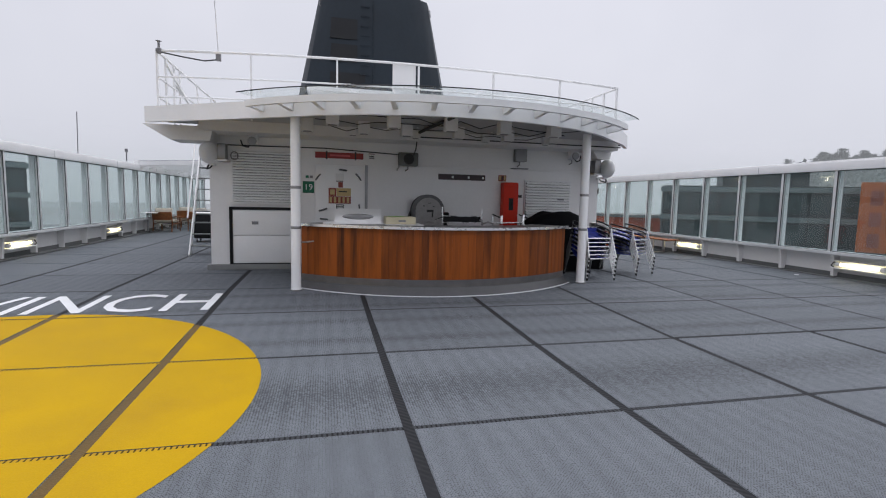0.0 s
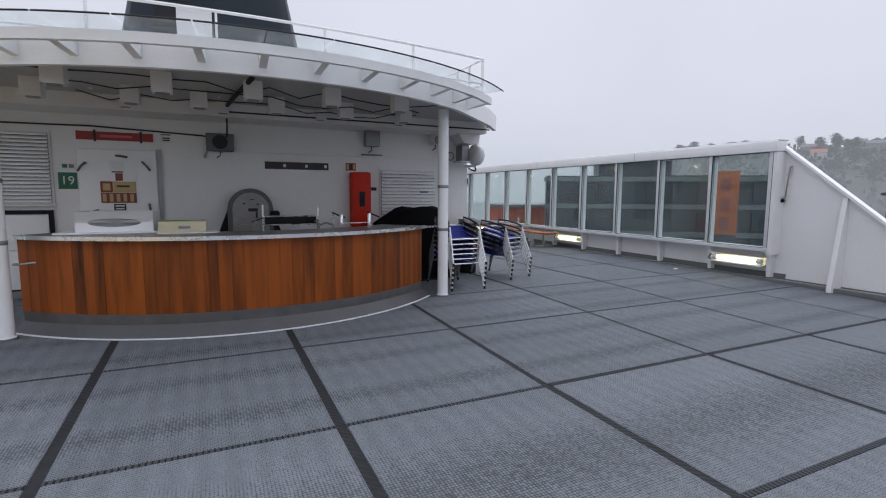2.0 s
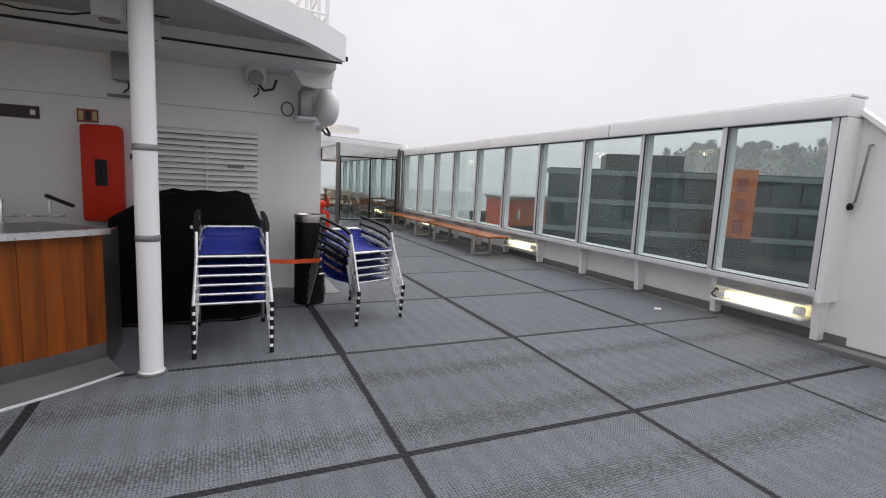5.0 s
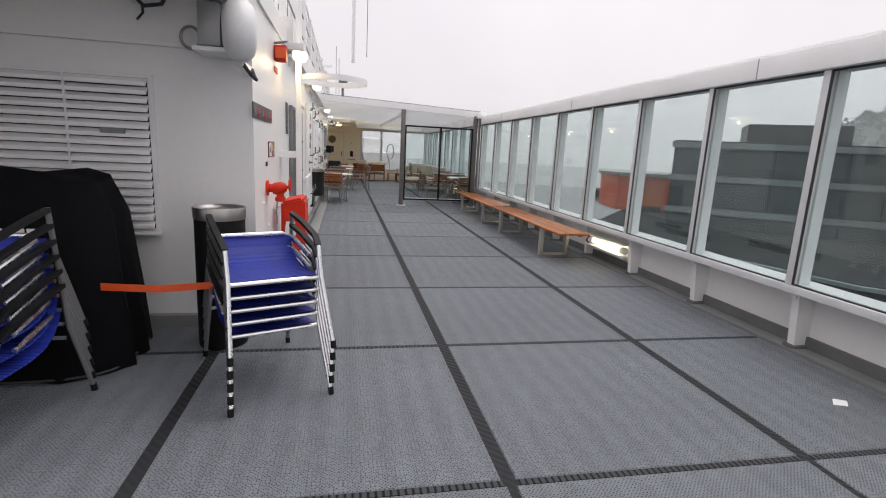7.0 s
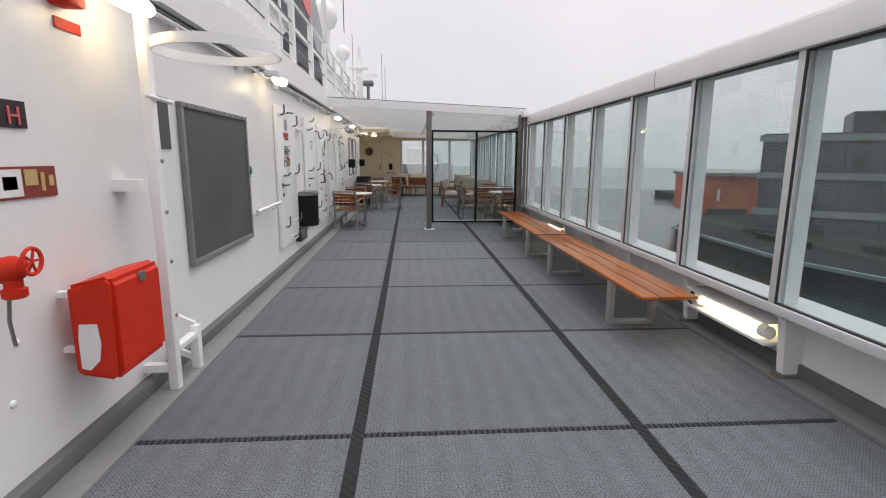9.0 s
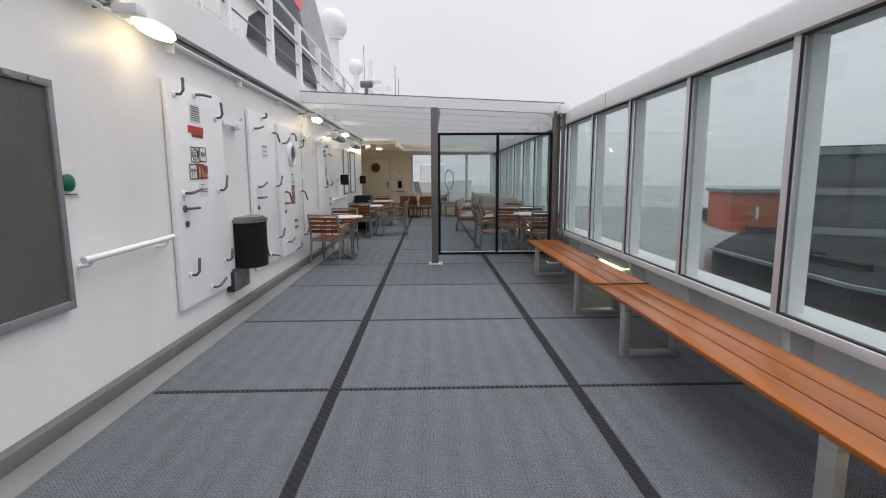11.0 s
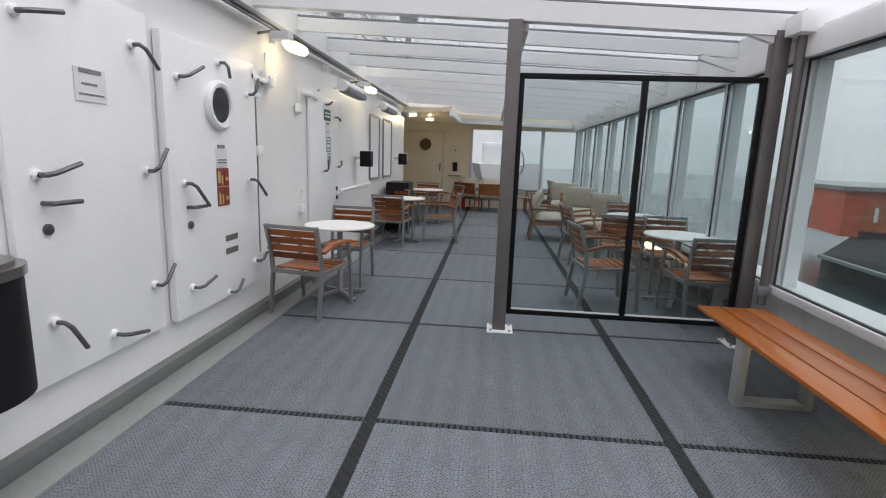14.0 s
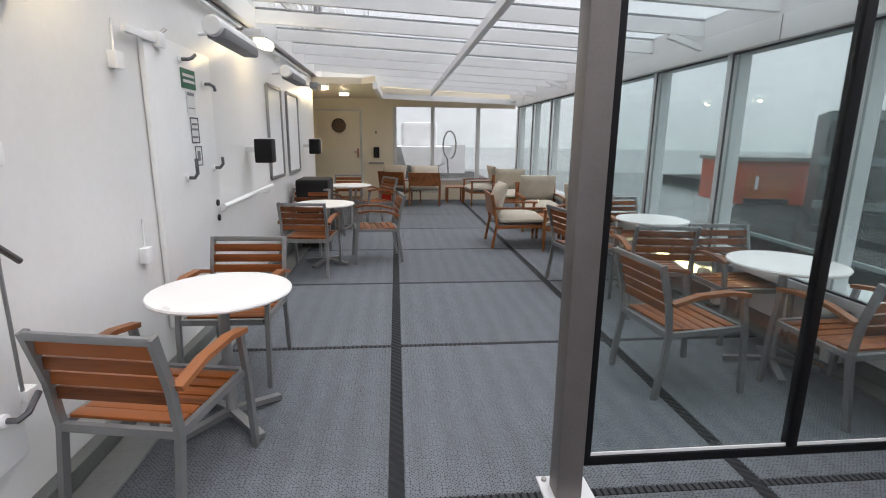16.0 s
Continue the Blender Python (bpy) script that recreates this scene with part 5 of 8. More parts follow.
# ---- stacked chairs ----
def stack_chair():
    """An aluminium armchair with a blue mesh sling; faces +y."""
    root = thing("stacking_chair", (0, 0, 0), "stacked aluminium armchair with blue mesh seat and black armrests", "chair", "stacked chairs")
    w, d = 0.26, 0.26
    for s in (-1, 1):
        part("front_leg", ntube([(s * 0.285, d + 0.19, 0.015), (s * w, d + 0.04, 0.40), (s * w, d - 0.02, 0.58)], 0.0135, 8), M_ALU, root, local=True)
        part("rear_leg", ntube([(s * 0.285, -d - 0.21, 0.015), (s * w, -d - 0.06, 0.45), (s * w, -d - 0.03, 0.70)], 0.0135, 8), M_GREYMETAL, root, local=True)
        for y in (d + 0.19, -d - 0.21):
            part("rubber_foot", ntube([(s * 0.286, y, 0.0), (s * 0.2845, y * 0.985, 0.045)], 0.0175, 8), M_BLACK, root, local=True)
        part("armrest", nbar([(s * w, d - 0.02, 0.58), (s * (w + 0.01), d - 0.10, 0.62), (s * (w + 0.01), -0.08, 0.665), (s * w, -d - 0.03, 0.69)], 0.035, 0.022), M_BLACK, root, local=True)
    part("front_bar", ntube([(-w, d + 0.012, 0.39), (w, d + 0.012, 0.39)], 0.0135, 8), M_ALU, root, local=True)
    part("rear_bar", ntube([(-w, -d - 0.02, 0.40), (w, -d - 0.02, 0.40)], 0.011, 8), M_ALU, root, local=True)
    prof = [(d, 0.405), (0.15, 0.40), (0.0, 0.395), (-0.13, 0.41), (-0.21, 0.45), (-0.26, 0.50), (-0.285, 0.545)]
    bm = bmesh.new()
    up = [[bm.verts.new((x, y, z + e)) for y, z in prof] for e, x in ((0, -w + 0.015), (0, w - 0.015))]
    dn = [[bm.verts.new((x, y + 0.004, z - 0.008)) for y, z in prof] for x in (-w + 0.015, w - 0.015)]
    bend(bm, up[0], up[1])
    bend(bm, dn[0], dn[1])
    bend(bm, up[0], dn[0])
    bend(bm, up[1], dn[1])
    part("mesh_sling", bm, M_BLUE, root, "blue mesh fabric", local=True)
    part("back_frame", ntube([(-w + 0.01, 0.12, 0.49), (-w + 0.02, -d + 0.06, 0.545), (-w + 0.07, -d - 0.02, 0.56), (w - 0.07, -d - 0.02, 0.56), (w - 0.02, -d + 0.06, 0.545), (w - 0.01, 0.12, 0.49)], 0.0135, 8), M_ALU, root, local=True)
    return root


def chair_stack(x, y, rz, n):
    first = stack_chair()
    first.matrix_basis = pose(x, y, D + 0.006, 0, 0, rz)
    for k in range(1, n):
        m = pose(x, y, D + 0.006, 0, 0, rz) @ pose(0, 0.028 * k * 0.3, 0.080 * k, -1.2 * k * 0.25, 0, 0)
        copy_thing(first, m)


chair_stack(4.845, 9.13, 180, 6)
chair_stack(6.065, 9.73, 202, 5)

# ---- side deck: fittings on the long wall ----
WX = HOUSE_X1


def wsign(name, y0, y1, z0, z1, material, label, prints=(), x=WX):
    """A flat sign on the long wall; prints are (y0, y1, z0, z1, material) as fractions."""
    root = thing(name, (x, (y0 + y1) / 2, z0), label, "sign")
    part("plate", nbox(x + 0.001, x + 0.009, y0, y1, z0, z1), material, root)
    w, h = y1 - y0, z1 - z0
    for a, b, c, d, m in prints:
        part("print", nbox(x + 0.0095, x + 0.013, y0 + a * w, y0 + b * w, z0 + c * h, z0 + d * h), m, root)
    return root


def wall_letters(text, size, y, z, x):
    bm = letters(text, size, 0.002)
    bmesh.ops.rotate(bm, verts=bm.verts, cent=(0, 0, 0), matrix=Matrix.Rotation(radians(90), 3, "X"))
    bmesh.ops.rotate(bm, verts=bm.verts, cent=(0, 0, 0), matrix=Matrix.Rotation(radians(90), 3, "Z"))
    bmesh.ops.translate(bm, verts=bm.verts, vec=(x, y, z))
    return bm


s = wsign("helipad_sign", 10.66, 11.66, 1.77, 1.89, M_SIGNBLACK, "long black sign with three pink capital letters H", [(a + d, a + d + 0.05, 0.3, 0.7, M_INK) for a in (0.03, 0.36, 0.69) for d in (0.0, 0.08)])
for k in range(3):
    part("letter", wall_letters("H", 0.115, 10.87 + 0.335 * k, 1.785, WX + 0.012), M_PINK, s, "pink red letter", smooth=False)
wsign("escape_sign", 11.425, 11.80, 1.455, 1.60, M_SIGNBROWN, "brown and cream fire equipment sign", [(0.03, 0.40, 0.08, 0.92, M_PAPER), (0.10, 0.32, 0.3, 0.7, M_BLACKINK), (0.45, 0.66, 0.4, 0.9, M_SIGNTAN), (0.72, 0.78, 0.2, 0.8, M_SIGNTAN), (0.86, 0.94, 0.35, 0.7, M_SIGNTAN)])
wsign("wall_plate", 11.27, 11.34, 1.38, 1.42, M_BLACKINK, "tiny black plate on the wall")


def hydrant():
    y, z = 11.30, 1.185
    root = thing("fire_hydrant_valve", (WX, y, z), "red wall hydrant valve with a handwheel and chain", "hydrant")
    part("flange", nlathe([(0.068, 0.0), (0.07, 0.018), (0.04, 0.022)], (WX, y, z), 20, "x"), M_RED, root)
    part("pipe", ntube([(WX, y, z), (WX + 0.12, y, z)], 0.038, 14), M_RED, root)
    bm = nlathe([(0.042, -0.055), (0.055, -0.03), (0.055, 0.03), (0.038, 0.065), (0.014, 0.075), (0.014, 0.09)], (0, 0, 0), 16)
    bmesh.ops.rotate(bm, verts=bm.verts, cent=(0, 0, 0), matrix=Matrix.Rotation(radians(80), 3, "Y"))
    bmesh.ops.translate(bm, verts=bm.verts, vec=(WX + 0.105, y, z))
    part("valve_body", bm, M_RED, root)
    cx = WX + 0.205
    wz = z + 0.035
    part("handwheel", ntube([(cx, y + 0.055 * math.cos(radians(a)), wz + 0.055 * math.sin(radians(a))) for a in range(0, 360, 20)], 0.0085, 8, closed=True), M_RED, root, "red spoked handwheel")
    for a in range(0, 360, 72):
        part("spoke", ntube([(cx, y, wz), (cx, y + 0.055 * math.cos(radians(a)), wz + 0.055 * math.sin(radians(a)))], 0.0055, 6), M_RED, root)
    bm = nlathe([(0.038, -0.12), (0.046, -0.112), (0.046, -0.082), (0.034, -0.075), (0.034, 0.0)], (WX + 0.12, y, z), 16)
    part("coupling", bm, M_RED, root, "red outlet coupling cap")
    part("chain", ntube([(WX + 0.1, y, z - 0.08), (WX + 0.08, y, z - 0.22), (WX + 0.09, y, z - 0.33)], 0.008, 6), M_STEEL, root)
    for dy, dz in ((-0.12, -0.42), (0.12, -0.36), (0.05, -0.62), (-0.2, -0.12)):
        part("bolt", nlathe([(0.018, 0), (0.018, 0.006), (0.008, 0.012)], (WX, y + dy, z + dz), 10, "x"), M_WHITE_CLEAN, root, "white painted bolt head")


hydrant()


def hose_case():
    root = thing("fire_hose_case", (6.05, 11.87, 0.55), "red plastic fire hose case with a torn white label", "fire case")
    bm = bmesh.new()
    extrude_y(bm, [(5.95, 0.56), (6.14, 0.525), (6.18, 0.555), (6.18, 1.04), (6.15, 1.07), (5.95, 1.02)], 11.645, 12.11)
    bmesh.ops.bevel(bm, geom=list(bm.edges), offset=0.02, segments=2, affect="EDGES")
    part("body", bm, M_RED, root)
    bm = bmesh.new()
    prism(bm, [(5.99, 0.44), (6.03, 0.43), (6.08, 0.48), (6.095, 0.57), (6.085, 0.67), (6.0, 0.67), (5.99, 0.59)], 0, 0.004)
    bmesh.ops.rotate(bm, verts=bm.verts, cent=(0, 0, 0), matrix=Matrix.Rotation(radians(90), 3, "X"))
    bmesh.ops.translate(bm, verts=bm.verts, vec=(0.0, 11.643, 0.16))
    part("label", bm, M_PAPER, root, "torn white label", smooth=False)
    for z in (0.66, 0.95):
        part("bracket", nbox(WX - 0.01, 5.95, 11.70, 11.74, z, z + 0.03), M_WHITE, root)
    part("clasp", nbox(6.17, 6.192, 11.87, 11.93, 0.99, 1.04, r=0.005), M_STEEL, root)


hose_case()


def ladder():
    root = thing("ladder", (6.2, 12.55, D), "white fixed steel ladder post with a safety hoop on the wall", "ladder")
    part("stile", nbox(6.03, 6.09, 12.385, 12.455, D, 2.62, r=0.006), M_WHITE_CLEAN, root)
    part("short_stile", nbox(6.03, 6.09, 12.735, 12.80, D, 0.44, r=0.006), M_WHITE_CLEAN, root)
    part("step", nbox(6.03, 6.09, 12.456, 12.734, 0.36, 0.40, r=0.006), M_WHITE_CLEAN, root)
    part("wall_arm", nbox(WX, 6.03, 12.28, 12.42, 1.44, 1.51), M_WHITE_CLEAN, root)
    part("rung", ntube([(6.10, 12.28, 2.0), (6.10, 12.62, 1.99)], 0.014, 8), M_WHITE_CLEAN, root)
    for z in (0.24, 0.50):
        part("wall_stay", nbox(WX, 6.035, 12.39, 12.45, z, z + 0.05), M_WHITE_CLEAN, root)
        part("wall_stay", nbar([(WX, 12.74, z + 0.05), (6.05, 12.78, z - 0.06)], 0.04, 0.04), M_WHITE_CLEAN, root)
    for z in (0.62, 0.98, 1.30, 1.62):
        part("bolt", nlathe([(0.012, 0), (0.012, 0.01), (0.005, 0.014)], (6.09, 12.44, z), 8, "x"), M_INK, root, "dark bolt head")
    part("hinge", nbox(6.04, 6.08, 12.456, 12.48, 1.60, 1.63), M_INK, root)
    bm = bmesh.new()
    c, r, n = (6.43, 12.60), 0.38, 40
    o = [(c[0] + r * math.cos(2 * math.pi * k / n), c[1] + r * math.sin(2 * math.pi * k / n)) for k in range(n)]
    q = [[bm.verts.new((c[0] + (x - c[0]) * f, c[1] + (y - c[1]) * f, z)) for x, y in o] for f, z in ((1, 2.28), (1, 2.34), (0.975, 2.34), (0.975, 2.28))]
    for i in range(4):
        a, b = q[i], q[(i + 1) % 4]
        for k in range(n):
            bm.faces.new((a[k], a[(k + 1) % n], b[(k + 1) % n], b[k]))
    part("hoop", bm, M_WHITE_CLEAN, root, "white flat steel hoop")
    for y in (12.42, 12.62):
        part("upper_rail", ntube([(6.06, y, 2.6), (6.06, y, 3.8)], 0.022, 8), M_WHITE_CLEAN, root)


ladder()


def mesh_panel():
    root = thing("window_screened", (WX, 13.85, 0.8), "window covered by a grey mesh screen in a dark frame", "window", kind="structure")
    y0, y1, z0, z1 = 13.20, 14.75, 0.775, 2.06
    part("screen", nbox(WX + 0.012, WX + 0.03, y0 + 0.04, y1 - 0.04, z0 + 0.05, z1 - 0.04), M_SCREEN, root)
    part("frame", nbox(WX + 0.002, WX + 0.045, y0, y1, z1 - 0.04, z1, r=0.004), M_INK, root)
    part("frame", nbox(WX + 0.002, WX + 0.045, y0, y1, z0, z0 + 0.05, r=0.004), M_INK, root)
    part("frame", nbox(WX + 0.002, WX + 0.045, y0, y0 + 0.04, z0 + 0.05, z1 - 0.04, r=0.004), M_INK, root)
    part("frame", nbox(WX + 0.002, WX + 0.045, y1 - 0.04, y1, z0 + 0.05, z1 - 0.04, r=0.004), M_INK, root)
    for k in range(9):
        part("clip", nbox(WX + 0.046, WX + 0.052, y0 + 0.1 + 0.16 * k, y0 + 0.14 + 0.16 * k, z1 - 0.03, z1 - 0.01), M_GREYMETAL, root)


mesh_panel()
wsign("narrow_mesh_panel", 12.875, 13.06, 1.70, 2.065, M_SCREEN, "narrow grey mesh strip beside the screened window", [(0.0, 1.0, 0.97, 1.0, M_INK)])
s = wsign("call_point", 14.76, 14.92, 1.42, 1.58, M_PAPER, "white call point plate with a green button", [(0.1, 0.9, 0.06, 0.1, M_GREEN)])
part("button", nlathe([(0.05, 0.0), (0.05, 0.02), (0.03, 0.03)], (WX + 0.01, 14.82, 1.5), 16, "x"), M_GREEN, s, "green round button")


def dog(root, y, z, dy, dz, m=M_DOG):
    """A bent steel locking handle."""
    x = root["xf"]
    d = Vector((0, dy, dz)).normalized()
    part("dog_handle", ntube([(x, y, z), (x + 0.055, y, z), Vector((x + 0.075, y, z)) + d * 0.03, Vector((x + 0.07, y, z)) + Vector((0, dy, dz))], 0.012, 8), m, root, "bent steel locking handle")
    part("boss", nlathe([(0.024, 0), (0.026, 0.014), (0.016, 0.02)], (x, y, z), 12, "x"), M_WHITE_CLEAN, root)


def steel_door(name, y0, y1, z0, z1, dogs, label, thick=0.05):
    root = thing(name, (WX, (y0 + y1) / 2, z0), label, "door", kind="structure")
    root["xf"] = WX + thick
    bm = nbox(WX + 0.002, WX + thick, y0, y1, z0, z1, r=0.018)
    part("leaf", bm, M_WHITE_CLEAN, root)
    for a in dogs:
        dog(root, *a)
    return root


def notice(root, y0, y1, z0, z1, m, prints=(), label=""):
    x = root["xf"]
    part("notice", nbox(x + 0.001, x + 0.005, y0, y1, z0, z1), m, root, label)
    for a, b, c, d, pm in prints:
        w, h = y1 - y0, z1 - z0
        part("print", nbox(x + 0.0055, x + 0.008, y0 + a * w, y0 + b * w, z0 + c * h, z0 + d * h), pm, root)


da = steel_door("door_1", 15.965, 17.005, 0.42, 2.32, [(16.075, 2.20, 0.02, 0.13), (16.425, 2.25, 0.18, 0.01), (16.835, 2.10, -0.01, 0.14), (16.805, 1.41, 0.06, 0.14), (16.835, 0.71, 0.04, 0.11), (16.115, 0.70, 0.04, 0.14), (16.505, 0.51, 0.18, 0.05), (16.105, 1.40, 0.20, 0.03)], "white weathertight steel door with many bent locking handles")
notice(da, 16.318, 16.506, 2.007, 2.167, M_PAPER, [(0.1, 0.9, 0.1 + 0.12 * k, 0.16 + 0.12 * k, M_INK) for k in range(7)])
notice(da, 16.27, 16.554, 1.917, 1.977, mat("red_tape", (0.45, 0.04, 0.03), 0.5), (), "red warning strip")
notice(da, 16.329, 16.542, 1.882, 1.914, M_SIGNBROWN)
notice(da, 16.282, 16.424, 1.662, 1.797, M_PAPER, [(0.0, 1.0, 0.94, 1.0, M_BLACKINK), (0.0, 1.0, 0.0, 0.06, M_BLACKINK), (0.0, 0.06, 0.06, 0.94, M_BLACKINK), (0.94, 1.0, 0.06, 0.94, M_BLACKINK)])
x = da["xf"]
part("ring", ntube([(x + 0.007, 16.355 + 0.047 * math.cos(radians(a)), 1.730 + 0.048 * math.sin(radians(a))) for a in range(0, 360, 20)], 0.004, 6, closed=True), M_BLACKINK, da)
part("letter", wall_letters("G", 0.062, 16.329, 1.707, x + 0.007), M_BLACKINK, da, "black letter G", smooth=False)
notice(da, 16.442, 16.571, 1.672, 1.802, M_PAPER, [(0.0, 1.0, 0.94, 1.0, M_BLACKINK), (0.0, 1.0, 0.0, 0.06, M_BLACKINK), (0.0, 0.06, 0.06, 0.94, M_BLACKINK), (0.94, 1.0, 0.06, 0.94, M_BLACKINK), (0.2, 0.8, 0.35, 0.65, M_INK)])
notice(da, 16.235, 16.377, 1.517, 1.647, M_PAPER, [(0.0, 1.0, 0.94, 1.0, M_BLACKINK), (0.0, 1.0, 0.0, 0.06, M_BLACKINK), (0.0, 0.06, 0.06, 0.94, M_BLACKINK), (0.94, 1.0, 0.06, 0.94, M_BLACKINK), (0.15, 0.85, 0.5, 0.7, M_INK), (0.3, 0.35, 0.15, 0.45, M_INK), (0.6, 0.65, 0.15, 0.45, M_INK)])
notice(da, 16.388, 16.524, 1.517, 1.652, M_SIGNBROWN, [(0.12, 0.35, 0.1, 0.8, M_SIGNTAN), (0.6, 0.72, 0.15, 0.7, M_SIGNTAN), (0.8, 0.9, 0.1, 0.55, M_SIGNTAN)], "brown extinguisher sign")
notice(da, 16.53, 16.589, 1.522, 1.637, M_SIGNBROWN, [(0.2, 0.8, 0.1, 0.4, M_SIGNTAN)])
notice(da, 16.4, 16.565, 1.357, 1.497, M_PAPER, [(0.1, 0.9, 0.45, 0.53, M_INK), (0.1, 0.9, 0.3, 0.38, M_INK), (0.2, 0.5, 0.75, 0.82, M_INK)])
part("lever_handle", ntube([(x, 16.105, 1.27), (x + 0.05, 16.105, 1.27), (x + 0.055, 16.265, 1.27)], 0.012, 8), M_DOG, da, "steel lever handle")
part("escutcheon", nlathe([(0.03, 0), (0.03, 0.012), (0.012, 0.018)], (x, 16.105, 1.27), 16, "x"), M_DOG, da)
part("lock", nlathe([(0.028, 0), (0.028, 0.012), (0.012, 0.016)], (x, 16.125, 1.14), 16, "x"), M_DOG, da)

db = steel_door("door_2", 17.77, 18.72, 0.43, 2.31, [(17.88, 2.10, 0.18, 0.04), (18.21, 2.26, -0.03, 0.05), (17.9, 1.42, 0.18, 0.05), (18.57, 2.11, 0.13, -0.11), (18.62, 1.42, 0.11, 0.13), (18.62, 0.73, 0.11, 0.11), (17.91, 0.73, 0.10, -0.16), (18.27, 0.54, 0.18, -0.04)], "white weathertight steel door with locking handles", 0.045)
notice(db, 18.16, 18.36, 1.77, 1.93, M_PAPER, [(0.15, 0.85, 0.85, 0.98, M_INK), (0.2, 0.7, 0.5, 0.56, M_INK), (0.1, 0.9, 0.2, 0.24, M_INK)])
x = db["xf"]
part("lever_handle", ntube([(x, 17.92, 1.29), (x + 0.05, 17.92, 1.29), (x + 0.055, 18.08, 1.29)], 0.012, 8), M_DOG, db, "steel lever handle")
part("lock", nlathe([(0.026, 0), (0.026, 0.012), (0.012, 0.016)], (x, 17.93, 1.17), 16, "x"), M_DOG, db)

dc = steel_door("door_3", 18.81, 20.01, 0.42, 2.26, [(18.94, 2.0, 0.20, 0.09), (19.44, 2.17, 0.04, -0.10), (19.86, 2.0, 0.07, 0.13), (18.96, 1.33, 0.17, -0.16), (19.84, 1.32, 0.18, -0.14), (18.98, 0.62, 0.19, 0.04), (19.45, 0.46, 0.11, 0.08), (19.9, 0.62, 0.10, 0.06)], "white weathertight steel door with a round porthole", 0.06)
x = dc["xf"]
bm = nlathe([(0.17, 0.0), (0.175, 0.03), (0.155, 0.045), (0.13, 0.04), (0.125, 0.02), (0.0, 0.02)], (x, 19.41, 1.87), 32, "x")
ph = part("porthole", bm, M_WHITE_CLEAN, dc, "round white porthole rim")
part("porthole_glass", nlathe([(0.0, 0.021), (0.122, 0.0215), (0.122, 0.026), (0.0, 0.027)], (x, 19.41, 1.87), 32, "x"), mat("dark_porthole_glass", (0.01, 0.012, 0.012), 0.08, vary=0.1), ph, "dark glass")
notice(dc, 19.38, 19.48, 1.565, 1.59, M_INK)
notice(dc, 19.355, 19.51, 1.43, 1.56, M_PAPER, [(0.1, 0.9, 0.35, 0.42, M_INK), (0.1, 0.9, 0.2, 0.27, M_INK)])
notice(dc, 19.355, 19.45, 1.285, 1.42, M_SIGNBROWN, [(0.1, 0.45, 0.2, 0.85, M_SIGNTAN), (0.6, 0.8, 0.1, 0.6, M_SIGNTAN)], "brown fire sign")
notice(dc, 19.455, 19.52, 1.285, 1.42, M_SIGNBROWN, [(0.2, 0.8, 0.3, 0.5, M_SIGNTAN)])
notice(dc, 19.355, 19.45, 1.14, 1.28, M_SIGNBROWN, [(0.15, 0.4, 0.1, 0.7, M_SIGNTAN), (0.6, 0.8, 0.1, 0.6, M_SIGNTAN)], "brown fire sign")
notice(dc, 19.455, 19.52, 1.14, 1.28, M_SIGNBROWN, [(0.2, 0.8, 0.3, 0.5, M_SIGNTAN)])
part("lever_handle", ntube([(x, 18.98, 1.17), (x + 0.05, 18.98, 1.17), (x + 0.055, 19.12, 1.17)], 0.012, 8), M_DOG, dc)
part("lock", nlathe([(0.026, 0), (0.026, 0.012), (0.012, 0.016)], (x, 19., 1.05), 16, "x"), M_DOG, dc)
for z in (0.76, 0.86):
    part("vent_slot", nbox(x + 0.001, x + 0.004, 19.44, 19.62, z, z + 0.045), M_GREYMETAL, dc)

dd = steel_door("door_4", 21.34, 22.39, 0.40, 2.22, [(21.75, 1.34, 0.01, 0.13), (22.27, 1.38, 0.02, 0.08), (21.81, 2.12, 0.1, 0.04), (22.19, 2.0, 0.06, -0.04)], "white steel emergency exit door with a green sign", 0.04)
notice(dd, 21.81, 22.05, 1.94, 2.07, M_GREEN, [(0.1, 0.9, 0.6, 0.75, M_PAPER), (0.1, 0.9, 0.3, 0.45, M_PAPER)], "green exit sign")
notice(dd, 21.87, 22.01, 1.76, 1.92, M_PAPER, [(0.1, 0.9, 0.85, 0.98, M_INK), (0.1, 0.9, 0.3, 0.34, M_INK)])
notice(dd, 21.89, 22.03, 1.57, 1.75, M_PAPER, [(0, 1, 0.95, 1, M_BLACKINK), (0, 1, 0, 0.05, M_BLACKINK), (0, 0.06, 0.05, 0.95, M_BLACKINK), (0.94, 1, 0.05, 0.95, M_BLACKINK), (0.15, 0.85, 0.7, 0.78, M_INK), (0.15, 0.85, 0.5, 0.58, M_INK), (0.15, 0.85, 0.2, 0.28, M_INK)])
notice(dd, 21.93, 22.05, 1.41, 1.55, M_PAPER, [(0, 1, 0.95, 1, M_BLACKINK), (0, 1, 0, 0.05, M_BLACKINK), (0, 0.06, 0.05, 0.95, M_BLACKINK), (0.94, 1, 0.05, 0.95, M_BLACKINK), (0.3, 0.7, 0.25, 0.75, M_INK)])
for z in (0.98, 1.10):
    part("lock", nlathe([(0.026, 0), (0.026, 0.012), (0.012, 0.016)], (WX + 0.04, 22.29, z), 16, "x"), M_BLACKINK, dd)
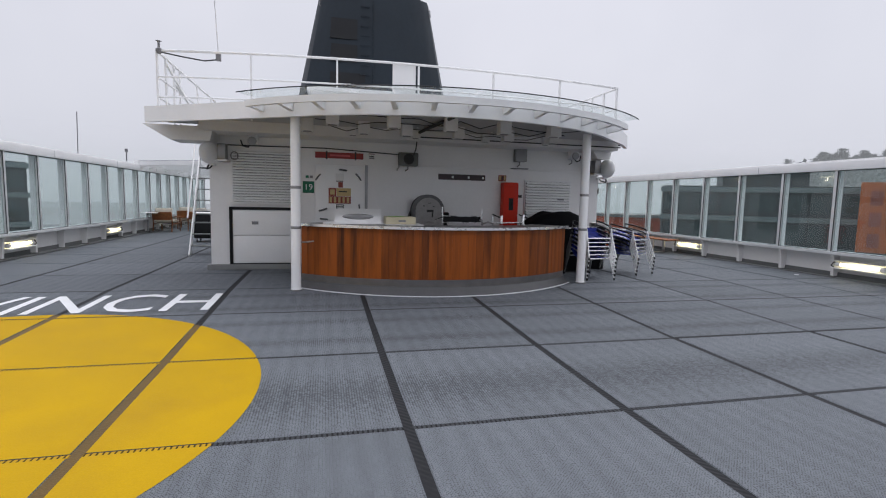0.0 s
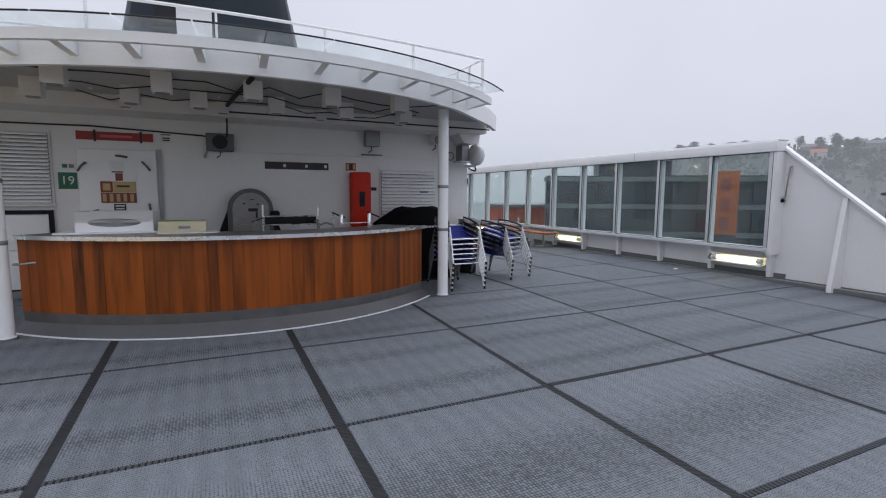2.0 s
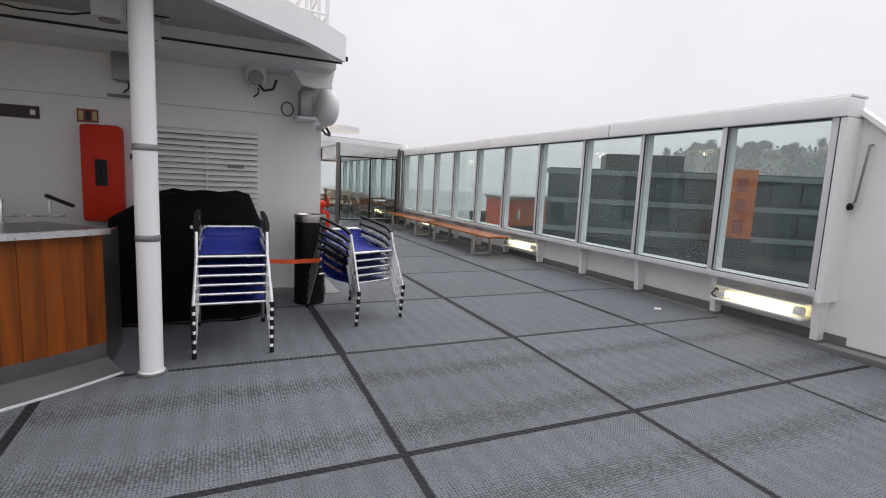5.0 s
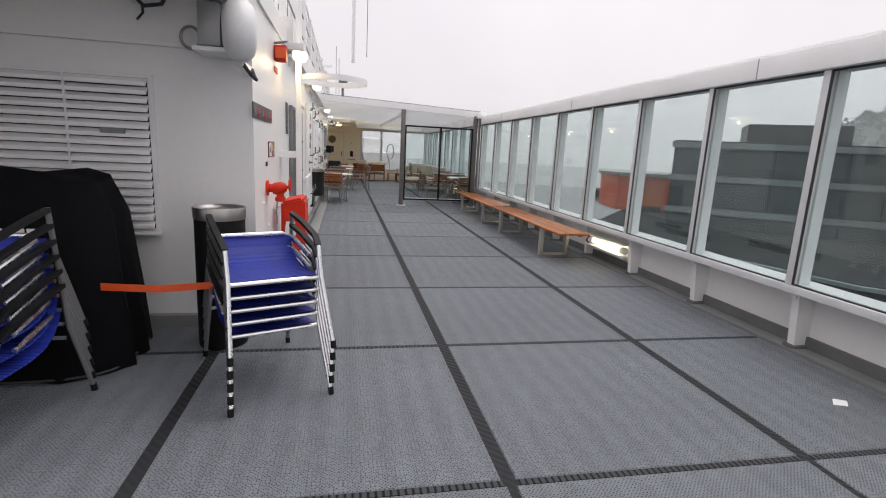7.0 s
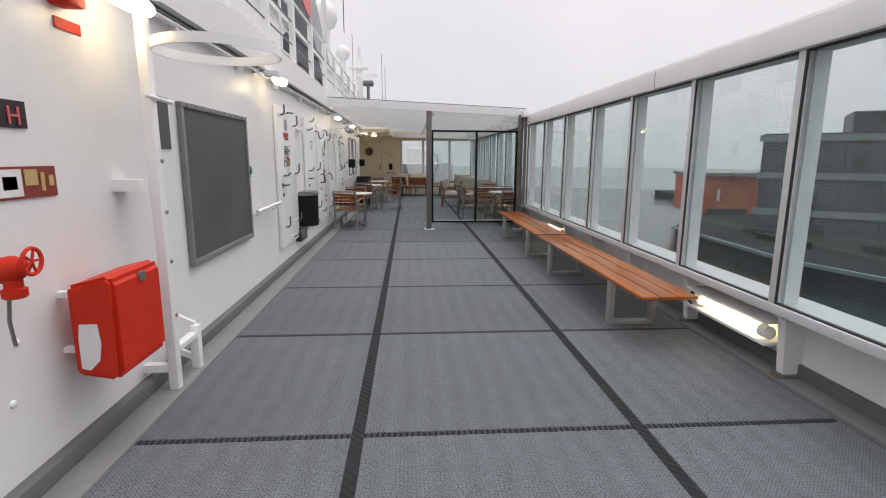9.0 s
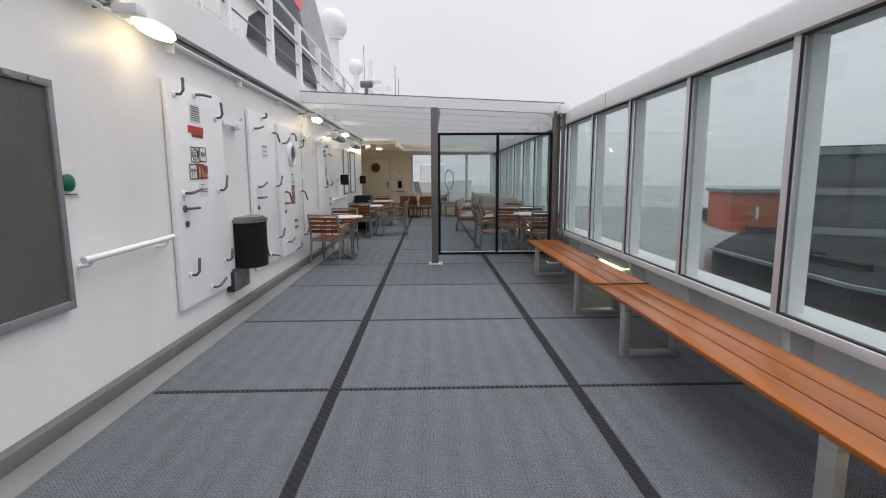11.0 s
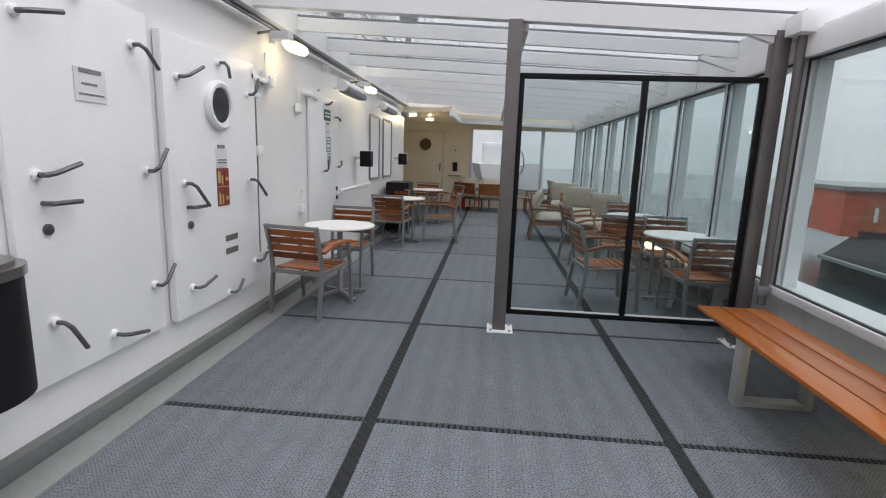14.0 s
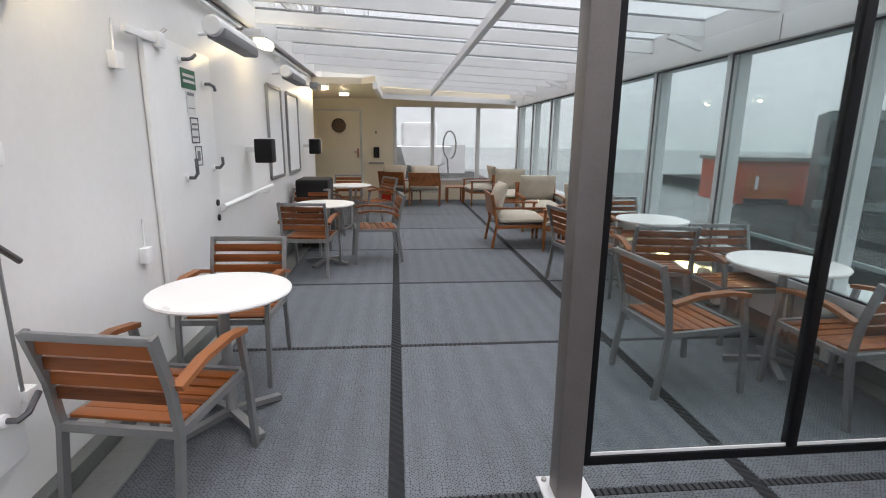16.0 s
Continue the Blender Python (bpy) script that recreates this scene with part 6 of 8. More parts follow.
for nm, y, z in (("junction_box", 21.05, 1.96), ("junction_box", 21.12, 0.90), ("junction_box", 20.3, 2.16)):
    o = thing(nm, (WX, y, z), "small white cable junction box on the wall", "junction box", "wall junction boxes")
    part("case", nbox(WX + 0.001, WX + 0.05, y - 0.04, y + 0.04, z, z + 0.09, r=0.008), M_WHITE_CLEAN, o)
    part("cable", ntube([(WX + 0.02, y, z + 0.09), (WX + 0.015, y + 0.02, z + 0.25)], 0.007, 6), M_LOUVRE, o)


def wall_cable():
    o = thing("wall_cable", (WX, 20.04, 0.62), "thin grey cable down the wall beside a steel door", "cable")
    x = WX + 0.05
    part("run", ntube([(x, 20.03, 2.02), (x, 20.035, 1.60), (x, 20.04, 1.42), (x, 20.03, 1.13), (x, 20.03, 0.66)], 0.007, 6), M_GREYMETAL, o)
    part("junction", nbox(WX + 0.001, WX + 0.075, 20.022, 20.12, 1.51, 1.60, r=0.012), M_WHITE_CLEAN, o, "white enamel junction box")
    part("upper_lug", nbox(WX + 0.001, WX + 0.07, 20.022, 20.10, 2.0, 2.04, r=0.008), M_WHITE_CLEAN, o)
    part("lower_lug", nbox(WX + 0.001, WX + 0.07, 20.022, 20.09, 0.62, 0.67, r=0.008), M_WHITE_CLEAN, o)


wall_cable()


def door_hook(y, z):
    o = thing("door_stay", (WX, y, z), "white hinged door stay bracket on the wall", "door stay", "door stays")
    part("arm", nbox(WX + 0.03, WX + 0.06, y, y + 0.36, z, z + 0.04, r=0.004), M_WHITE_CLEAN, o)
    part("lug", nbox(WX + 0.001, WX + 0.08, y + 0.34, y + 0.42, z - 0.02, z + 0.07, r=0.008), M_WHITE_CLEAN, o)
    part("pin", ntube([(WX + 0.05, y + 0.38, z + 0.05), (WX + 0.07, y + 0.46, z + 0.1)], 0.01, 6), M_STEEL, o)


door_hook(17.02, 2.06)
door_hook(19.95, 2.14)
door_hook(21.12, 2.16)


def wall_bin():
    root = thing("wall_bin", (6.08, 17.46, 0.55), "black wall mounted waste bin with a grey steel rim", "waste bin")
    def half(r, z0, z1, x0=WX + 0.002):
        o = [(x0, 17.46 - r)] + [(x0 + 0.08 + r * math.sin(radians(a)) * 0.8, 17.46 - r * math.cos(radians(a))) for a in range(0, 181, 12)] + [(x0, 17.46 + r)]
        return prism(bmesh.new(), o, z0, z1)
    part("body", half(0.235, 0.55, 1.043), M_BLACK, root)
    part("rim", half(0.25, 1.045, 1.085), M_STEEL, root, "grey steel rim")
    part("lid", half(0.21, 1.086, 1.105), M_STEEL, root)


wall_bin()


def vent_box(y0=16.96, y1=17.38, z0=0.35, z1=0.56):
    root = thing("vent_grille", (WX, (y0 + y1) / 2, z0), "small dark ribbed air vent low on the wall", "vent")
    part("case", nbox(WX + 0.001, WX + 0.08, y0, y1, z0, z1, r=0.006), M_RUBBER, root)
    for k in range(12):
        y = y0 + 0.015 + (y1 - y0 - 0.03) * k / 12
        part("fin", nbox(WX + 0.081, WX + 0.10, y, y + 0.016, z0 + 0.008, z1 - 0.008), M_GREYMETAL, root)


vent_box()


def handrail(y0, y1, z):
    root = thing("handrail", (WX, (y0 + y1) / 2, z), "white steel handrail on the wall", "handrail", "wall handrails")
    part("bar", ntube([(WX + 0.09, y0, z), (WX + 0.09, y1, z + 0.02)], 0.021, 10), M_WHITE_CLEAN, root)
    for y in (y0 + 0.08, y1 - 0.08):
        part("bracket", ntube([(WX, y, z - 0.05), (WX + 0.07, y, z - 0.04), (WX + 0.09, y, z)], 0.013, 8), M_WHITE_CLEAN, root)


handrail(14.78, 15.80, 1.05)
handrail(22.28, 23.9, 1.07)


def wall_panel(y0, y1, z0=1.14, z1=2.20):
    root = thing("notice_board", (WX, (y0 + y1) / 2, z0), "white framed blank panel on the wall", "panel", "wall panels")
    part("board", nbox(WX + 0.001, WX + 0.012, y0, y1, z0, z1), M_WHITE_CLEAN, root)
    for a in ((y0 - 0.025, y0 + 0.012, z0, z1), (y1 - 0.012, y1 + 0.025, z0, z1), (y0 + 0.013, y1 - 0.013, z1 - 0.02, z1 + 0.02), (y0 + 0.013, y1 - 0.013, z0 - 0.02, z0 + 0.02)):
        part("frame", nbox(WX + 0.001, WX + 0.03, *a, r=0.004), M_GREYMETAL, root)


wall_panel(24.22, 24.90)
wall_panel(25.26, 26.0)


def wall_speaker(y, z):
    root = thing("wall_loudspeaker", (WX + 0.2, y, z), "small black loudspeaker on a white wall arm", "loudspeaker", "wall loudspeakers")
    part("case", nbox(WX + 0.10, WX + 0.27, y - 0.09, y + 0.08, z, z + 0.23, r=0.015), M_BLACK, root)
    part("back", nbox(WX + 0.10, WX + 0.27, y + 0.081, y + 0.11, z + 0.01, z + 0.24, r=0.012), M_WHITE_CLEAN, root, "white rear shell")
    part("arm", nbox(WX + 0.001, WX + 0.12, y - 0.01, y + 0.06, z + 0.10, z + 0.15), M_WHITE_CLEAN, root)


wall_speaker(23.32, 1.37)
wall_speaker(26.45, 1.36)


def heater_tube(y, z, grey=M_BLACK):
    root = thing("infrared_heater", (WX + 0.25, y, z), "grey infrared patio heater with a dark grille on the wall", "heater", "wall heaters")
    bm = nlathe([(0.0, -0.46), (0.06, -0.46), (0.07, -0.44), (0.07, 0.44), (0.06, 0.46), (0.0, 0.46)], (WX + 0.25, y, z), 16, "y")
    part("shell", bm, M_LOUVRE, root)
    bm = nbox(WX + 0.20, WX + 0.33, y - 0.42, y + 0.42, z - 0.08, z - 0.005, r=0.02)
    part("grille", bm, M_INK, root, "dark grille")
    part("arm", ntube([(WX, y, z + 0.02), (WX + 0.2, y, z + 0.04)], 0.014, 8), M_LOUVRE, root)


heater_tube(22.32, 2.35)
heater_tube(24.6, 2.34)


def flood(y, z, on=True, x=WX):
    root = thing("wall_lamp", (x + 0.2, y, z), "white bulkhead lamp with a warm lit diffuser on the wall", "lamp", "wall lamps")
    part("arm", ntube([(x, y, z + 0.05), (x + 0.12, y, z + 0.07), (x + 0.2, y + 0.08, z + 0.05)], 0.012, 8), M_INK, root)
    part("gear_box", nbox(x + 0.12, x + 0.28, y - 0.02, y + 0.10, z + 0.005, z + 0.07, r=0.01), M_LOUVRE, root)
    bm = nlathe([(0.0, 0.02), (0.07, 0.02), (0.075, -0.01), (0.06, -0.04), (0.0, -0.05)], (0, 0, 0), 20)
    bmesh.ops.scale(bm, vec=(1.0, 3.4, 1.0), verts=bm.verts)
    bmesh.ops.translate(bm, verts=bm.verts, vec=(x + 0.22, y + 0.30, z))
    part("diffuser", bm, M_LAMP, root, "glowing diffuser")
    l = new("lamp_light", bpy.data.lights.new("lamp_light", "POINT"))
    l.data.energy, l.data.color, l.data.shadow_soft_size = 2.0, (1.0, 0.78, 0.42), 0.03
    l.location = (x + 0.24, y + 0.30, z - 0.09)


flood(11.95, 2.50)
flood(15.24, 2.55)
flood(20.22, 2.50)
flood(23.1, 2.50)


def alarm_light():
    root = thing("alarm_sounder", (WX + 0.1, 11.95, 2.32), "red alarm sounder box on the wall", "alarm")
    part("case", nbox(WX + 0.002, WX + 0.12, 11.90, 12.03, 2.38, 2.53, r=0.02), M_RED, root)
    part("face", nbox(WX + 0.02, WX + 0.12, 11.88, 11.899, 2.405, 2.505), M_ORANGE, root)
    part("cable", ntube([(WX + 0.05, 11.92, 2.51), (WX + 0.1, 12.0, 2.54), (WX + 0.02, 12.1, 2.55)], 0.01, 6), M_RUBBER, root)
    wsign("wall_sign", 11.94, 12.14, 2.28, 2.335, M_RED, "small red sign strip on the wall")


alarm_light()


def top_pipes():
    root = thing("wall_pipe", (WX + 0.05, 18.0, 2.6), "white pipe run along the top of the wall", "pipe")
    part("pipe", ntube([(WX + 0.05, 12.9, 2.60), (WX + 0.05, 26.8, 2.60)], 0.018, 8), M_LOUVRE, root)
    part("cable", ntube([(WX + 0.02, 12.9, 2.64), (WX + 0.02, 26.8, 2.64)], 0.008, 6), M_INK, root)
    for k in range(10):
        part("clip", nbox(WX + 0.001, WX + 0.06, 13.2 + 1.45 * k, 13.23 + 1.45 * k, 2.52, 2.62), M_WHITE_CLEAN, root)


top_pipes()

# ---- bench along the wind screen ----
M_LEGSTEEL = mat("pale_leg_steel", (0.40, 0.39, 0.375), 0.38, metal=0.5, vary=0.1, scale=8, fine=90, bump=0.04, dirt=(0.2, 0.18, 0.15), dirt_amount=0.4)


def bench():
    x0, x1, y0, y1, z = 9.50, 9.985, 12.95, 19.56, 0.545
    root = thing("bench", (9.75, 16.2, D), "long varnished slatted teak bench on steel legs", "bench")
    n, w = 3, (x1 - x0) / 3
    for a, b in ((y0, 16.27), (16.29, y1)):
        for k in range(n):
            part("plank", nbox(x0 + k * w + 0.004, x0 + (k + 1) * w - 0.004, a, b, z - 0.028, z, r=0.006), M_WOOD_BENCH, root)
    part("joint_strap", nbox(x0 - 0.002, x1 + 0.002, 16.262, 16.298, z + 0.0005, z + 0.006), M_BLACK, root, "black joint strip")
    for y in (13.60, 15.64, 16.92, 18.9):
        leg = part("leg_frame", nbox(x0 + 0.0, x1 - 0.03, y - 0.045, y + 0.045, z - 0.06, z - 0.03), M_LEGSTEEL, root, "pale grey steel leg frame")
        for x in (x0, x1 - 0.08):
            part("leg", nbox(x, x + 0.05, y - 0.045, y + 0.045, D, z - 0.061, r=0.004), M_LEGSTEEL, leg)
        part("foot_bar", nbox(x0 + 0.052, x1 - 0.082, y - 0.045, y + 0.045, D + 0.006, D + 0.04, r=0.003), M_LEGSTEEL, leg)
    for x in (x0 + 0.12, x1 - 0.12):
        part("bearer", nbox(x - 0.02, x + 0.02, y0 + 0.05, y1 - 0.05, z - 0.05, z - 0.0285), M_GREYPAINT, root)


bench()


def tube_lamp(x, s, y0):
    root = thing("fluorescent_lamp", (x - s * 0.08, y0 + 0.6, 0.2), "lit fluorescent deck lamp in a white tray under the glass", "lamp", "deck edge lamps")
    x = x + s * 0.13
    xa, xb = x - s * 0.12, x + s * 0.08
    part("tray", nbox(min(xa, xb), max(xa, xb), y0 + 0.10, y0 + 1.16, 0.30, 0.325, r=0.004), M_WHITE_CLEAN, root)
    part("top_shield", nbox(min(xa, xb), max(xa, xb), y0 + 0.10, y0 + 1.16, 0.465, 0.48, r=0.004), M_WHITE_CLEAN, root)
    part("diffuser", ntube([(x - s * 0.06, y0 + 0.22, 0.39), (x - s * 0.06, y0 + 0.98, 0.39)], 0.036, 14), M_TUBE, root, "glowing tube diffuser")
    for y in (y0 + 0.16, y0 + 1.02):
        part("cap", nlathe([(0.03, -0.05), (0.05, -0.04), (0.05, 0.04), (0.03, 0.05)], (x - s * 0.06, y, 0.39), 14, "y"), M_LOUVRE, root)
    part("cable", ntube([(x - s * 0.06, y0 + 1.06, 0.39), (x - s * 0.09, y0 + 1.10, 0.44), (x - s * 0.10, y0 + 1.15, 0.36), (x - s * 0.08, y0 + 1.08, 0.31)], 0.012, 6), M_RUBBER, root)


M_TUBE = glow("tube_diffuser", (1.0, 0.84, 0.42), 4.5)
for k in (0, 4, 8, 12, 16):
    for x, s in ((RAIL_X, 1), (RAIL_XP, -1)):
        tube_lamp(x, s, RAIL_YS[k])


def deck_litter():
    o = thing("paper_scrap", (9.74, 8.98, D), "small white paper scrap on the deck", "litter")
    part("scrap", prism(bmesh.new(), [(9.68, 8.96), (9.76, 8.93), (9.82, 8.99), (9.75, 9.03)], D + 0.008, D + 0.012), M_PAPER, o)


deck_litter()

# ---- glass roofed shelter ----
def shelter(x_wall, x_rail, name):
    s = 1 if x_rail > x_wall else -1
    root = thing(name, ((x_wall + x_rail) / 2, 25, 2.7), "white framed glass roof between the house wall and the wind screen", "glass roof")
    xa, xb = x_wall, x_rail
    zw, zr = 2.86, 2.66
    def z_at(x):
        return zw + (zr - zw) * (x - xa) / (xb - xa)
    def beam(nm, y, w, h):
        bm = bmesh.new()
        flatbar(bm, [(xa, y, zw - h / 2), (xb, y, zr - h / 2)], w, h)
        part(nm, bm, M_WHITE_CLEAN, root)
    beam("front_beam", 20.0, 0.09, 0.15)
    ys_ = [20.0 + 0.92 * k for k in range(1, 11)]
    for y in ys_:
        beam("rafter", y, 0.05, 0.12)
    xm = 8.14 if s > 0 else xa + (xb - xa) * 0.5
    bm = bmesh.new()
    flatbar(bm, [(xm, 20.05, z_at(xm) - 0.165), (xm, END_Y, z_at(xm) - 0.165)], 0.06, 0.08)
    part("purlin", bm, M_WHITE_CLEAN, root)
    bm = bmesh.new()
    flatbar(bm, [(xb - s * 0.10, 19.9, zr - 0.06), (xb - s * 0.10, END_Y, zr - 0.06)], 0.14, 0.20)
    part("eaves_beam", bm, M_WHITE_CLEAN, root)
    for ya, yb in zip([20.0] + ys_, ys_ + [END_Y]):
        for x0, x1 in ((xa, xm), (xm, xb)):
            bm = bmesh.new()
            a = [(x0, ya + 0.01), (x1, ya + 0.01), (x1, yb - 0.01), (x0, yb - 0.01)]
            lo = [bm.verts.new((x, y, z_at(x) + 0.006)) for x, y in a]
            hi = [bm.verts.new((x, y, z_at(x) + 0.016)) for x, y in a]
            bm.faces.new(lo[::-1])
            bm.faces.new(hi)
            for i in range(4):
                bm.faces.new((lo[i], lo[(i + 1) % 4], hi[(i + 1) % 4], hi[i]))
            ob = part("roof_pane", bm, M_ROOFGLASS, root)
            ob.visible_shadow = False
    for y in [20.0] + ys_:
        bm = bmesh.new()
        flatbar(bm, [(xa, y, zw + 0.022), (xb, y, zr + 0.022)], 0.04, 0.012)
        part("glazing_bar", bm, M_INK, root, "dark glazing strip")
    for y in [20.0] + ys_[::2]:
        part("stay", nbar([(xb - s * 0.5, y, z_at(xb - s * .5) - 0.13), (xb - s * 0.14, y, zr - 0.22)], 0.05, 0.05), M_WHITE_CLEAN, root)
    return root


shelter(HOUSE_X1, RAIL_X + 0.1, "glass_roof")
shelter(HOUSE_X0, RAIL_XP - 0.1, "glass_roof")


def glass_partition():
    root = thing("glass_partition", (9.1, 20.0, D), "black framed glass partition between steel posts", "glass partition")
    y = 20.0
    for x, ztop in ((8.065, 2.62), (10.03, 2.56)):
        p = part("post", nbox(x - 0.055, x + 0.055, y - 0.055, y + 0.055, D + 0.012, ztop, r=0.008), M_POST, root, "brown grey steel square post")
        part("base_plate", nbox(x - 0.10, x + 0.12, y - 0.11, y + 0.11, D, D + 0.016, r=0.004), M_LOUVRE, p, "pale painted base plate")
        for dx in (-0.07, 0.09):
            for dy in (-0.08, 0.08):
                part("bolt", nlathe([(0.012, 0), (0.012, 0.012), (0.006, 0.016)], (x + dx, y + dy, D + 0.016), 8), M_STEEL, p)
    x0, x1, z0, z1 = 8.12, 9.975, 0.255, 2.23
    for a in ((x0, x1, z1 - 0.04, z1), (x0, x1, z0, z0 + 0.04), (x0, x0 + 0.04, z0 + 0.041, z1 - 0.041), (x1 - 0.04, x1, z0 + 0.041, z1 - 0.041), (9.065, 9.11, z0 + 0.041, z1 - 0.041)):
        part("frame", nbox(a[0], a[1], y - 0.022, y + 0.022, a[2], a[3], r=0.003), M_BLACKFRAME, root, "black frame bar")
    for a, b in ((x0 + 0.041, 9.064), (9.111, x1 - 0.041)):
        ob = part("pane", nbox(a, b, y - 0.004, y + 0.004, z0 + 0.04, z1 - 0.04), M_CLEARPANE, root)
        ob.visible_shadow = False
        part("bead", nbox(a, b, y - 0.012, y - 0.006, z0 + 0.041, z0 + 0.055), M_PAPER, root, "pale sealing bead")
    d = thing("drain_pipe", (10.11, 19.86, 0.5), "grey steel drain pipe beside the partition", "pipe")
    part("pipe", ntube([(10.11, 19.86, 2.62), (10.11, 19.86, 0.62), (10.11, 19.86, 0.50)], 0.032, 12), M_POST, d)
    part("collar", nlathe([(0.04, 0.58), (0.045, 0.59), (0.045, 0.64), (0.04, 0.65)], (10.11, 19.86, 0), 14), M_INK, d)
    part("head_box", nbox(10.02, 10.24, 19.74, 19.94, 2.50, 2.64, r=0.01), M_WHITE_CLEAN, d)


glass_partition()


def shelter_soffit():
    root = thing("ceiling_shelter", (6.6, 28.8, 2.6), "white and cream soffit by the end door", "ceiling", kind="structure")
    bm = bmesh.new()
    prism(bm, [(4.4, 27.51), (6.75, 27.51), (7.0, 27.2), (7.0, 29.2), (10.4, END_Y - 0.002), (4.4, END_Y - 0.002)], 2.55, 2.66)
    part("soffit", bm, M_CREAM, root, smooth=False)
    bm = nbar([(7.0, 27.1, 2.50), (7.05, 29.3, 2.50), (10.3, 30.6, 2.50)], 0.08, 0.12)
    part("edge_beam", bm, M_WHITE_CLEAN, root)
    for x, y in ((6.05, 27.6), (6.3, 28.9)):
        o = thing("ceiling_lamp", (x, y, 2.45), "warm lit bulkhead lamp under the soffit", "lamp", "soffit lamps")
        part("base", nbox(x - 0.11, x + 0.11, y - 0.06, y + 0.06, 2.51, 2.55, r=0.01), M_LOUVRE, o)
        part("diffuser", nbox(x - 0.10, x + 0.10, y - 0.05, y + 0.05, 2.455, 2.509, r=0.02), M_LAMP, o, "glowing diffuser")
        l = new("lamp_light", bpy.data.lights.new("lamp_light", "POINT"))
        l.data.energy, l.data.color, l.data.shadow_soft_size = 5.0, (1.0, 0.78, 0.45), 0.03
        l.location = (x, y, 2.40)


shelter_soffit()


def end_fittings():
    y = END_Y
    o = thing("fire_sounder", (6.87, y, 1.25), "black wall unit on the cream wall", "wall unit")
    part("case", nbox(6.80, 6.94, y - 0.06, y - 0.002, 1.14, 1.40, r=0.02), M_BLACK, o)
    o = thing("wall_shelf", (6.85, y, 1.02), "small dark wall shelf", "shelf")
    part("board", nbox(6.68, 7.05, y - 0.10, y - 0.002, 1.0, 1.03), M_INK, o)
    o = thing("red_crate", (7.1, y - 0.35, D), "red plastic box on the deck by the wall", "box")
    part("body", nbox(6.92, 7.22, y - 0.55, y - 0.15, D + 0.006, 0.42, r=0.02), M_RED, o)
    o = thing("wall_button", (6.86, y, 1.75), "small dark wall button", "button")
    part("plate", nbox(6.84, 6.88, y - 0.02, y - 0.002, 1.72, 1.78), M_INK, o)
    o = thing("speaker_trolley", (6.2, 25.35, D), "black equipment case standing by the wall", "equipment case")
    part("case", nbox(5.98, 6.42, 25.05, 25.65, D + 0.07, 1.06, r=0.04), M_BLACK, o)
    for x in (6.04, 6.36):
        for yy in (25.12, 25.58):
            part("caster", nlathe([(0.03, -0.015), (0.03, 0.015)], (x, yy, D + 0.038), 12, "x"), M_RUBBER, o)
    o = thing("security_camera", (6.1, 26.6, 2.35), "grey camera on a wall arm", "camera unit")
    part("arm", ntube([(5.95, 26.2, 2.38), (6.12, 26.2, 2.38)], 0.012, 8), M_LOUVRE, o)
    part("body", nbox(6.08, 6.2, 26.0, 26.4, 2.32, 2.42, r=0.02), M_GREYMETAL, o)


end_fittings()


# ---- cafe furniture ----
def cafe_table(x, y):
    root = thing("cafe_table", (0, 0, 0), "round white topped cafe table on a steel pedestal", "table", "cafe tables")
    part("tabletop", nlathe([(0.0, 0.722), (0.325, 0.722), (0.345, 0.727), (0.35, 0.736), (0.345, 0.745), (0.0, 0.746)], (0, 0, 0), 48), M_TABLETOP, root, local=True)
    part("column", nlathe([(0.045, 0.04), (0.03, 0.06), (0.028, 0.70), (0.10, 0.72)], (0, 0, 0), 16), M_GREYMETAL, root, local=True)
    for k in range(4):
        a = radians(45 + 90 * k)
        part("foot", nbar([(0.02 * math.cos(a), 0.02 * math.sin(a), 0.06), (0.29 * math.cos(a), 0.29 * math.sin(a), 0.022)], 0.045, 0.03), M_GREYMETAL, root, local=True)
    root.matrix_basis = pose(x, y, D + 0.006)
    return root


t0 = cafe_table(6.44, 20.71)
for x, y in ((6.49, 24.2), (6.58, 26.6), (9.90, 21.12), (9.92, 22.92)):
    copy_thing(t0, pose(x, y, D + 0.006, 0, 0, 20))
for x, y in ((-2.9, 21.0), (-2.9, 23.5)):
    copy_thing(t0, pose(x, y, D + 0.006))


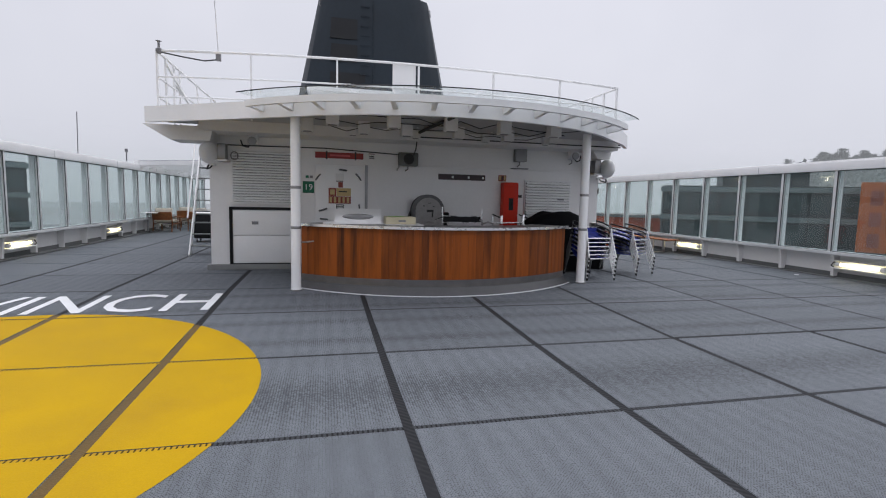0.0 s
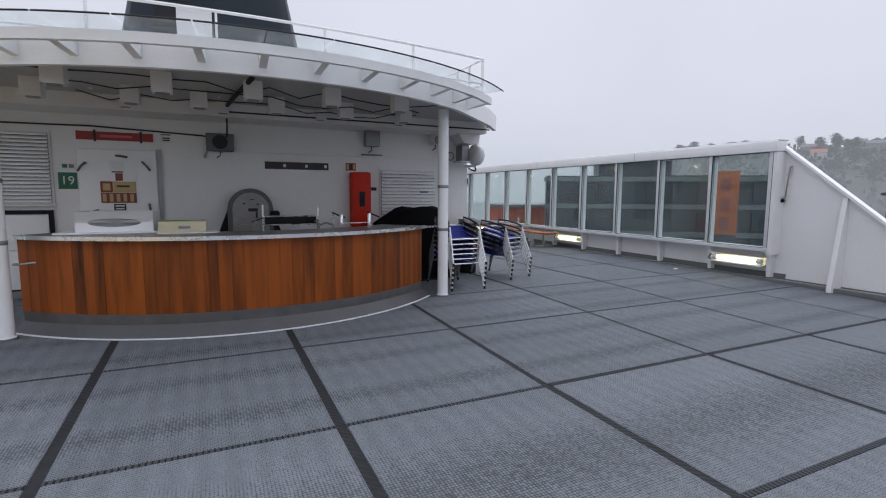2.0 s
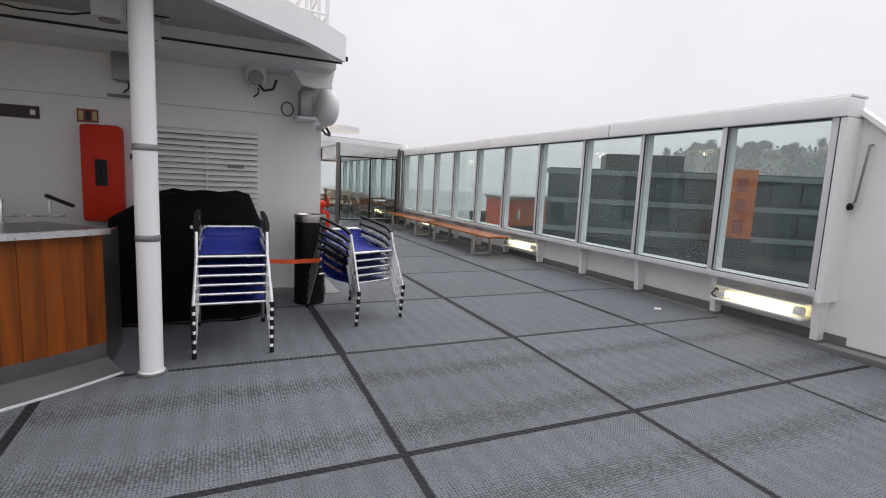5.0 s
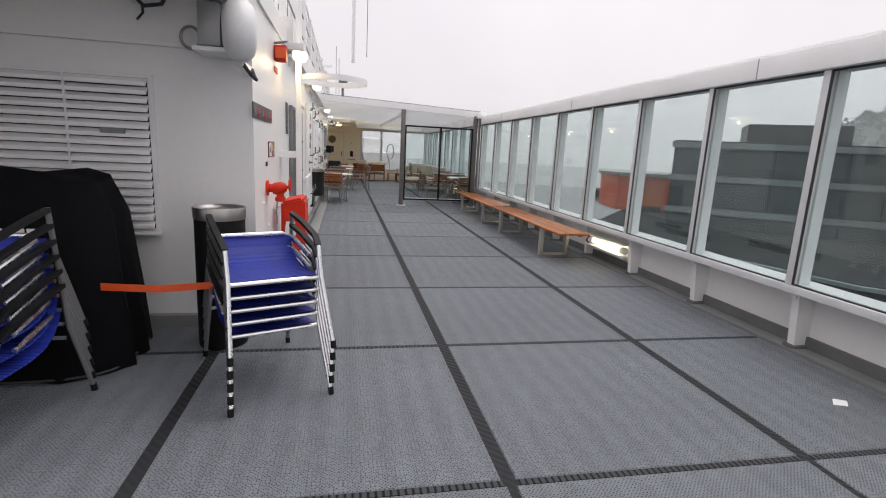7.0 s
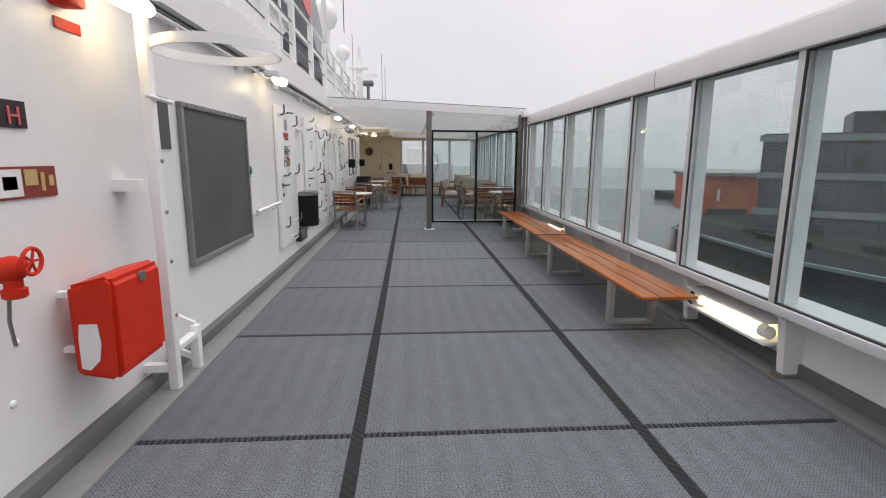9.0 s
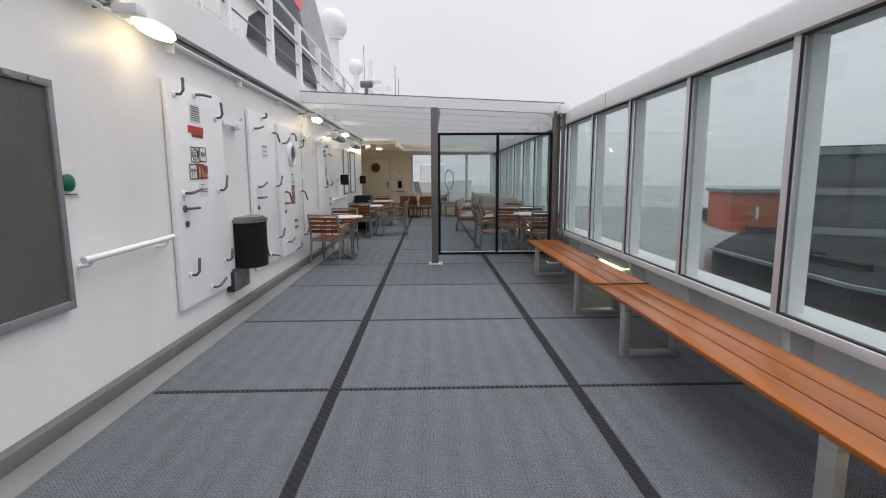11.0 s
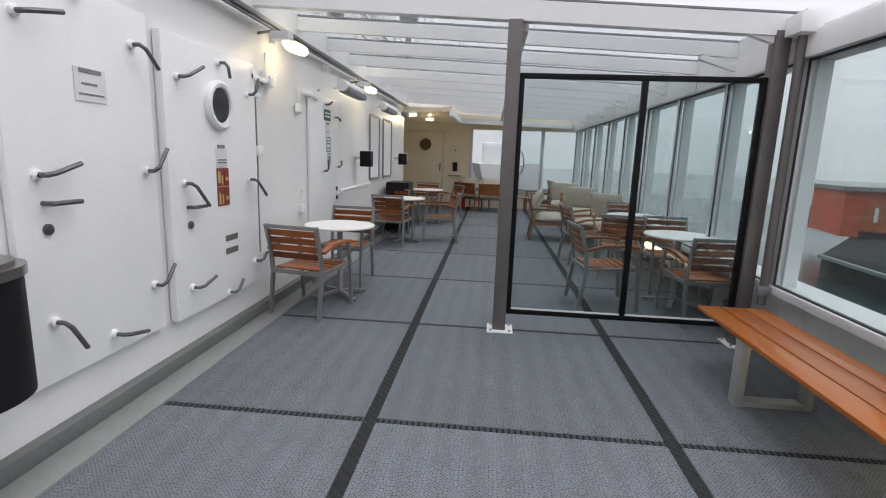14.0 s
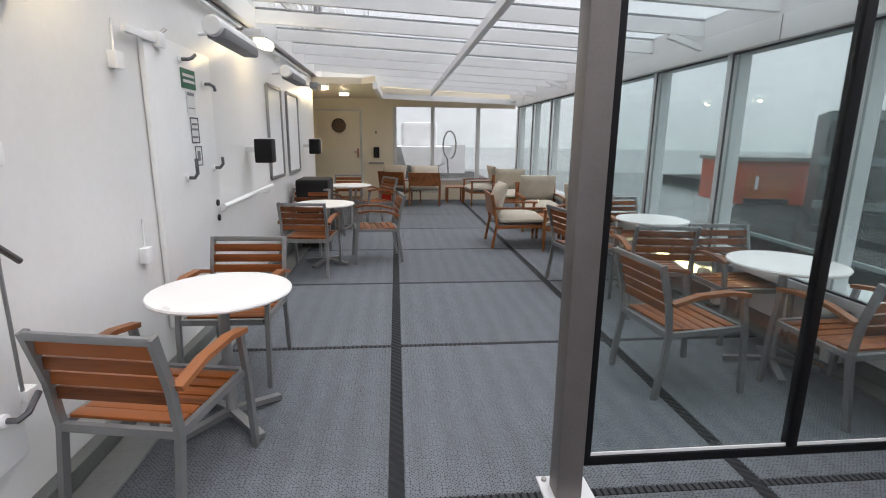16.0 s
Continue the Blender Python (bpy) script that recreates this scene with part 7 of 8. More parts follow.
def slat_chair():
    """Armchair of grey metal with teak slats; faces +y."""
    root = thing("slatted_armchair", (0, 0, 0), "grey metal garden armchair with brown teak slats", "chair", "slatted armchairs")
    w, d = 0.245, 0.25
    lg = (0.032, 0.026)
    for s in (-1, 1):
        part("rear_leg", nbar([(s * w, -d - 0.05, 0), (s * w, -d + 0.005, 0.40), (s * w, -d - 0.02, 0.60), (s * w, -d - 0.085, 0.83)], 0.026, 0.036, up=(0, 1, 0)), M_GREYMETAL, root, local=True)
        part("front_leg", nbar([(s * (w + 0.02), d + 0.03, 0), (s * (w + 0.02), d, 0.40), (s * (w + 0.02), d - 0.04, 0.635)], 0.026, 0.034, up=(0, 1, 0)), M_GREYMETAL, root, local=True)
        part("armrest", nbar([(s * (w + 0.02), -d - 0.01, 0.60), (s * (w + 0.025), -0.10, 0.645), (s * (w + 0.025), 0.10, 0.655), (s * (w + 0.02), d - 0.01, 0.635)], 0.05, 0.024), M_WOOD_ARM, root, "teak armrest", local=True)
        part("seat_rail", nbar([(s * w, -d, 0.405), (s * (w + 0.005), d, 0.42)], 0.026, 0.032), M_GREYMETAL, root, local=True)
    part("front_rail", nbox(-w, w, d - 0.014, d + 0.014, 0.40, 0.435), M_GREYMETAL, root, local=True)
    part("rear_rail", nbox(-w, w, -d - 0.012, -d + 0.014, 0.385, 0.42), M_GREYMETAL, root, local=True)
    part("back_rail", nbox(-w, w, -d - 0.10, -d - 0.075, 0.80, 0.832, r=0.006), M_GREYMETAL, root, local=True)
    n = 6
    for k in range(n):
        y = -d + 0.03 + (2 * d - 0.06) * k / n
        dip = 0.012 * math.sin(math.pi * (k + 0.5) / n)
        part("seat_slat", nbox(-w + 0.013, w - 0.013, y, y + (2 * d - 0.06) / n - 0.010, 0.425 - dip, 0.440 - dip, r=0.004), M_WOOD_SLAT, root, local=True)
    for k in range(4):
        z = 0.525 + 0.069 * k
        y = -d + 0.005 - 0.09 * ((z - 0.5) / 0.33) ** 1.2
        bm = nbox(-w + 0.013, w - 0.013, y - 0.009, y + 0.007, z, z + 0.053, r=0.004)
        part("back_slat", bm, M_WOOD_SLAT, root, local=True)
    return root


c0 = slat_chair()
c0.matrix_basis = pose(6.315, 20.24, D + 0.006, 0, 0, -11)
for x, y, r in ((6.30, 21.36, 178), (6.37, 23.86, -6), (6.15, 24.75, 172), (7.08, 24.42, 98), (6.2, 26.2, -80), (6.95, 27.0, 120), (6.45, 27.4, 180),
                (9.96, 20.66, 4), (10.06, 21.76, 178), (9.14, 21.02, -84), (9.62, 22.32, -10), (10.08, 23.75, 182), (9.35, 23.2, -80),
                (-2.75, 20.3, 0), (-2.8, 21.7, 180), (-2.8, 22.8, 0)):
    copy_thing(c0, pose(x, y, D + 0.006, 0, 0, r))


def pillow(bm, x0, x1, y0, y1, z0, z1, puff=0.04):
    """A stuffed cushion with rounded sides and a slight crown."""
    n = 10
    top, bot = [], []
    for j in range(n + 1):
        for g, zz in ((top, z1), (bot, z0)):
            row = []
            for i in range(n + 1):
                u, v = 2 * i / n - 1, 2 * j / n - 1
                f = (1 - abs(u) ** 3.5) * (1 - abs(v) ** 3.5)
                zm = (z0 + z1) / 2
                z = zm + (zz - zm) * (0.25 + 0.75 * f ** 0.4) + (puff * f if zz == z1 else 0)
                z += 0.006 * math.sin(7 * u + 3 * v)
                row.append(bm.verts.new(((x0 + x1) / 2 + (x1 - x0) / 2 * u, (y0 + y1) / 2 + (y1 - y0) / 2 * v, z)))
            g.append(row)
    for j in range(n):
        for i in range(n):
            bm.faces.new((top[j][i], top[j][i + 1], top[j + 1][i + 1], top[j + 1][i]))
            bm.faces.new((bot[j][i], bot[j + 1][i], bot[j + 1][i + 1], bot[j][i + 1]))
    for i in range(n):
        bm.faces.new((top[0][i], bot[0][i], bot[0][i + 1], top[0][i + 1]))
        bm.faces.new((top[n][i], top[n][i + 1], bot[n][i + 1], bot[n][i]))
        bm.faces.new((top[i][0], top[i + 1][0], bot[i + 1][0], bot[i][0]))
        bm.faces.new((top[i][n], bot[i][n], bot[i + 1][n], top[i + 1][n]))
    return bm


def lounge_chair():
    """Low teak armchair with beige cushions and a woven seat; faces +y."""
    root = thing("lounge_chair", (0, 0, 0), "teak lounge armchair with beige seat and back cushions", "armchair", "lounge armchairs")
    w, d = 0.34, 0.34
    for s in (-1, 1):
        part("front_leg", nlathe([(0.016, 0), (0.024, 0.3), (0.022, 0.56)], (s * w, d, 0), 12), M_WOOD_ARM, root, local=True)
        part("rear_leg", ntube([(s * w, -d - 0.06, 0), (s * w, -d, 0.35), (s * w, -d - 0.08, 0.76)], 0.022, 10), M_WOOD_ARM, root, local=True)
        part("armrest", nbar([(s * w, -d - 0.04, 0.57), (s * (w + 0.01), 0.0, 0.575), (s * w, d + 0.05, 0.57)], 0.055, 0.028), M_WOOD_ARM, root, local=True)
        part("side_rail", nbar([(s * w, -d, 0.30), (s * w, d, 0.32)], 0.03, 0.045), M_WOOD_ARM, root, local=True)
    part("front_rail", nbox(-w, w, d - 0.015, d + 0.015, 0.29, 0.34, r=0.006), M_WOOD_ARM, root, local=True)
    part("back_panel", nbar([(0, -d - 0.045, 0.46), (0, -d - 0.085, 0.76)], 0.02, 2 * w, up=(1, 0, 0)), M_WOOD_ARM, root, local=True)
    for k in range(12):
        x = -w + 0.05 + (2 * w - 0.1) * k / 11
        part("cord", nbar([(x, -d, 0.312), (x, d - 0.016, 0.325)], 0.024, 0.012), M_INK, root, "dark woven cord", local=True)
    part("seat_cushion", pillow(bmesh.new(), -w + 0.02, w - 0.02, -d + 0.04, d + 0.02, 0.335, 0.45), M_CUSHION, root, local=True)
    bm = pillow(bmesh.new(), -w + 0.03, w - 0.03, -0.23, 0.23, -0.06, 0.06, 0.03)
    bmesh.ops.rotate(bm, verts=bm.verts, cent=(0, 0, 0), matrix=Matrix.Rotation(radians(72), 3, "X"))
    bmesh.ops.translate(bm, verts=bm.verts, vec=(0, -d + 0.06, 0.68))
    part("back_cushion", bm, M_CUSHION, root, local=True)
    return root


l0 = lounge_chair()
l0.matrix_basis = pose(9.10, 25.28, D + 0.006, 0, 0, -92)
for x, y, r in ((9.85, 24.78, 140), (9.80, 26.5, 176), (9.75, 28.4, 178), (8.02, 29.85, -6), (9.35, 29.75, 97), (7.45, 30.05, -34)):
    copy_thing(l0, pose(x, y, D + 0.006, 0, 0, r))


def side_table(x, y):
    root = thing("side_table", (x, y, D), "low square teak side table", "side table", "low teak tables")
    z = D + 0.006
    part("tabletop", nbox(x - 0.22, x + 0.22, y - 0.22, y + 0.22, z + 0.36, z + 0.39, r=0.008), M_WOOD_ARM, root)
    for sx in (-1, 1):
        for sy in (-1, 1):
            part("leg", nbox(x + sx * 0.18 - 0.018, x + sx * 0.18 + 0.018, y + sy * 0.18 - 0.018, y + sy * 0.18 + 0.018, z, z + 0.359), M_WOOD_ARM, root)


side_table(9.70, 25.45)
side_table(8.75, 30.2)

# ---- upper works ----
def upper_rail():
    root = thing("roof_railing", (1.8, 10.0, ROOF_Z + 0.1), "white three-bar steel railing on the roof deck", "railing")
    zs = (3.97, 3.54, 3.20)
    line = [(HOUSE_X1 - 0.08, 17.9), (HOUSE_X1 - 0.08, 10.05), (-3.0, 10.0), (-3.0, 17.9)]
    bow = [(5.79 - 8.79 * k / 16, 10.0 - 0.5 * (1 - ((5.79 - 8.79 * k / 16 - 1.435) / 4.435) ** 2)) for k in range(17)]
    line = [line[0]] + bow + [line[-1]]
    for k, z in enumerate(zs):
        part("rail", ntube([(x, y, z) for x, y in line], 0.022 if k == 0 else 0.015, 8), M_WHITE_CLEAN, root)
    posts = [(x, 10.02 - 0.5 * (1 - ((x - 1.435) / 4.435) ** 2)) for x in (-3.0, -1.45, 0.0, 1.45, 2.9, 4.35, 5.79)] + [(x, y) for x in (-3.0, 5.79) for y in (10.5, 11.0, 11.4, 12.8, 14.2, 15.6, 17.0)]
    for x, y in posts:
        part("post", nbar([(x, y, FASCIA_Z1 - 0.1), (x, y, 3.97)], 0.03, 0.05, up=(0, 1, 0)), M_WHITE_CLEAN, root)
    for y in (10.5, 11.0, 11.6):
        part("stay", nbar([(-3.0, y, 3.9 - (y - 10.5) * 0.5), (-2.55, y + 0.5, FASCIA_Z1 - 0.05)], 0.05, 0.03), M_WHITE_CLEAN, root)
    b = thing("rail_board", (1.1, 9.55, 3.2), "white board fixed to the roof railing", "board")
    part("board", nbox(0.98, 1.40, 9.55, 9.58, 3.15, 3.98), M_WHITE_CLEAN, b)
    b = thing("roof_locker", (0.2, 10.3, 2.95), "low white locker on the roof deck", "locker")
    part("body", nbox(-0.25, 0.85, 10.2, 10.7, ROOF_Z + 0.1, 3.36, r=0.02), M_WHITE_CLEAN, b)
    a = thing("whip_antenna", (-2.02, 10.0, 3.9), "thin grey whip antenna clamped to the railing", "antenna")
    part("base", nbox(-2.06, -1.98, 9.97, 10.05, 3.88, 4.02, r=0.01), M_INK, a)
    part("rod", ntube([(-2.02, 10.0, 4.0), (-2.14, 10.0, 6.4)], 0.01, 6), M_LOUVRE, a)
    part("cable", ntube([(-3.0, 10.0, 3.96), (-2.6, 10.0, 3.90), (-2.25, 10.0, 3.86), (-2.02, 10.0, 3.9)], 0.012, 6), M_RUBBER, a)
    a = thing("rail_lamp", (-3.0, 10.0, 3.92), "small dark lamp on the railing corner", "lamp")
    part("body", nlathe([(0.03, 3.92), (0.05, 3.96), (0.05, 4.0), (0.02, 4.02), (0.02, 4.12), (0.05, 4.13)], (-2.96, 10.0, 0), 12), M_INK, a)


upper_rail()


def port_aerial():
    a = thing("whip_antenna", (-6.9, 16.35, 2.5), "thin grey whip antenna on the port screen rail", "antenna")
    part("rod", ntube([(-6.9, 16.35, 2.5), (-6.88, 16.35, 3.75)], 0.012, 6), M_INK, a)
    b = thing("rail_lamp", (-6.9, 19.87, 2.66), "small dark lamp on the screen rail", "lamp")
    part("body", nlathe([(0.02, 2.66), (0.02, 2.95), (0.05, 2.96), (0.05, 3.06), (0.02, 3.08)], (-6.9, 19.87, 0), 10), M_INK, b)


port_aerial()


def side_top():
    """Coaming and open railing over the long wall, with the white upper house behind."""
    root = thing("upper_deck_railing", (5.9, 18, 2.7), "white railing with dark wires above the long wall", "railing")
    part("coaming", nbox(5.78, 5.96, 12.9, 30.5, ROOF_Z - 0.1, 3.02), M_WHITE, root)
    for k in range(12):
        y = 13.0 + 1.5 * k
        part("post", nbox(5.80, 5.88, y - 0.05, y + 0.05, 3.02, 4.02), M_WHITE_CLEAN, root)
    for z in (3.36, 3.70, 4.03):
        part("rail", ntube([(5.84, 12.95, z), (5.84, 30.4, z)], 0.012 if z < 4 else 0.022, 8), M_INK if z < 4 else M_WHITE_CLEAN, root, "grey rail")
    u = thing("upper_house", (2.4, 22, ROOF_Z), "white upper deckhouse with dark windows", "deckhouse")
    part("wall", nbox(-0.6, 4.9, 15.2, 34.0, ROOF_Z + 0.1, 4.55), M_WHITE, u)
    part("roof", nbox(-0.7, 5.0, 15.1, 34.1, 4.55, 4.65), M_WHITE, u)
    for k in range(6):
        y = 16.2 + 2.4 * k
        part("window", nbox(4.9, 4.93, y, y + 1.2, 3.15, 3.75), M_DARK, u, "dark window")


side_top()


def funnel():
    root = thing("funnel", (1.75, 22.5, 4.0), "large dark blue ship's funnel with louvred openings", "funnel")
    bm = bmesh.new()
    seg, rings = 48, []
    for z, hw, hd, cy in ((3.9, 3.3, 3.4, 23.5), (5.7, 2.95, 3.2, 23.4), (9.05, 2.25, 2.9, 23.2), (9.35, 2.2, 2.85, 23.2), (9.45, 2.0, 2.7, 23.2)):
        ring = []
        for k in range(seg):
            a = 2 * math.pi * k / seg
            c, s = math.cos(a), math.sin(a)
            e = (abs(c) ** 7 + abs(s) ** 7) ** (-1 / 7)
            ring.append(bm.verts.new((1.74 + hw * e * c, cy + hd * e * s, z)))
        rings.append(ring)
    for q, w in zip(rings, rings[1:]):
        for k in range(seg):
            bm.faces.new((q[k], q[(k + 1) % seg], w[(k + 1) % seg], w[k]))
    bm.faces.new(rings[-1])
    part("casing", bm, M_NAVY, root)
    def face_y(z):
        return 20.2 + (z - 5.7) * 0.03 - 0.012
    for z0, z1 in ((7.55, 8.30), (6.95 - 0.25, 7.35), (5.3, 6.3)):
        x0, x1 = (-0.02, 1.0) if z0 > 6 else (-0.05, 1.3)
        bm = bmesh.new()
        v = [bm.verts.new(p) for p in ((x0, face_y(z0) - 0.02, z0), (x1, face_y(z0) - 0.02, z0), (x1, face_y(z1) - 0.02, z1), (x0 + 0.05, face_y(z1) - 0.02, z1))]
        b2 = [bm.verts.new(Vector(p.co) + Vector((0, 0.1, 0))) for p in v]
        bm.faces.new(v)
        for i in range(4):
            bm.faces.new((v[i], v[(i + 1) % 4], b2[(i + 1) % 4], b2[i]))
        part("louvre_opening", bm, M_DARK, root, "black louvre opening", smooth=False)
    for k in range(9):
        z = 5.9 + 0.36 * k
        part("rung", nbox(1.12, 1.45, face_y(z) - 0.08, face_y(z) - 0.05, z, z + 0.04), M_NAVY, root)
    part("seam", nbar([(1.62, face_y(5.6) - 0.01, 5.6), (1.62, face_y(9.0) - 0.01, 9.0)], 0.05, 0.04, up=(0, 1, 0)), M_NAVY, root)
    for x, r, z in ((0.9, 0.22, 10.2), (2.3, 0.2, 10.3), (3.0, 0.24, 10.1), (1.5, 0.15, 9.9)):
        part("exhaust_pipe", nlathe([(r, 9.2), (r, z), (r * 0.85, z), (r * 0.85, z - 0.5)], (x, 21.8, 0), 16), M_RUBBER, root, "black exhaust pipe")
    for s in (-1, 1):
        part("top_rail", ntube([(1.74 + s * 2.0, 20.6, 8.8), (1.74 + s * 2.15, 20.6, 8.8), (1.74 + s * 2.12, 20.6, 9.05), (1.74 + s * 1.98, 20.6, 9.05)], 0.02, 6), M_INK, root)
    bm = nlathe([(0.0, 0.02), (0.95, 0.02), (0.95, -0.03), (0.0, -0.03)], (0, 0, 0), 40, "x")
    bmesh.ops.rotate(bm, verts=bm.verts, cent=(0, 0, 0), matrix=Matrix.Rotation(radians(-10), 3, "Y"))
    bmesh.ops.translate(bm, verts=bm.verts, vec=(4.49, 25.4, 6.75))
    part("emblem", bm, M_PINK, root, "red round emblem")
    bm = extrude_x(bmesh.new(), [(26.6, 4.4), (26.6, 9.0), (29.0, 8.6), (31.2, 7.4), (34.2, 5.67), (34.2, 4.4)], -0.5, 4.0)
    part("fairing", bm, mat("pale_grey_fairing", (0.36, 0.37, 0.38), 0.5, vary=0.12, scale=0.8, fine=10, dirt=(0.22, 0.21, 0.2), dirt_amount=0.5), root, "pale grey sloping casing ahead of the funnel", smooth=False)
    bm = nbar([(4.63, 24.8, 6.25), (4.52, 25.4, 6.85), (4.42, 25.9, 7.35)], 0.04, 0.28)
    part("emblem_stripe", bm, M_PAPER, root, "white stripe of the emblem")


funnel()


def radome(x, y, z, r, h):
    root = thing("radome", (x, y, z), "white satellite radome on a pedestal", "radome", "radomes")
    part("dome", nlathe([(r * 0.75, z), (r, z + r * 0.5), (r, z + r * 1.0), (r * 0.85, z + r * 1.5), (r * 0.5, z + r * 1.85), (0.02, z + r * 2)], (x, y, 0), 28), M_WHITE_CLEAN, root)
    part("pedestal", nlathe([(r * 0.45, z - h), (r * 0.4, z - 0.1), (r * 0.75, z)], (x, y, 0), 20), M_WHITE_CLEAN, root)


radome(2.76, 40.6, 9.15, 0.76, 4.4)
radome(2.5, 51.0, 9.35, 0.52, 4.6)
solid("wheelhouse_roof", nbox(-3.0, 5.6, 36.0, 52.0, 2.6, 4.7), M_WHITE, "white forward superstructure", "superstructure")


def mast():
    root = thing("radar_mast", (4.7, 44, 5.0), "white radar mast with scanners and thin aerials", "mast")
    part("column", nlathe([(0.25, 5.2), (0.18, 8.0), (0.1, 8.8)], (4.4, 44, 0), 16), M_WHITE_CLEAN, root)
    for z, w in ((6.6, 0.9), (7.4, 0.6)):
        part("platform", nbox(4.4 - w, 4.4 + w, 43.6, 44.4, z, z + 0.08), M_WHITE_CLEAN, root)
    part("scanner", nbox(4.2, 5.6, 43.4, 43.6, 6.85, 7.05), M_WHITE_CLEAN, root)
    part("searchlight", nlathe([(0.07, -0.14), (0.085, -0.12), (0.085, 0.14), (0.03, 0.16)], (6.47, 24.4, 3.77), 16, "x"), M_INK, root)
    part("searchlight_post", ntube([(6.47, 24.4, 2.84), (6.47, 24.4, 3.70)], 0.045, 8), M_INK, root)
    for x, z in ((4.0, 9.6), (5.9, 8.4), (6.1, 7.6)):
        part("aerial", ntube([(x, 44, 5.2), (x, 44, z)], 0.02, 6), M_INK, root)


mast()


def whip_pole():
    root = thing("flagpole", (6.05, 15.3, 2.7), "tall slim white pole with a stay wire", "pole")
    part("pole", ntube([(6.68, 15.3, 2.95), (6.68, 15.3, 4.6)], 0.03, 10), M_WHITE_CLEAN, root)
    part("wire", ntube([(6.9, 15.3, 3.05), (6.9, 15.3, 4.6)], 0.006, 6), M_INK, root)


whip_pole()


def foredeck():
    """What shows through the end windows: white bulwarks and a boat under its cover."""
    root = thing("rescue_boat", (8.2, 37.0, D), "white rescue boat on its cradle beyond the windows", "boat")
    bm = bmesh.new()
    rings = []
    for y, w, z0 in ((34.2, 0.7, 0.7), (35.2, 1.05, 0.45), (37.5, 1.1, 0.4), (39.6, 0.6, 0.6), (40.4, 0.08, 1.0)):
        rings.append([bm.verts.new((8.2 + sx * w, y, z)) for sx, z in ((-1, 1.35), (-0.8, 0.8), (-0.1, z0), (0.1, z0), (0.8, 0.8), (1, 1.35))])
    for q, w in zip(rings, rings[1:]):
        for k in range(5):
            bm.faces.new((q[k], q[k + 1], w[k + 1], w[k]))
        bm.faces.new((q[0], w[0], w[5], q[5]))
    bm.faces.new(rings[0])
    part("hull", bm, M_WHITE_CLEAN, root)
    c = part("cabin", nbox(7.55, 8.75, 35.4, 37.4, 1.3, 2.15, r=0.12), M_WHITE_CLEAN, root)
    # pane colour lightened to paint the fog in front of the boat
    part("window", nbox(7.62, 8.68, 35.385, 35.398, 1.62, 2.0), M_LOUVRE, c, "cabin window in a grey paled for fog")
    part("cradle", nbox(7.6, 8.8, 35.2, 35.5, D, 0.7), M_GREYPAINT, root)
    b = solid("bulwark_fore", nbox(4.4, RAIL_X + 0.2, 40.5, 40.6, D - 0.05, 1.35), M_WHITE, "white bulwark of the fore deck", "bulwark", "structure")
    h = thing("hose", (8.75, 31.6, D), "looped grey hose hanging outside the window", "hose")
    part("loop", ntube([(8.75 + 0.17 * math.cos(radians(a)), 31.4, 1.45 + 0.36 * math.sin(radians(a))) for a in range(-80, 261, 15)] + [(8.72, 31.4, 0.75), (8.7, 31.4, D)], 0.022, 8), M_GREYMETAL, h)


foredeck()


# ---- water, quay, town ----
def water():
    m = mat("harbour_water", (0.018, 0.034, 0.034), 0.2, vary=0.08, scale=0.02, fine=0.25, bump=0.9, spec=0.35)
    bm = bmesh.new()
    v = [bm.verts.new((x, y, -6.9)) for x, y in ((-3000, -3000), (3000, -3000), (3000, 3000), (-3000, 3000))]
    bm.faces.new(v)
    tagged(new("water", finish("water", bm, m)), "grey green harbour water in mist", "water", kind="structure")


water()


def glowing_haze_material(name, color, top, dense, strength=1.0):
    """Far mist painted as a see-through glow: dense at the bottom and thinning out upwards."""
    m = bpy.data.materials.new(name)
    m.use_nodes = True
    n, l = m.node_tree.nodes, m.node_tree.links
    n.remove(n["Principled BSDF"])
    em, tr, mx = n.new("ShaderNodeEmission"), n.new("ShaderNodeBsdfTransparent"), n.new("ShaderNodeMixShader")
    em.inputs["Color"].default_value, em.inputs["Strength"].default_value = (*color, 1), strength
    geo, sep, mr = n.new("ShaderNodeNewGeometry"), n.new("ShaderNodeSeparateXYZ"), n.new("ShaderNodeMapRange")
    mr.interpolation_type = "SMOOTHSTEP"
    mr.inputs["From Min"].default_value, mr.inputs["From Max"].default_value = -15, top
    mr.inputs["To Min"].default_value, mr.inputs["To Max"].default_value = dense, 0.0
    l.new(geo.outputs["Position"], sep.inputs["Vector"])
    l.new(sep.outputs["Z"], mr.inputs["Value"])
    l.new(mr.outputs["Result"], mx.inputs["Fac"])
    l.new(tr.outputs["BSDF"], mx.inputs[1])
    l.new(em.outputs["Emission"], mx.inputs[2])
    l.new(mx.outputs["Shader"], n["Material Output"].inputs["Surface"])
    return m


def glowing_haze_ring(r, top, color, dense):
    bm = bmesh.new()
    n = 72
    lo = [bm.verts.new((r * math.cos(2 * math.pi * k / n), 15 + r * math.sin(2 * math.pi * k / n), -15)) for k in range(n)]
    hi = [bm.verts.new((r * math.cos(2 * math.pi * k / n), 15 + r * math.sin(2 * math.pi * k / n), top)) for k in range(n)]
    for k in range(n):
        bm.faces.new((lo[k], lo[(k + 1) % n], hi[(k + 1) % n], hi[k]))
    ob = new("backdrop", finish("backdrop", bm, glowing_haze_material("mist", color, top, dense)))
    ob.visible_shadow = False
    tagged(ob, "glowing see-through ring painted as pale mist over the far water", "backdrop", kind="structure")


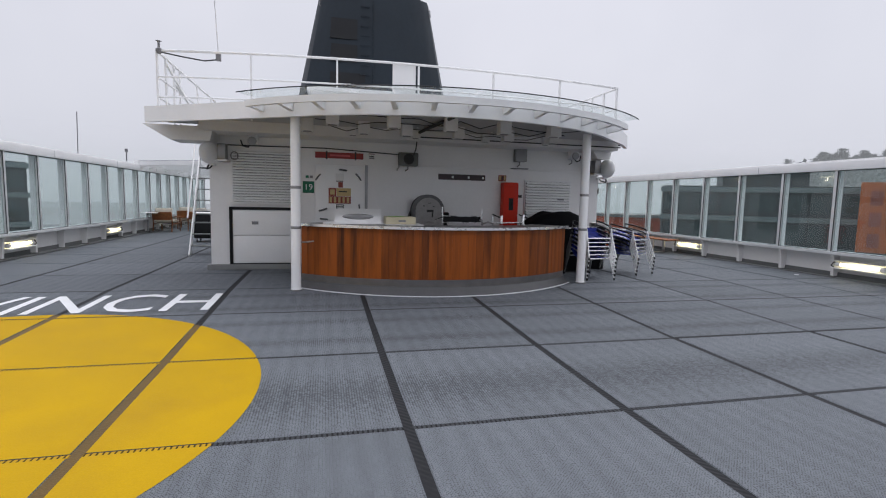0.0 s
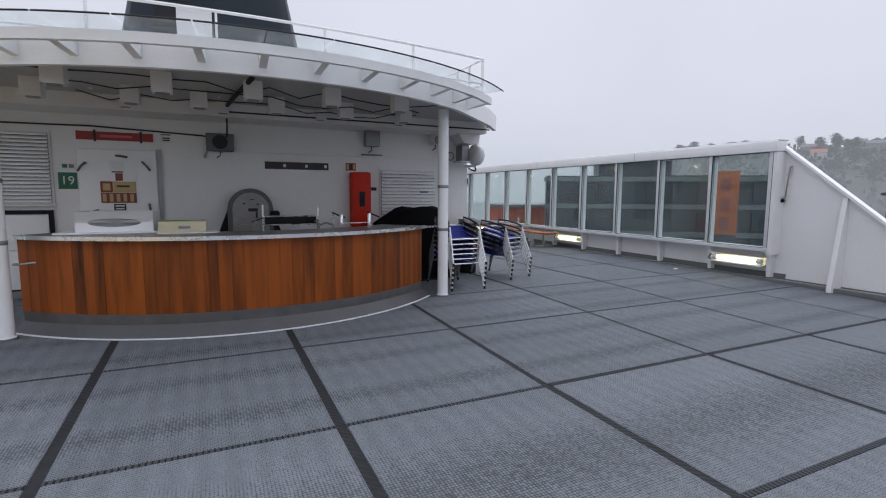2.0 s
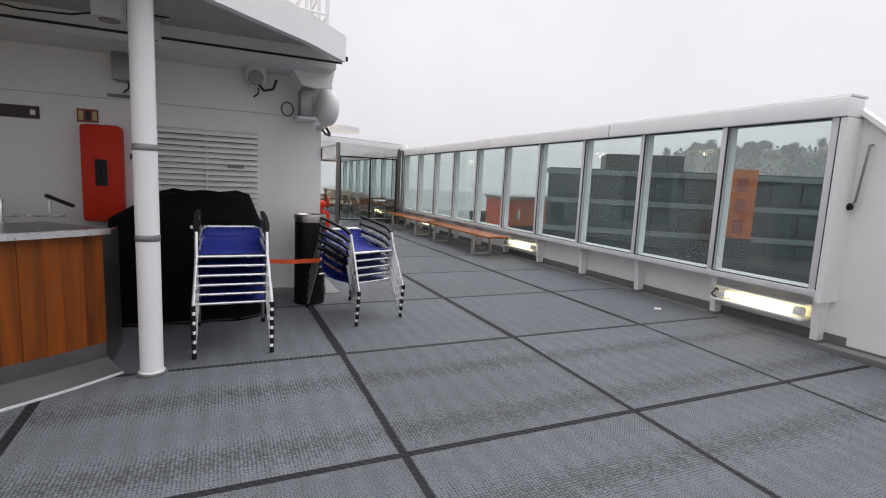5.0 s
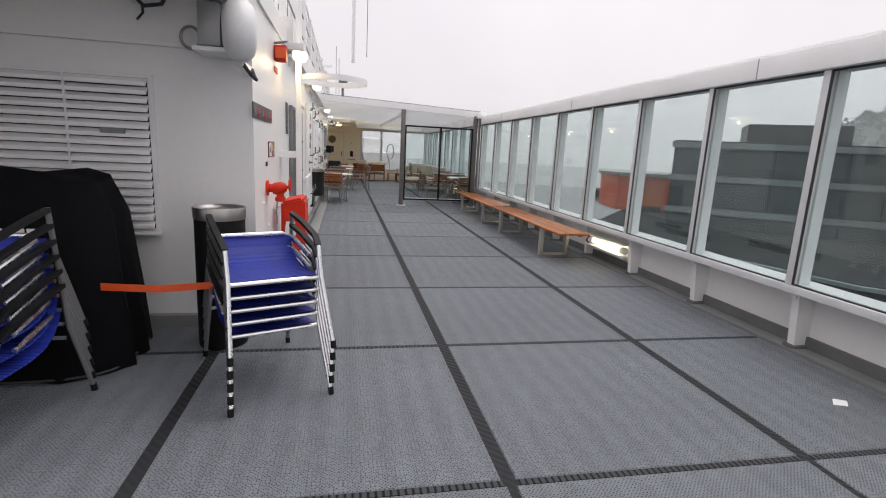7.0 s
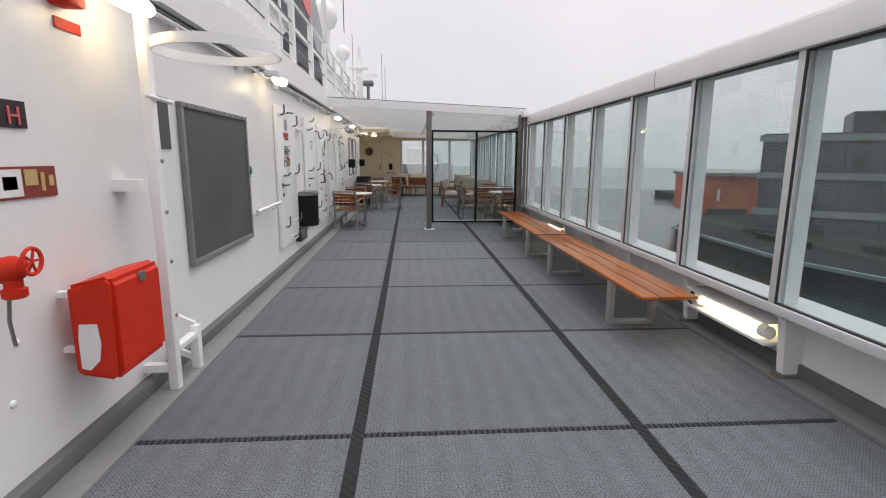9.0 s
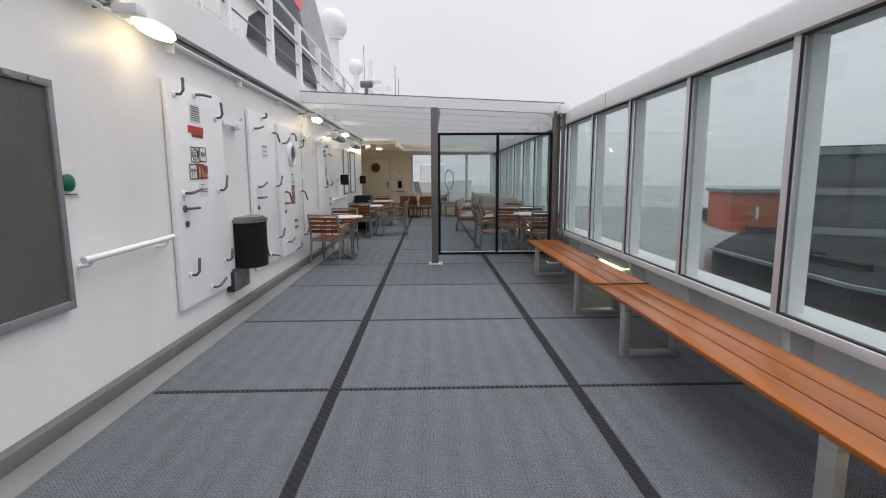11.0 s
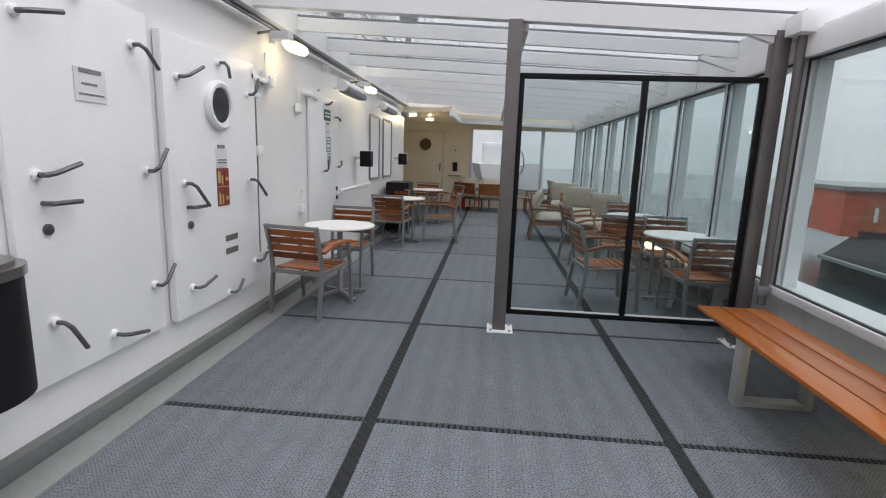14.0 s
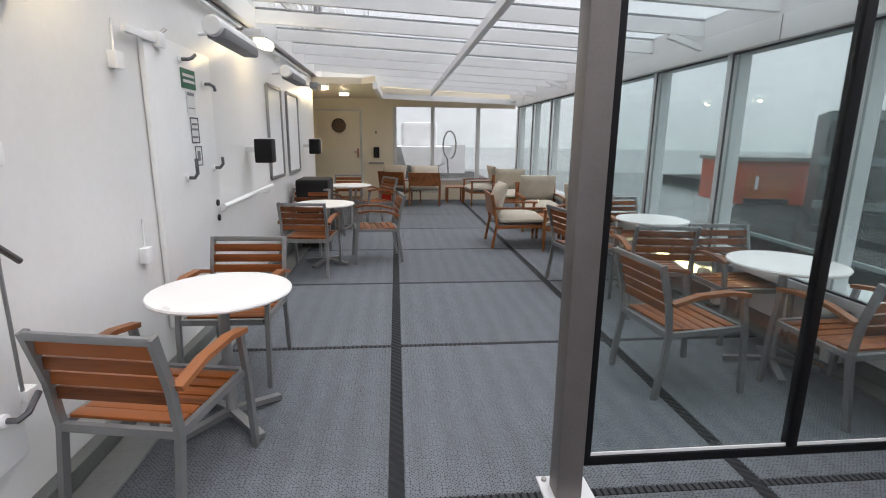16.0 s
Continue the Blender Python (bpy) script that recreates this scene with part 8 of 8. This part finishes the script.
# self-lit rings that wash haze over the hill, quay and far water
glowing_haze_ring(520, 60, (0.60, 0.62, 0.64), 0.92)
glowing_haze_ring(150, 130, (0.60, 0.62, 0.64), 0.34)
glowing_haze_ring(54, 16, (0.52, 0.55, 0.57), 0.05)

M_CONC = mat("quay_concrete", (0.020, 0.024, 0.024), 0.85, vary=0.25, scale=0.2, fine=3, bump=0.3, spec=0.1)
M_FACADE_DARK = mat("dark_facade", (0.020, 0.032, 0.034), 0.5, vary=0.2, scale=0.3, fine=3)
M_FACADE_BAND = mat("pale_facade_band", (0.15, 0.195, 0.195), 0.6, vary=0.15, scale=0.3, fine=3)
M_FACADE_GLASS = mat("office_glass", (0.024, 0.048, 0.049), 0.35, vary=0.2, scale=0.3, fine=2)
M_ORANGEFAR = mat("orange_cladding", (0.42, 0.105, 0.014), 0.6, vary=0.25, scale=0.4, fine=4)
M_SHED = mat("red_orange_cladding", (0.50, 0.085, 0.03), 0.7, vary=0.2, scale=0.4, fine=4)
M_BRICKFAR = mat("red_brown_roofing", (0.27, 0.075, 0.045), 0.8, vary=0.2, scale=0.3, fine=4)
M_HOUSEW = mat("white_clapboard", (0.42, 0.42, 0.415), 0.7, vary=0.12, scale=0.3, fine=3)
M_HOUSEG = mat("grey_render", (0.20, 0.195, 0.19), 0.8, vary=0.15, scale=0.3, fine=3)
M_SLATE = mat("slate_roof", (0.10, 0.10, 0.105), 0.7, vary=0.2, scale=0.5, fine=5)
M_HILL = mat("wooded_hillside", (0.030, 0.033, 0.026), 0.9, vary=0.4, scale=0.05, fine=0.6, bump=0.5)
M_LEAF = mat("autumn_leaves", (0.045, 0.045, 0.034), 0.85, vary=0.4, scale=0.3, fine=3)
M_BARK = mat("bark", (0.05, 0.042, 0.035), 0.9, vary=0.3, scale=1, fine=8)

solid("quay", nbox(64, 600, -360, 120, -15.2, -5.35), M_CONC, "dark concrete quay across the water", "quay", "structure")


FAR = Matrix.Translation((6.6, 6.6, 1.57)) @ Matrix.Diagonal((1.4, 1.4, 1.4, 1)) @ Matrix.Translation((-6.6, -6.6, -1.57))


def local_frame(bearing, dist, ox=6.6, oy=6.6):
    """A pose at a bearing (degrees from +y towards +x) whose local x runs along the face and y away from the ship."""
    a = radians(bearing)
    return FAR @ pose(ox + dist * math.sin(a), oy + dist * math.cos(a), -9.0, 0, 0, -bearing)


def office(m, width, depth, storeys, label, bays):
    root = new("office_building")
    root.matrix_world = m
    BASE[root.name] = None
    tagged(root, label, "building")
    h = 3.5
    part("core", nbox(0.3, width - 0.3, 0.4, depth, 0, storeys * h), M_FACADE_DARK, root, local=True, smooth=False)
    for k in range(storeys):
        part("spandrel_band", nbox(0, width, 0, 0.42, k * h + 2.75, (k + 1) * h - 0.15), M_FACADE_BAND, root, "pale horizontal band", local=True, smooth=False)
        for b in range(bays):
            x = 0.5 + (width - 1) * b / bays
            part("window", nbox(x, x + (width - 1) / bays - 0.35, 0.2, 0.39, k * h + 0.3, k * h + 2.45), M_FACADE_GLASS, root, "dark strip window", local=True, smooth=False)
    part("roof_plant", nbox(width * 0.22, width * 0.5, 1.5, depth - 1, storeys * h, storeys * h + 1.9), M_FACADE_DARK, root, local=True, smooth=False)
    return root


office(pose(41.5, 56.0, -9.9, 0, 0, -36), 32, 9, 4, "dark glazed office block with pale storey bands on the quay", 10)
t = new("orange_stair_tower")
t.matrix_world = pose(56.4, 41.0, -10.5, 0, 0, -54)
BASE[t.name] = None
tagged(t, "orange clad stair tower on the quay building", "tower")
part("cladding", nbox(-1.35, 1.35, -1.5, 1.5, 7.6, 14.9), M_ORANGEFAR, t, local=True, smooth=False)
part("base", nbox(-1.35, 1.35, -1.5, 1.5, 0, 7.6), M_FACADE_DARK, t, local=True, smooth=False)
for k in range(3):
    part("opening", nbox(-0.5, 0.5, -1.56, -1.49, 8.1 + 2.2 * k, 9.6 + 2.2 * k), M_BRICKFAR, t, local=True, smooth=False)
c = new("orange_shed")
c.matrix_world = pose(43.2, 69.0, -5.0, 0, 0, -12)
BASE[c.name] = None
tagged(c, "red orange steel shed on the quay edge", "shed")
part("wall", nbox(0, 14, 0, 8, 0, 4.6), M_SHED, c, local=True, smooth=False)
part("door", nbox(1.6, 6.2, -0.06, -0.003, 0.7, 3.4), M_ORANGEFAR, c, "bright orange door", local=True, smooth=False)
part("lamp", nbox(2.6, 2.9, -0.12, -0.061, 1.6, 3.0), M_PAPER, c, "white lamp strip", local=True, smooth=False)
part("undercroft", nbox(1.6, 6.2, -0.05, -0.003, 0.02, 0.6), M_DARK, c, local=True, smooth=False)
part("roof", nbox(-0.3, 14.3, -0.4, 8.3, 4.6, 5.0), M_HOUSEG, c, local=True, smooth=False)
q = new("pier")
BASE[q.name] = None
tagged(q, "low dark pier with a concrete edge", "pier", kind="structure")
PIER = [(34.6, 57.5), (33.8, 41.0), (37.0, 30.0), (60.0, 4.0), (160.0, -60.0), (160.0, 90.0), (62.0, 90.0)]
part("slab", prism(bmesh.new(), PIER, -14.5, -5.05), M_CONC, q, local=True, smooth=False)
bm = bmesh.new()
flatbar(bm, [(x - 0.2, y, -5.2) for x, y in PIER[:5]], 0.3, 0.25)
part("fender_edge", bm, M_FACADE_BAND, q, local=True, smooth=False)
for x, y, w in ((37.5, 47, 5), (41, 40, 6), (39, 52, 3)):
    part("kerb_block", nbox(x, x + 0.8, y - w / 2, y + w / 2, -5.05, -4.55), M_CONC, q, local=True, smooth=False)
office(local_frame(-62, 66), 40, 14, 4, "dark quay building with pale storey bands seen to port", 8)
b = new("long_roof")
b.matrix_world = local_frame(74, 72, 3.0, 3.3)
BASE[b.name] = None
tagged(b, "long red brown warehouse on the quay", "warehouse")
part("wall", nbox(-9, 40, 0, 14, 0, 10.7), M_BRICKFAR, b, local=True, smooth=False)
part("roof", nbox(-9.5, 40.5, -0.5, 14.5, 10.7, 11.0), M_SLATE, b, local=True, smooth=False)


def hill():
    """A wooded hill behind the town, with an uneven ridge."""
    bm = bmesh.new()
    nx, ny = 60, 14
    g = []
    for j in range(ny + 1):
        row = []
        for i in range(nx + 1):
            bearing = 40 + 82 * i / nx
            dist = 170 + 190 * j / ny
            a = radians(bearing)
            u = max(0.0, min(1.0, (bearing - 41) / 9))
            rise = (j / ny) ** 0.8
            z = -9 + rise * (4 + 34 * u * u * (3 - 2 * u)) + 3.0 * noise.noise(Vector((i * 0.35, j * 0.5, 0))) * rise
            row.append(bm.verts.new((3 + dist * math.sin(a), 3 + dist * math.cos(a), z)))
        g.append(row)
    for j in range(ny):
        for i in range(nx):
            bm.faces.new((g[j][i], g[j][i + 1], g[j + 1][i + 1], g[j + 1][i]))
    ob = new("ground_hill", finish("ground_hill", bm, M_HILL, True))
    tagged(ob, "wooded hill behind the harbour town", "hill", kind="structure")


def hill_z(bearing, f):
    u = max(0.0, min(1.0, (bearing - 41) / 9))
    return -9 + (f ** 0.8) * (4 + 34 * u * u * (3 - 2 * u))


hill()


def town_house(bearing, f, w, d, h, wall_m, roof_m, turn=0.0):
    a, dist = radians(bearing), 170 + 190 * f
    root = new("town_house")
    root.matrix_world = pose(3 + dist * math.sin(a), 3 + dist * math.cos(a), hill_z(bearing, f) - 1.5, 0, 0, -bearing + turn) @ Matrix.Diagonal((0.62, 0.62, 0.62, 1))
    BASE[root.name] = None
    tagged(root, "small town house with a pitched roof on the hillside", "house", "hillside houses")
    part("wall", nbox(-w / 2, w / 2, 0, d, 0, h + 2.5), wall_m, root, local=True, smooth=False)
    bm = bmesh.new()
    extrude_x(bm, [(-0.4, h + 2.5), (d + 0.4, h + 2.5), (d / 2, h + 2.5 + d * 0.32)], -w / 2 - 0.3, w / 2 + 0.3)
    part("roof", bm, roof_m, root, local=True, smooth=False)
    n = max(2, int(w / 2.6))
    for s in range(max(1, int(h / 2.8))):
        for k in range(n):
            x = -w / 2 + w * (k + 0.5) / n
            part("window", nbox(x - 0.5, x + 0.5, -0.05, -0.004, 3.4 + 2.8 * s, 4.8 + 2.8 * s), M_SLATE, root, local=True, smooth=False)


M_ROOFRED = mat("orange_tile_roof", (0.42, 0.12, 0.06), 0.8, vary=0.2, scale=0.3, fine=4)
random.seed(21)
for bearing, f, w, h, wm, rm in ((69.6, 0.52, 14, 6, M_HOUSEW, M_SLATE), (73.0, 0.50, 15, 8, M_HOUSEG, M_SLATE), (70.4, 0.30, 18, 6, M_HOUSEW, M_SLATE), (72.4, 0.27, 13, 5.6, M_HOUSEW, M_ROOFRED), (66.0, 0.86, 14, 6, M_HOUSEG, M_SLATE), (70.0, 0.95, 16, 6, M_HOUSEG, M_BRICKFAR)):
    town_house(bearing, f, w, 9, h, wm, rm)
for k in range(40):
    bearing = 60 + 54 * random.random()
    f = random.choice((0.12, 0.25, 0.4, 0.55, 0.7, 0.85, 0.95))
    town_house(bearing, f, random.uniform(7, 11), random.uniform(7, 10), random.choice((4.5, 5, 5.6)), random.choice((M_HOUSEW, M_HOUSEW, M_HOUSEG, M_HOUSEG)), random.choice((M_SLATE, M_SLATE, M_BRICKFAR)), random.uniform(-12, 12))


def tree_mesh(seed, height, spread):
    random.seed(seed)
    bm = bmesh.new()
    tube(bm, [(0, 0, 0), (0.1, 0, height * 0.3), (0.0, 0.1, height * 0.6), (0.1, 0, height * 0.85)], 0.22, 6)
    for k in range(7):
        a = random.uniform(0, 6.28)
        z = height * random.uniform(0.3, 0.6)
        tube(bm, [(0, 0, z), (spread * 0.4 * math.cos(a), spread * 0.4 * math.sin(a), z + height * 0.18), (spread * 0.8 * math.cos(a), spread * 0.8 * math.sin(a), z + height * 0.3)], 0.08, 5)
    trunk = finish("trunk", bm, M_BARK)
    vs, fs = [], []
    for k in range(700):
        a, r, h = random.uniform(0, 6.28), spread * random.random() ** 0.6, random.uniform(-1, 1)
        lim = math.sqrt(max(0.02, 1 - h * h))
        lump = 0.75 + 0.35 * math.sin(3 * a + seed) * math.cos(2.5 * h + seed)
        p = Vector((r * lim * lump * math.cos(a), r * lim * lump * math.sin(a), height * 0.66 + h * height * 0.36 * lump))
        q = Euler((random.uniform(0, 6), random.uniform(0, 6), random.uniform(0, 6))).to_matrix()
        s = random.uniform(0.2, 0.42)
        i = len(vs)
        vs += [p + q @ Vector(c) * s for c in ((-1, -0.6, 0), (1, -0.6, 0.2), (0.8, 0.7, 0), (-0.8, 0.6, 0.25))]
        fs.append((i, i + 1, i + 2, i + 3))
    me = bpy.data.meshes.new("crown")
    me.from_pydata(vs, [], fs)
    me.materials.append(M_LEAF)
    return trunk, me


KINDS = [tree_mesh(s, h, w) for s, h, w in ((1, 9, 3.6), (2, 11, 4.2), (3, 8, 4.0), (5, 12, 4.0))]
random.seed(33)
for k in range(290):
    bearing = 43 + 74 * random.random()
    f = random.uniform(0.96, 1.0) if k < 140 else random.uniform(0.1, 0.95)
    a, dist = radians(bearing), 170 + 190 * f
    root = new("tree")
    s = random.uniform(0.55, 0.85)
    root.matrix_world = pose(3 + dist * math.sin(a), 3 + dist * math.cos(a), hill_z(bearing, f) - 1.5, 0, 0, random.uniform(0, 360)) @ Matrix.Diagonal((s, s, s, 1))
    tagged(root, "dark bushy tree on the hillside", "tree", "hillside trees")
    for nm, me in zip(("trunk", "crown"), random.choice(KINDS)):
        o = new(nm, me)
        o.parent = root


def hillside_woods():
    """Undergrowth and far woods that cover the slope."""
    random.seed(77)
    vs, fs = [], []
    for k in range(16000):
        bearing = 42 + 78 * random.random()
        f = random.random() ** 0.8
        if noise.noise(Vector((bearing * 0.5, f * 9, 3.0))) < -0.12:
            continue
        a, dist = radians(bearing), 170 + 190 * f
        p = Vector((3 + dist * math.sin(a), 3 + dist * math.cos(a), hill_z(bearing, f) + random.uniform(-0.5, 3.2)))
        q = Euler((random.uniform(0, 6), random.uniform(0, 6), random.uniform(0, 6))).to_matrix()
        r = random.uniform(0.5, 1.3)
        i = len(vs)
        vs += [p + q @ Vector(c) * r for c in ((-1, -0.6, 0), (1, -0.6, 0.2), (0.8, 0.7, 0), (-0.8, 0.6, 0.25))]
        fs.append((i, i + 1, i + 2, i + 3))
    me = bpy.data.meshes.new("hillside_woods")
    me.from_pydata(vs, [], fs)
    me.materials.append(M_LEAF)
    tagged(new("hillside_woods", me), "dark bushes and bare woods over the hillside", "woods", kind="stuff")


hillside_woods()

# ---- port side: stair and seating ----
def port_stair():
    o = thing("ship_stair", (-3.0, 13.5, D), "white inclined steel ship's stair beside the house", "stair")
    for x in (-3.3, -2.75):
        part("stringer", nbar([(x, 13.0, D), (x, 14.4, 2.75)], 0.03, 0.16, up=(0, 1, 0)), M_WHITE_CLEAN, o)
        part("handrail", ntube([(x, 12.9, 1.0), (x, 14.2, 3.6)], 0.02, 8), M_WHITE_CLEAN, o)
    for k in range(9):
        part("tread", nbox(-3.28, -2.77, 13.08 + 0.14 * k, 13.28 + 0.14 * k, 0.32 + 0.27 * k, 0.345 + 0.27 * k), M_GREYPAINT, o)


port_stair()


def linen_trolley(x, y):
    z = deck_z(y)
    root = thing("linen_trolley", (x, y, z), "black wheeled trolley with white cloths piled on top", "trolley")
    part("bag", nbox(x - 0.38, x + 0.38, y - 0.30, y + 0.30, z + 0.12, z + 0.84, r=0.05), M_BLACK, root)
    for sx in (-1, 1):
        for sy in (-1, 1):
            part("castor", nlathe([(0.0, -0.016), (0.045, -0.016), (0.05, 0.0), (0.045, 0.016), (0.0, 0.016)], (x + sx * 0.30, y + sy * 0.22, z + 0.05), 14, "x"), M_RUBBER, root)
            part("castor_fork", nbox(x + sx * 0.30 - 0.025, x + sx * 0.30 + 0.025, y + sy * 0.22 - 0.02, y + sy * 0.22 + 0.02, z + 0.085, z + 0.125), M_STEEL, root)
    part("cloth", pillow(bmesh.new(), x - 0.36, x + 0.40, y - 0.32, y + 0.24, z + 0.842, z + 0.93, 0.03), M_PAPER, root, "white folded cloth")
    part("push_bar", ntube([(x - 0.40, y + 0.32, z + 0.6), (x - 0.40, y + 0.40, z + 0.98), (x + 0.40, y + 0.40, z + 0.98), (x + 0.40, y + 0.32, z + 0.6)], 0.014, 8), M_STEEL, root)


linen_trolley(-3.70, 17.0)
for x, y, r in ((-6.15, 21.5, -8), (-5.2, 22.3, 6), (-5.9, 23.6, 4)):
    copy_thing(l0, pose(x, y, D + 0.006, 0, 0, r))
copy_thing(t0, pose(-6.6, 20.8, D + 0.006))

for o in scene.objects:
    if "xf" in o:
        del o["xf"]

joint_strips(floor)
mats(floor)
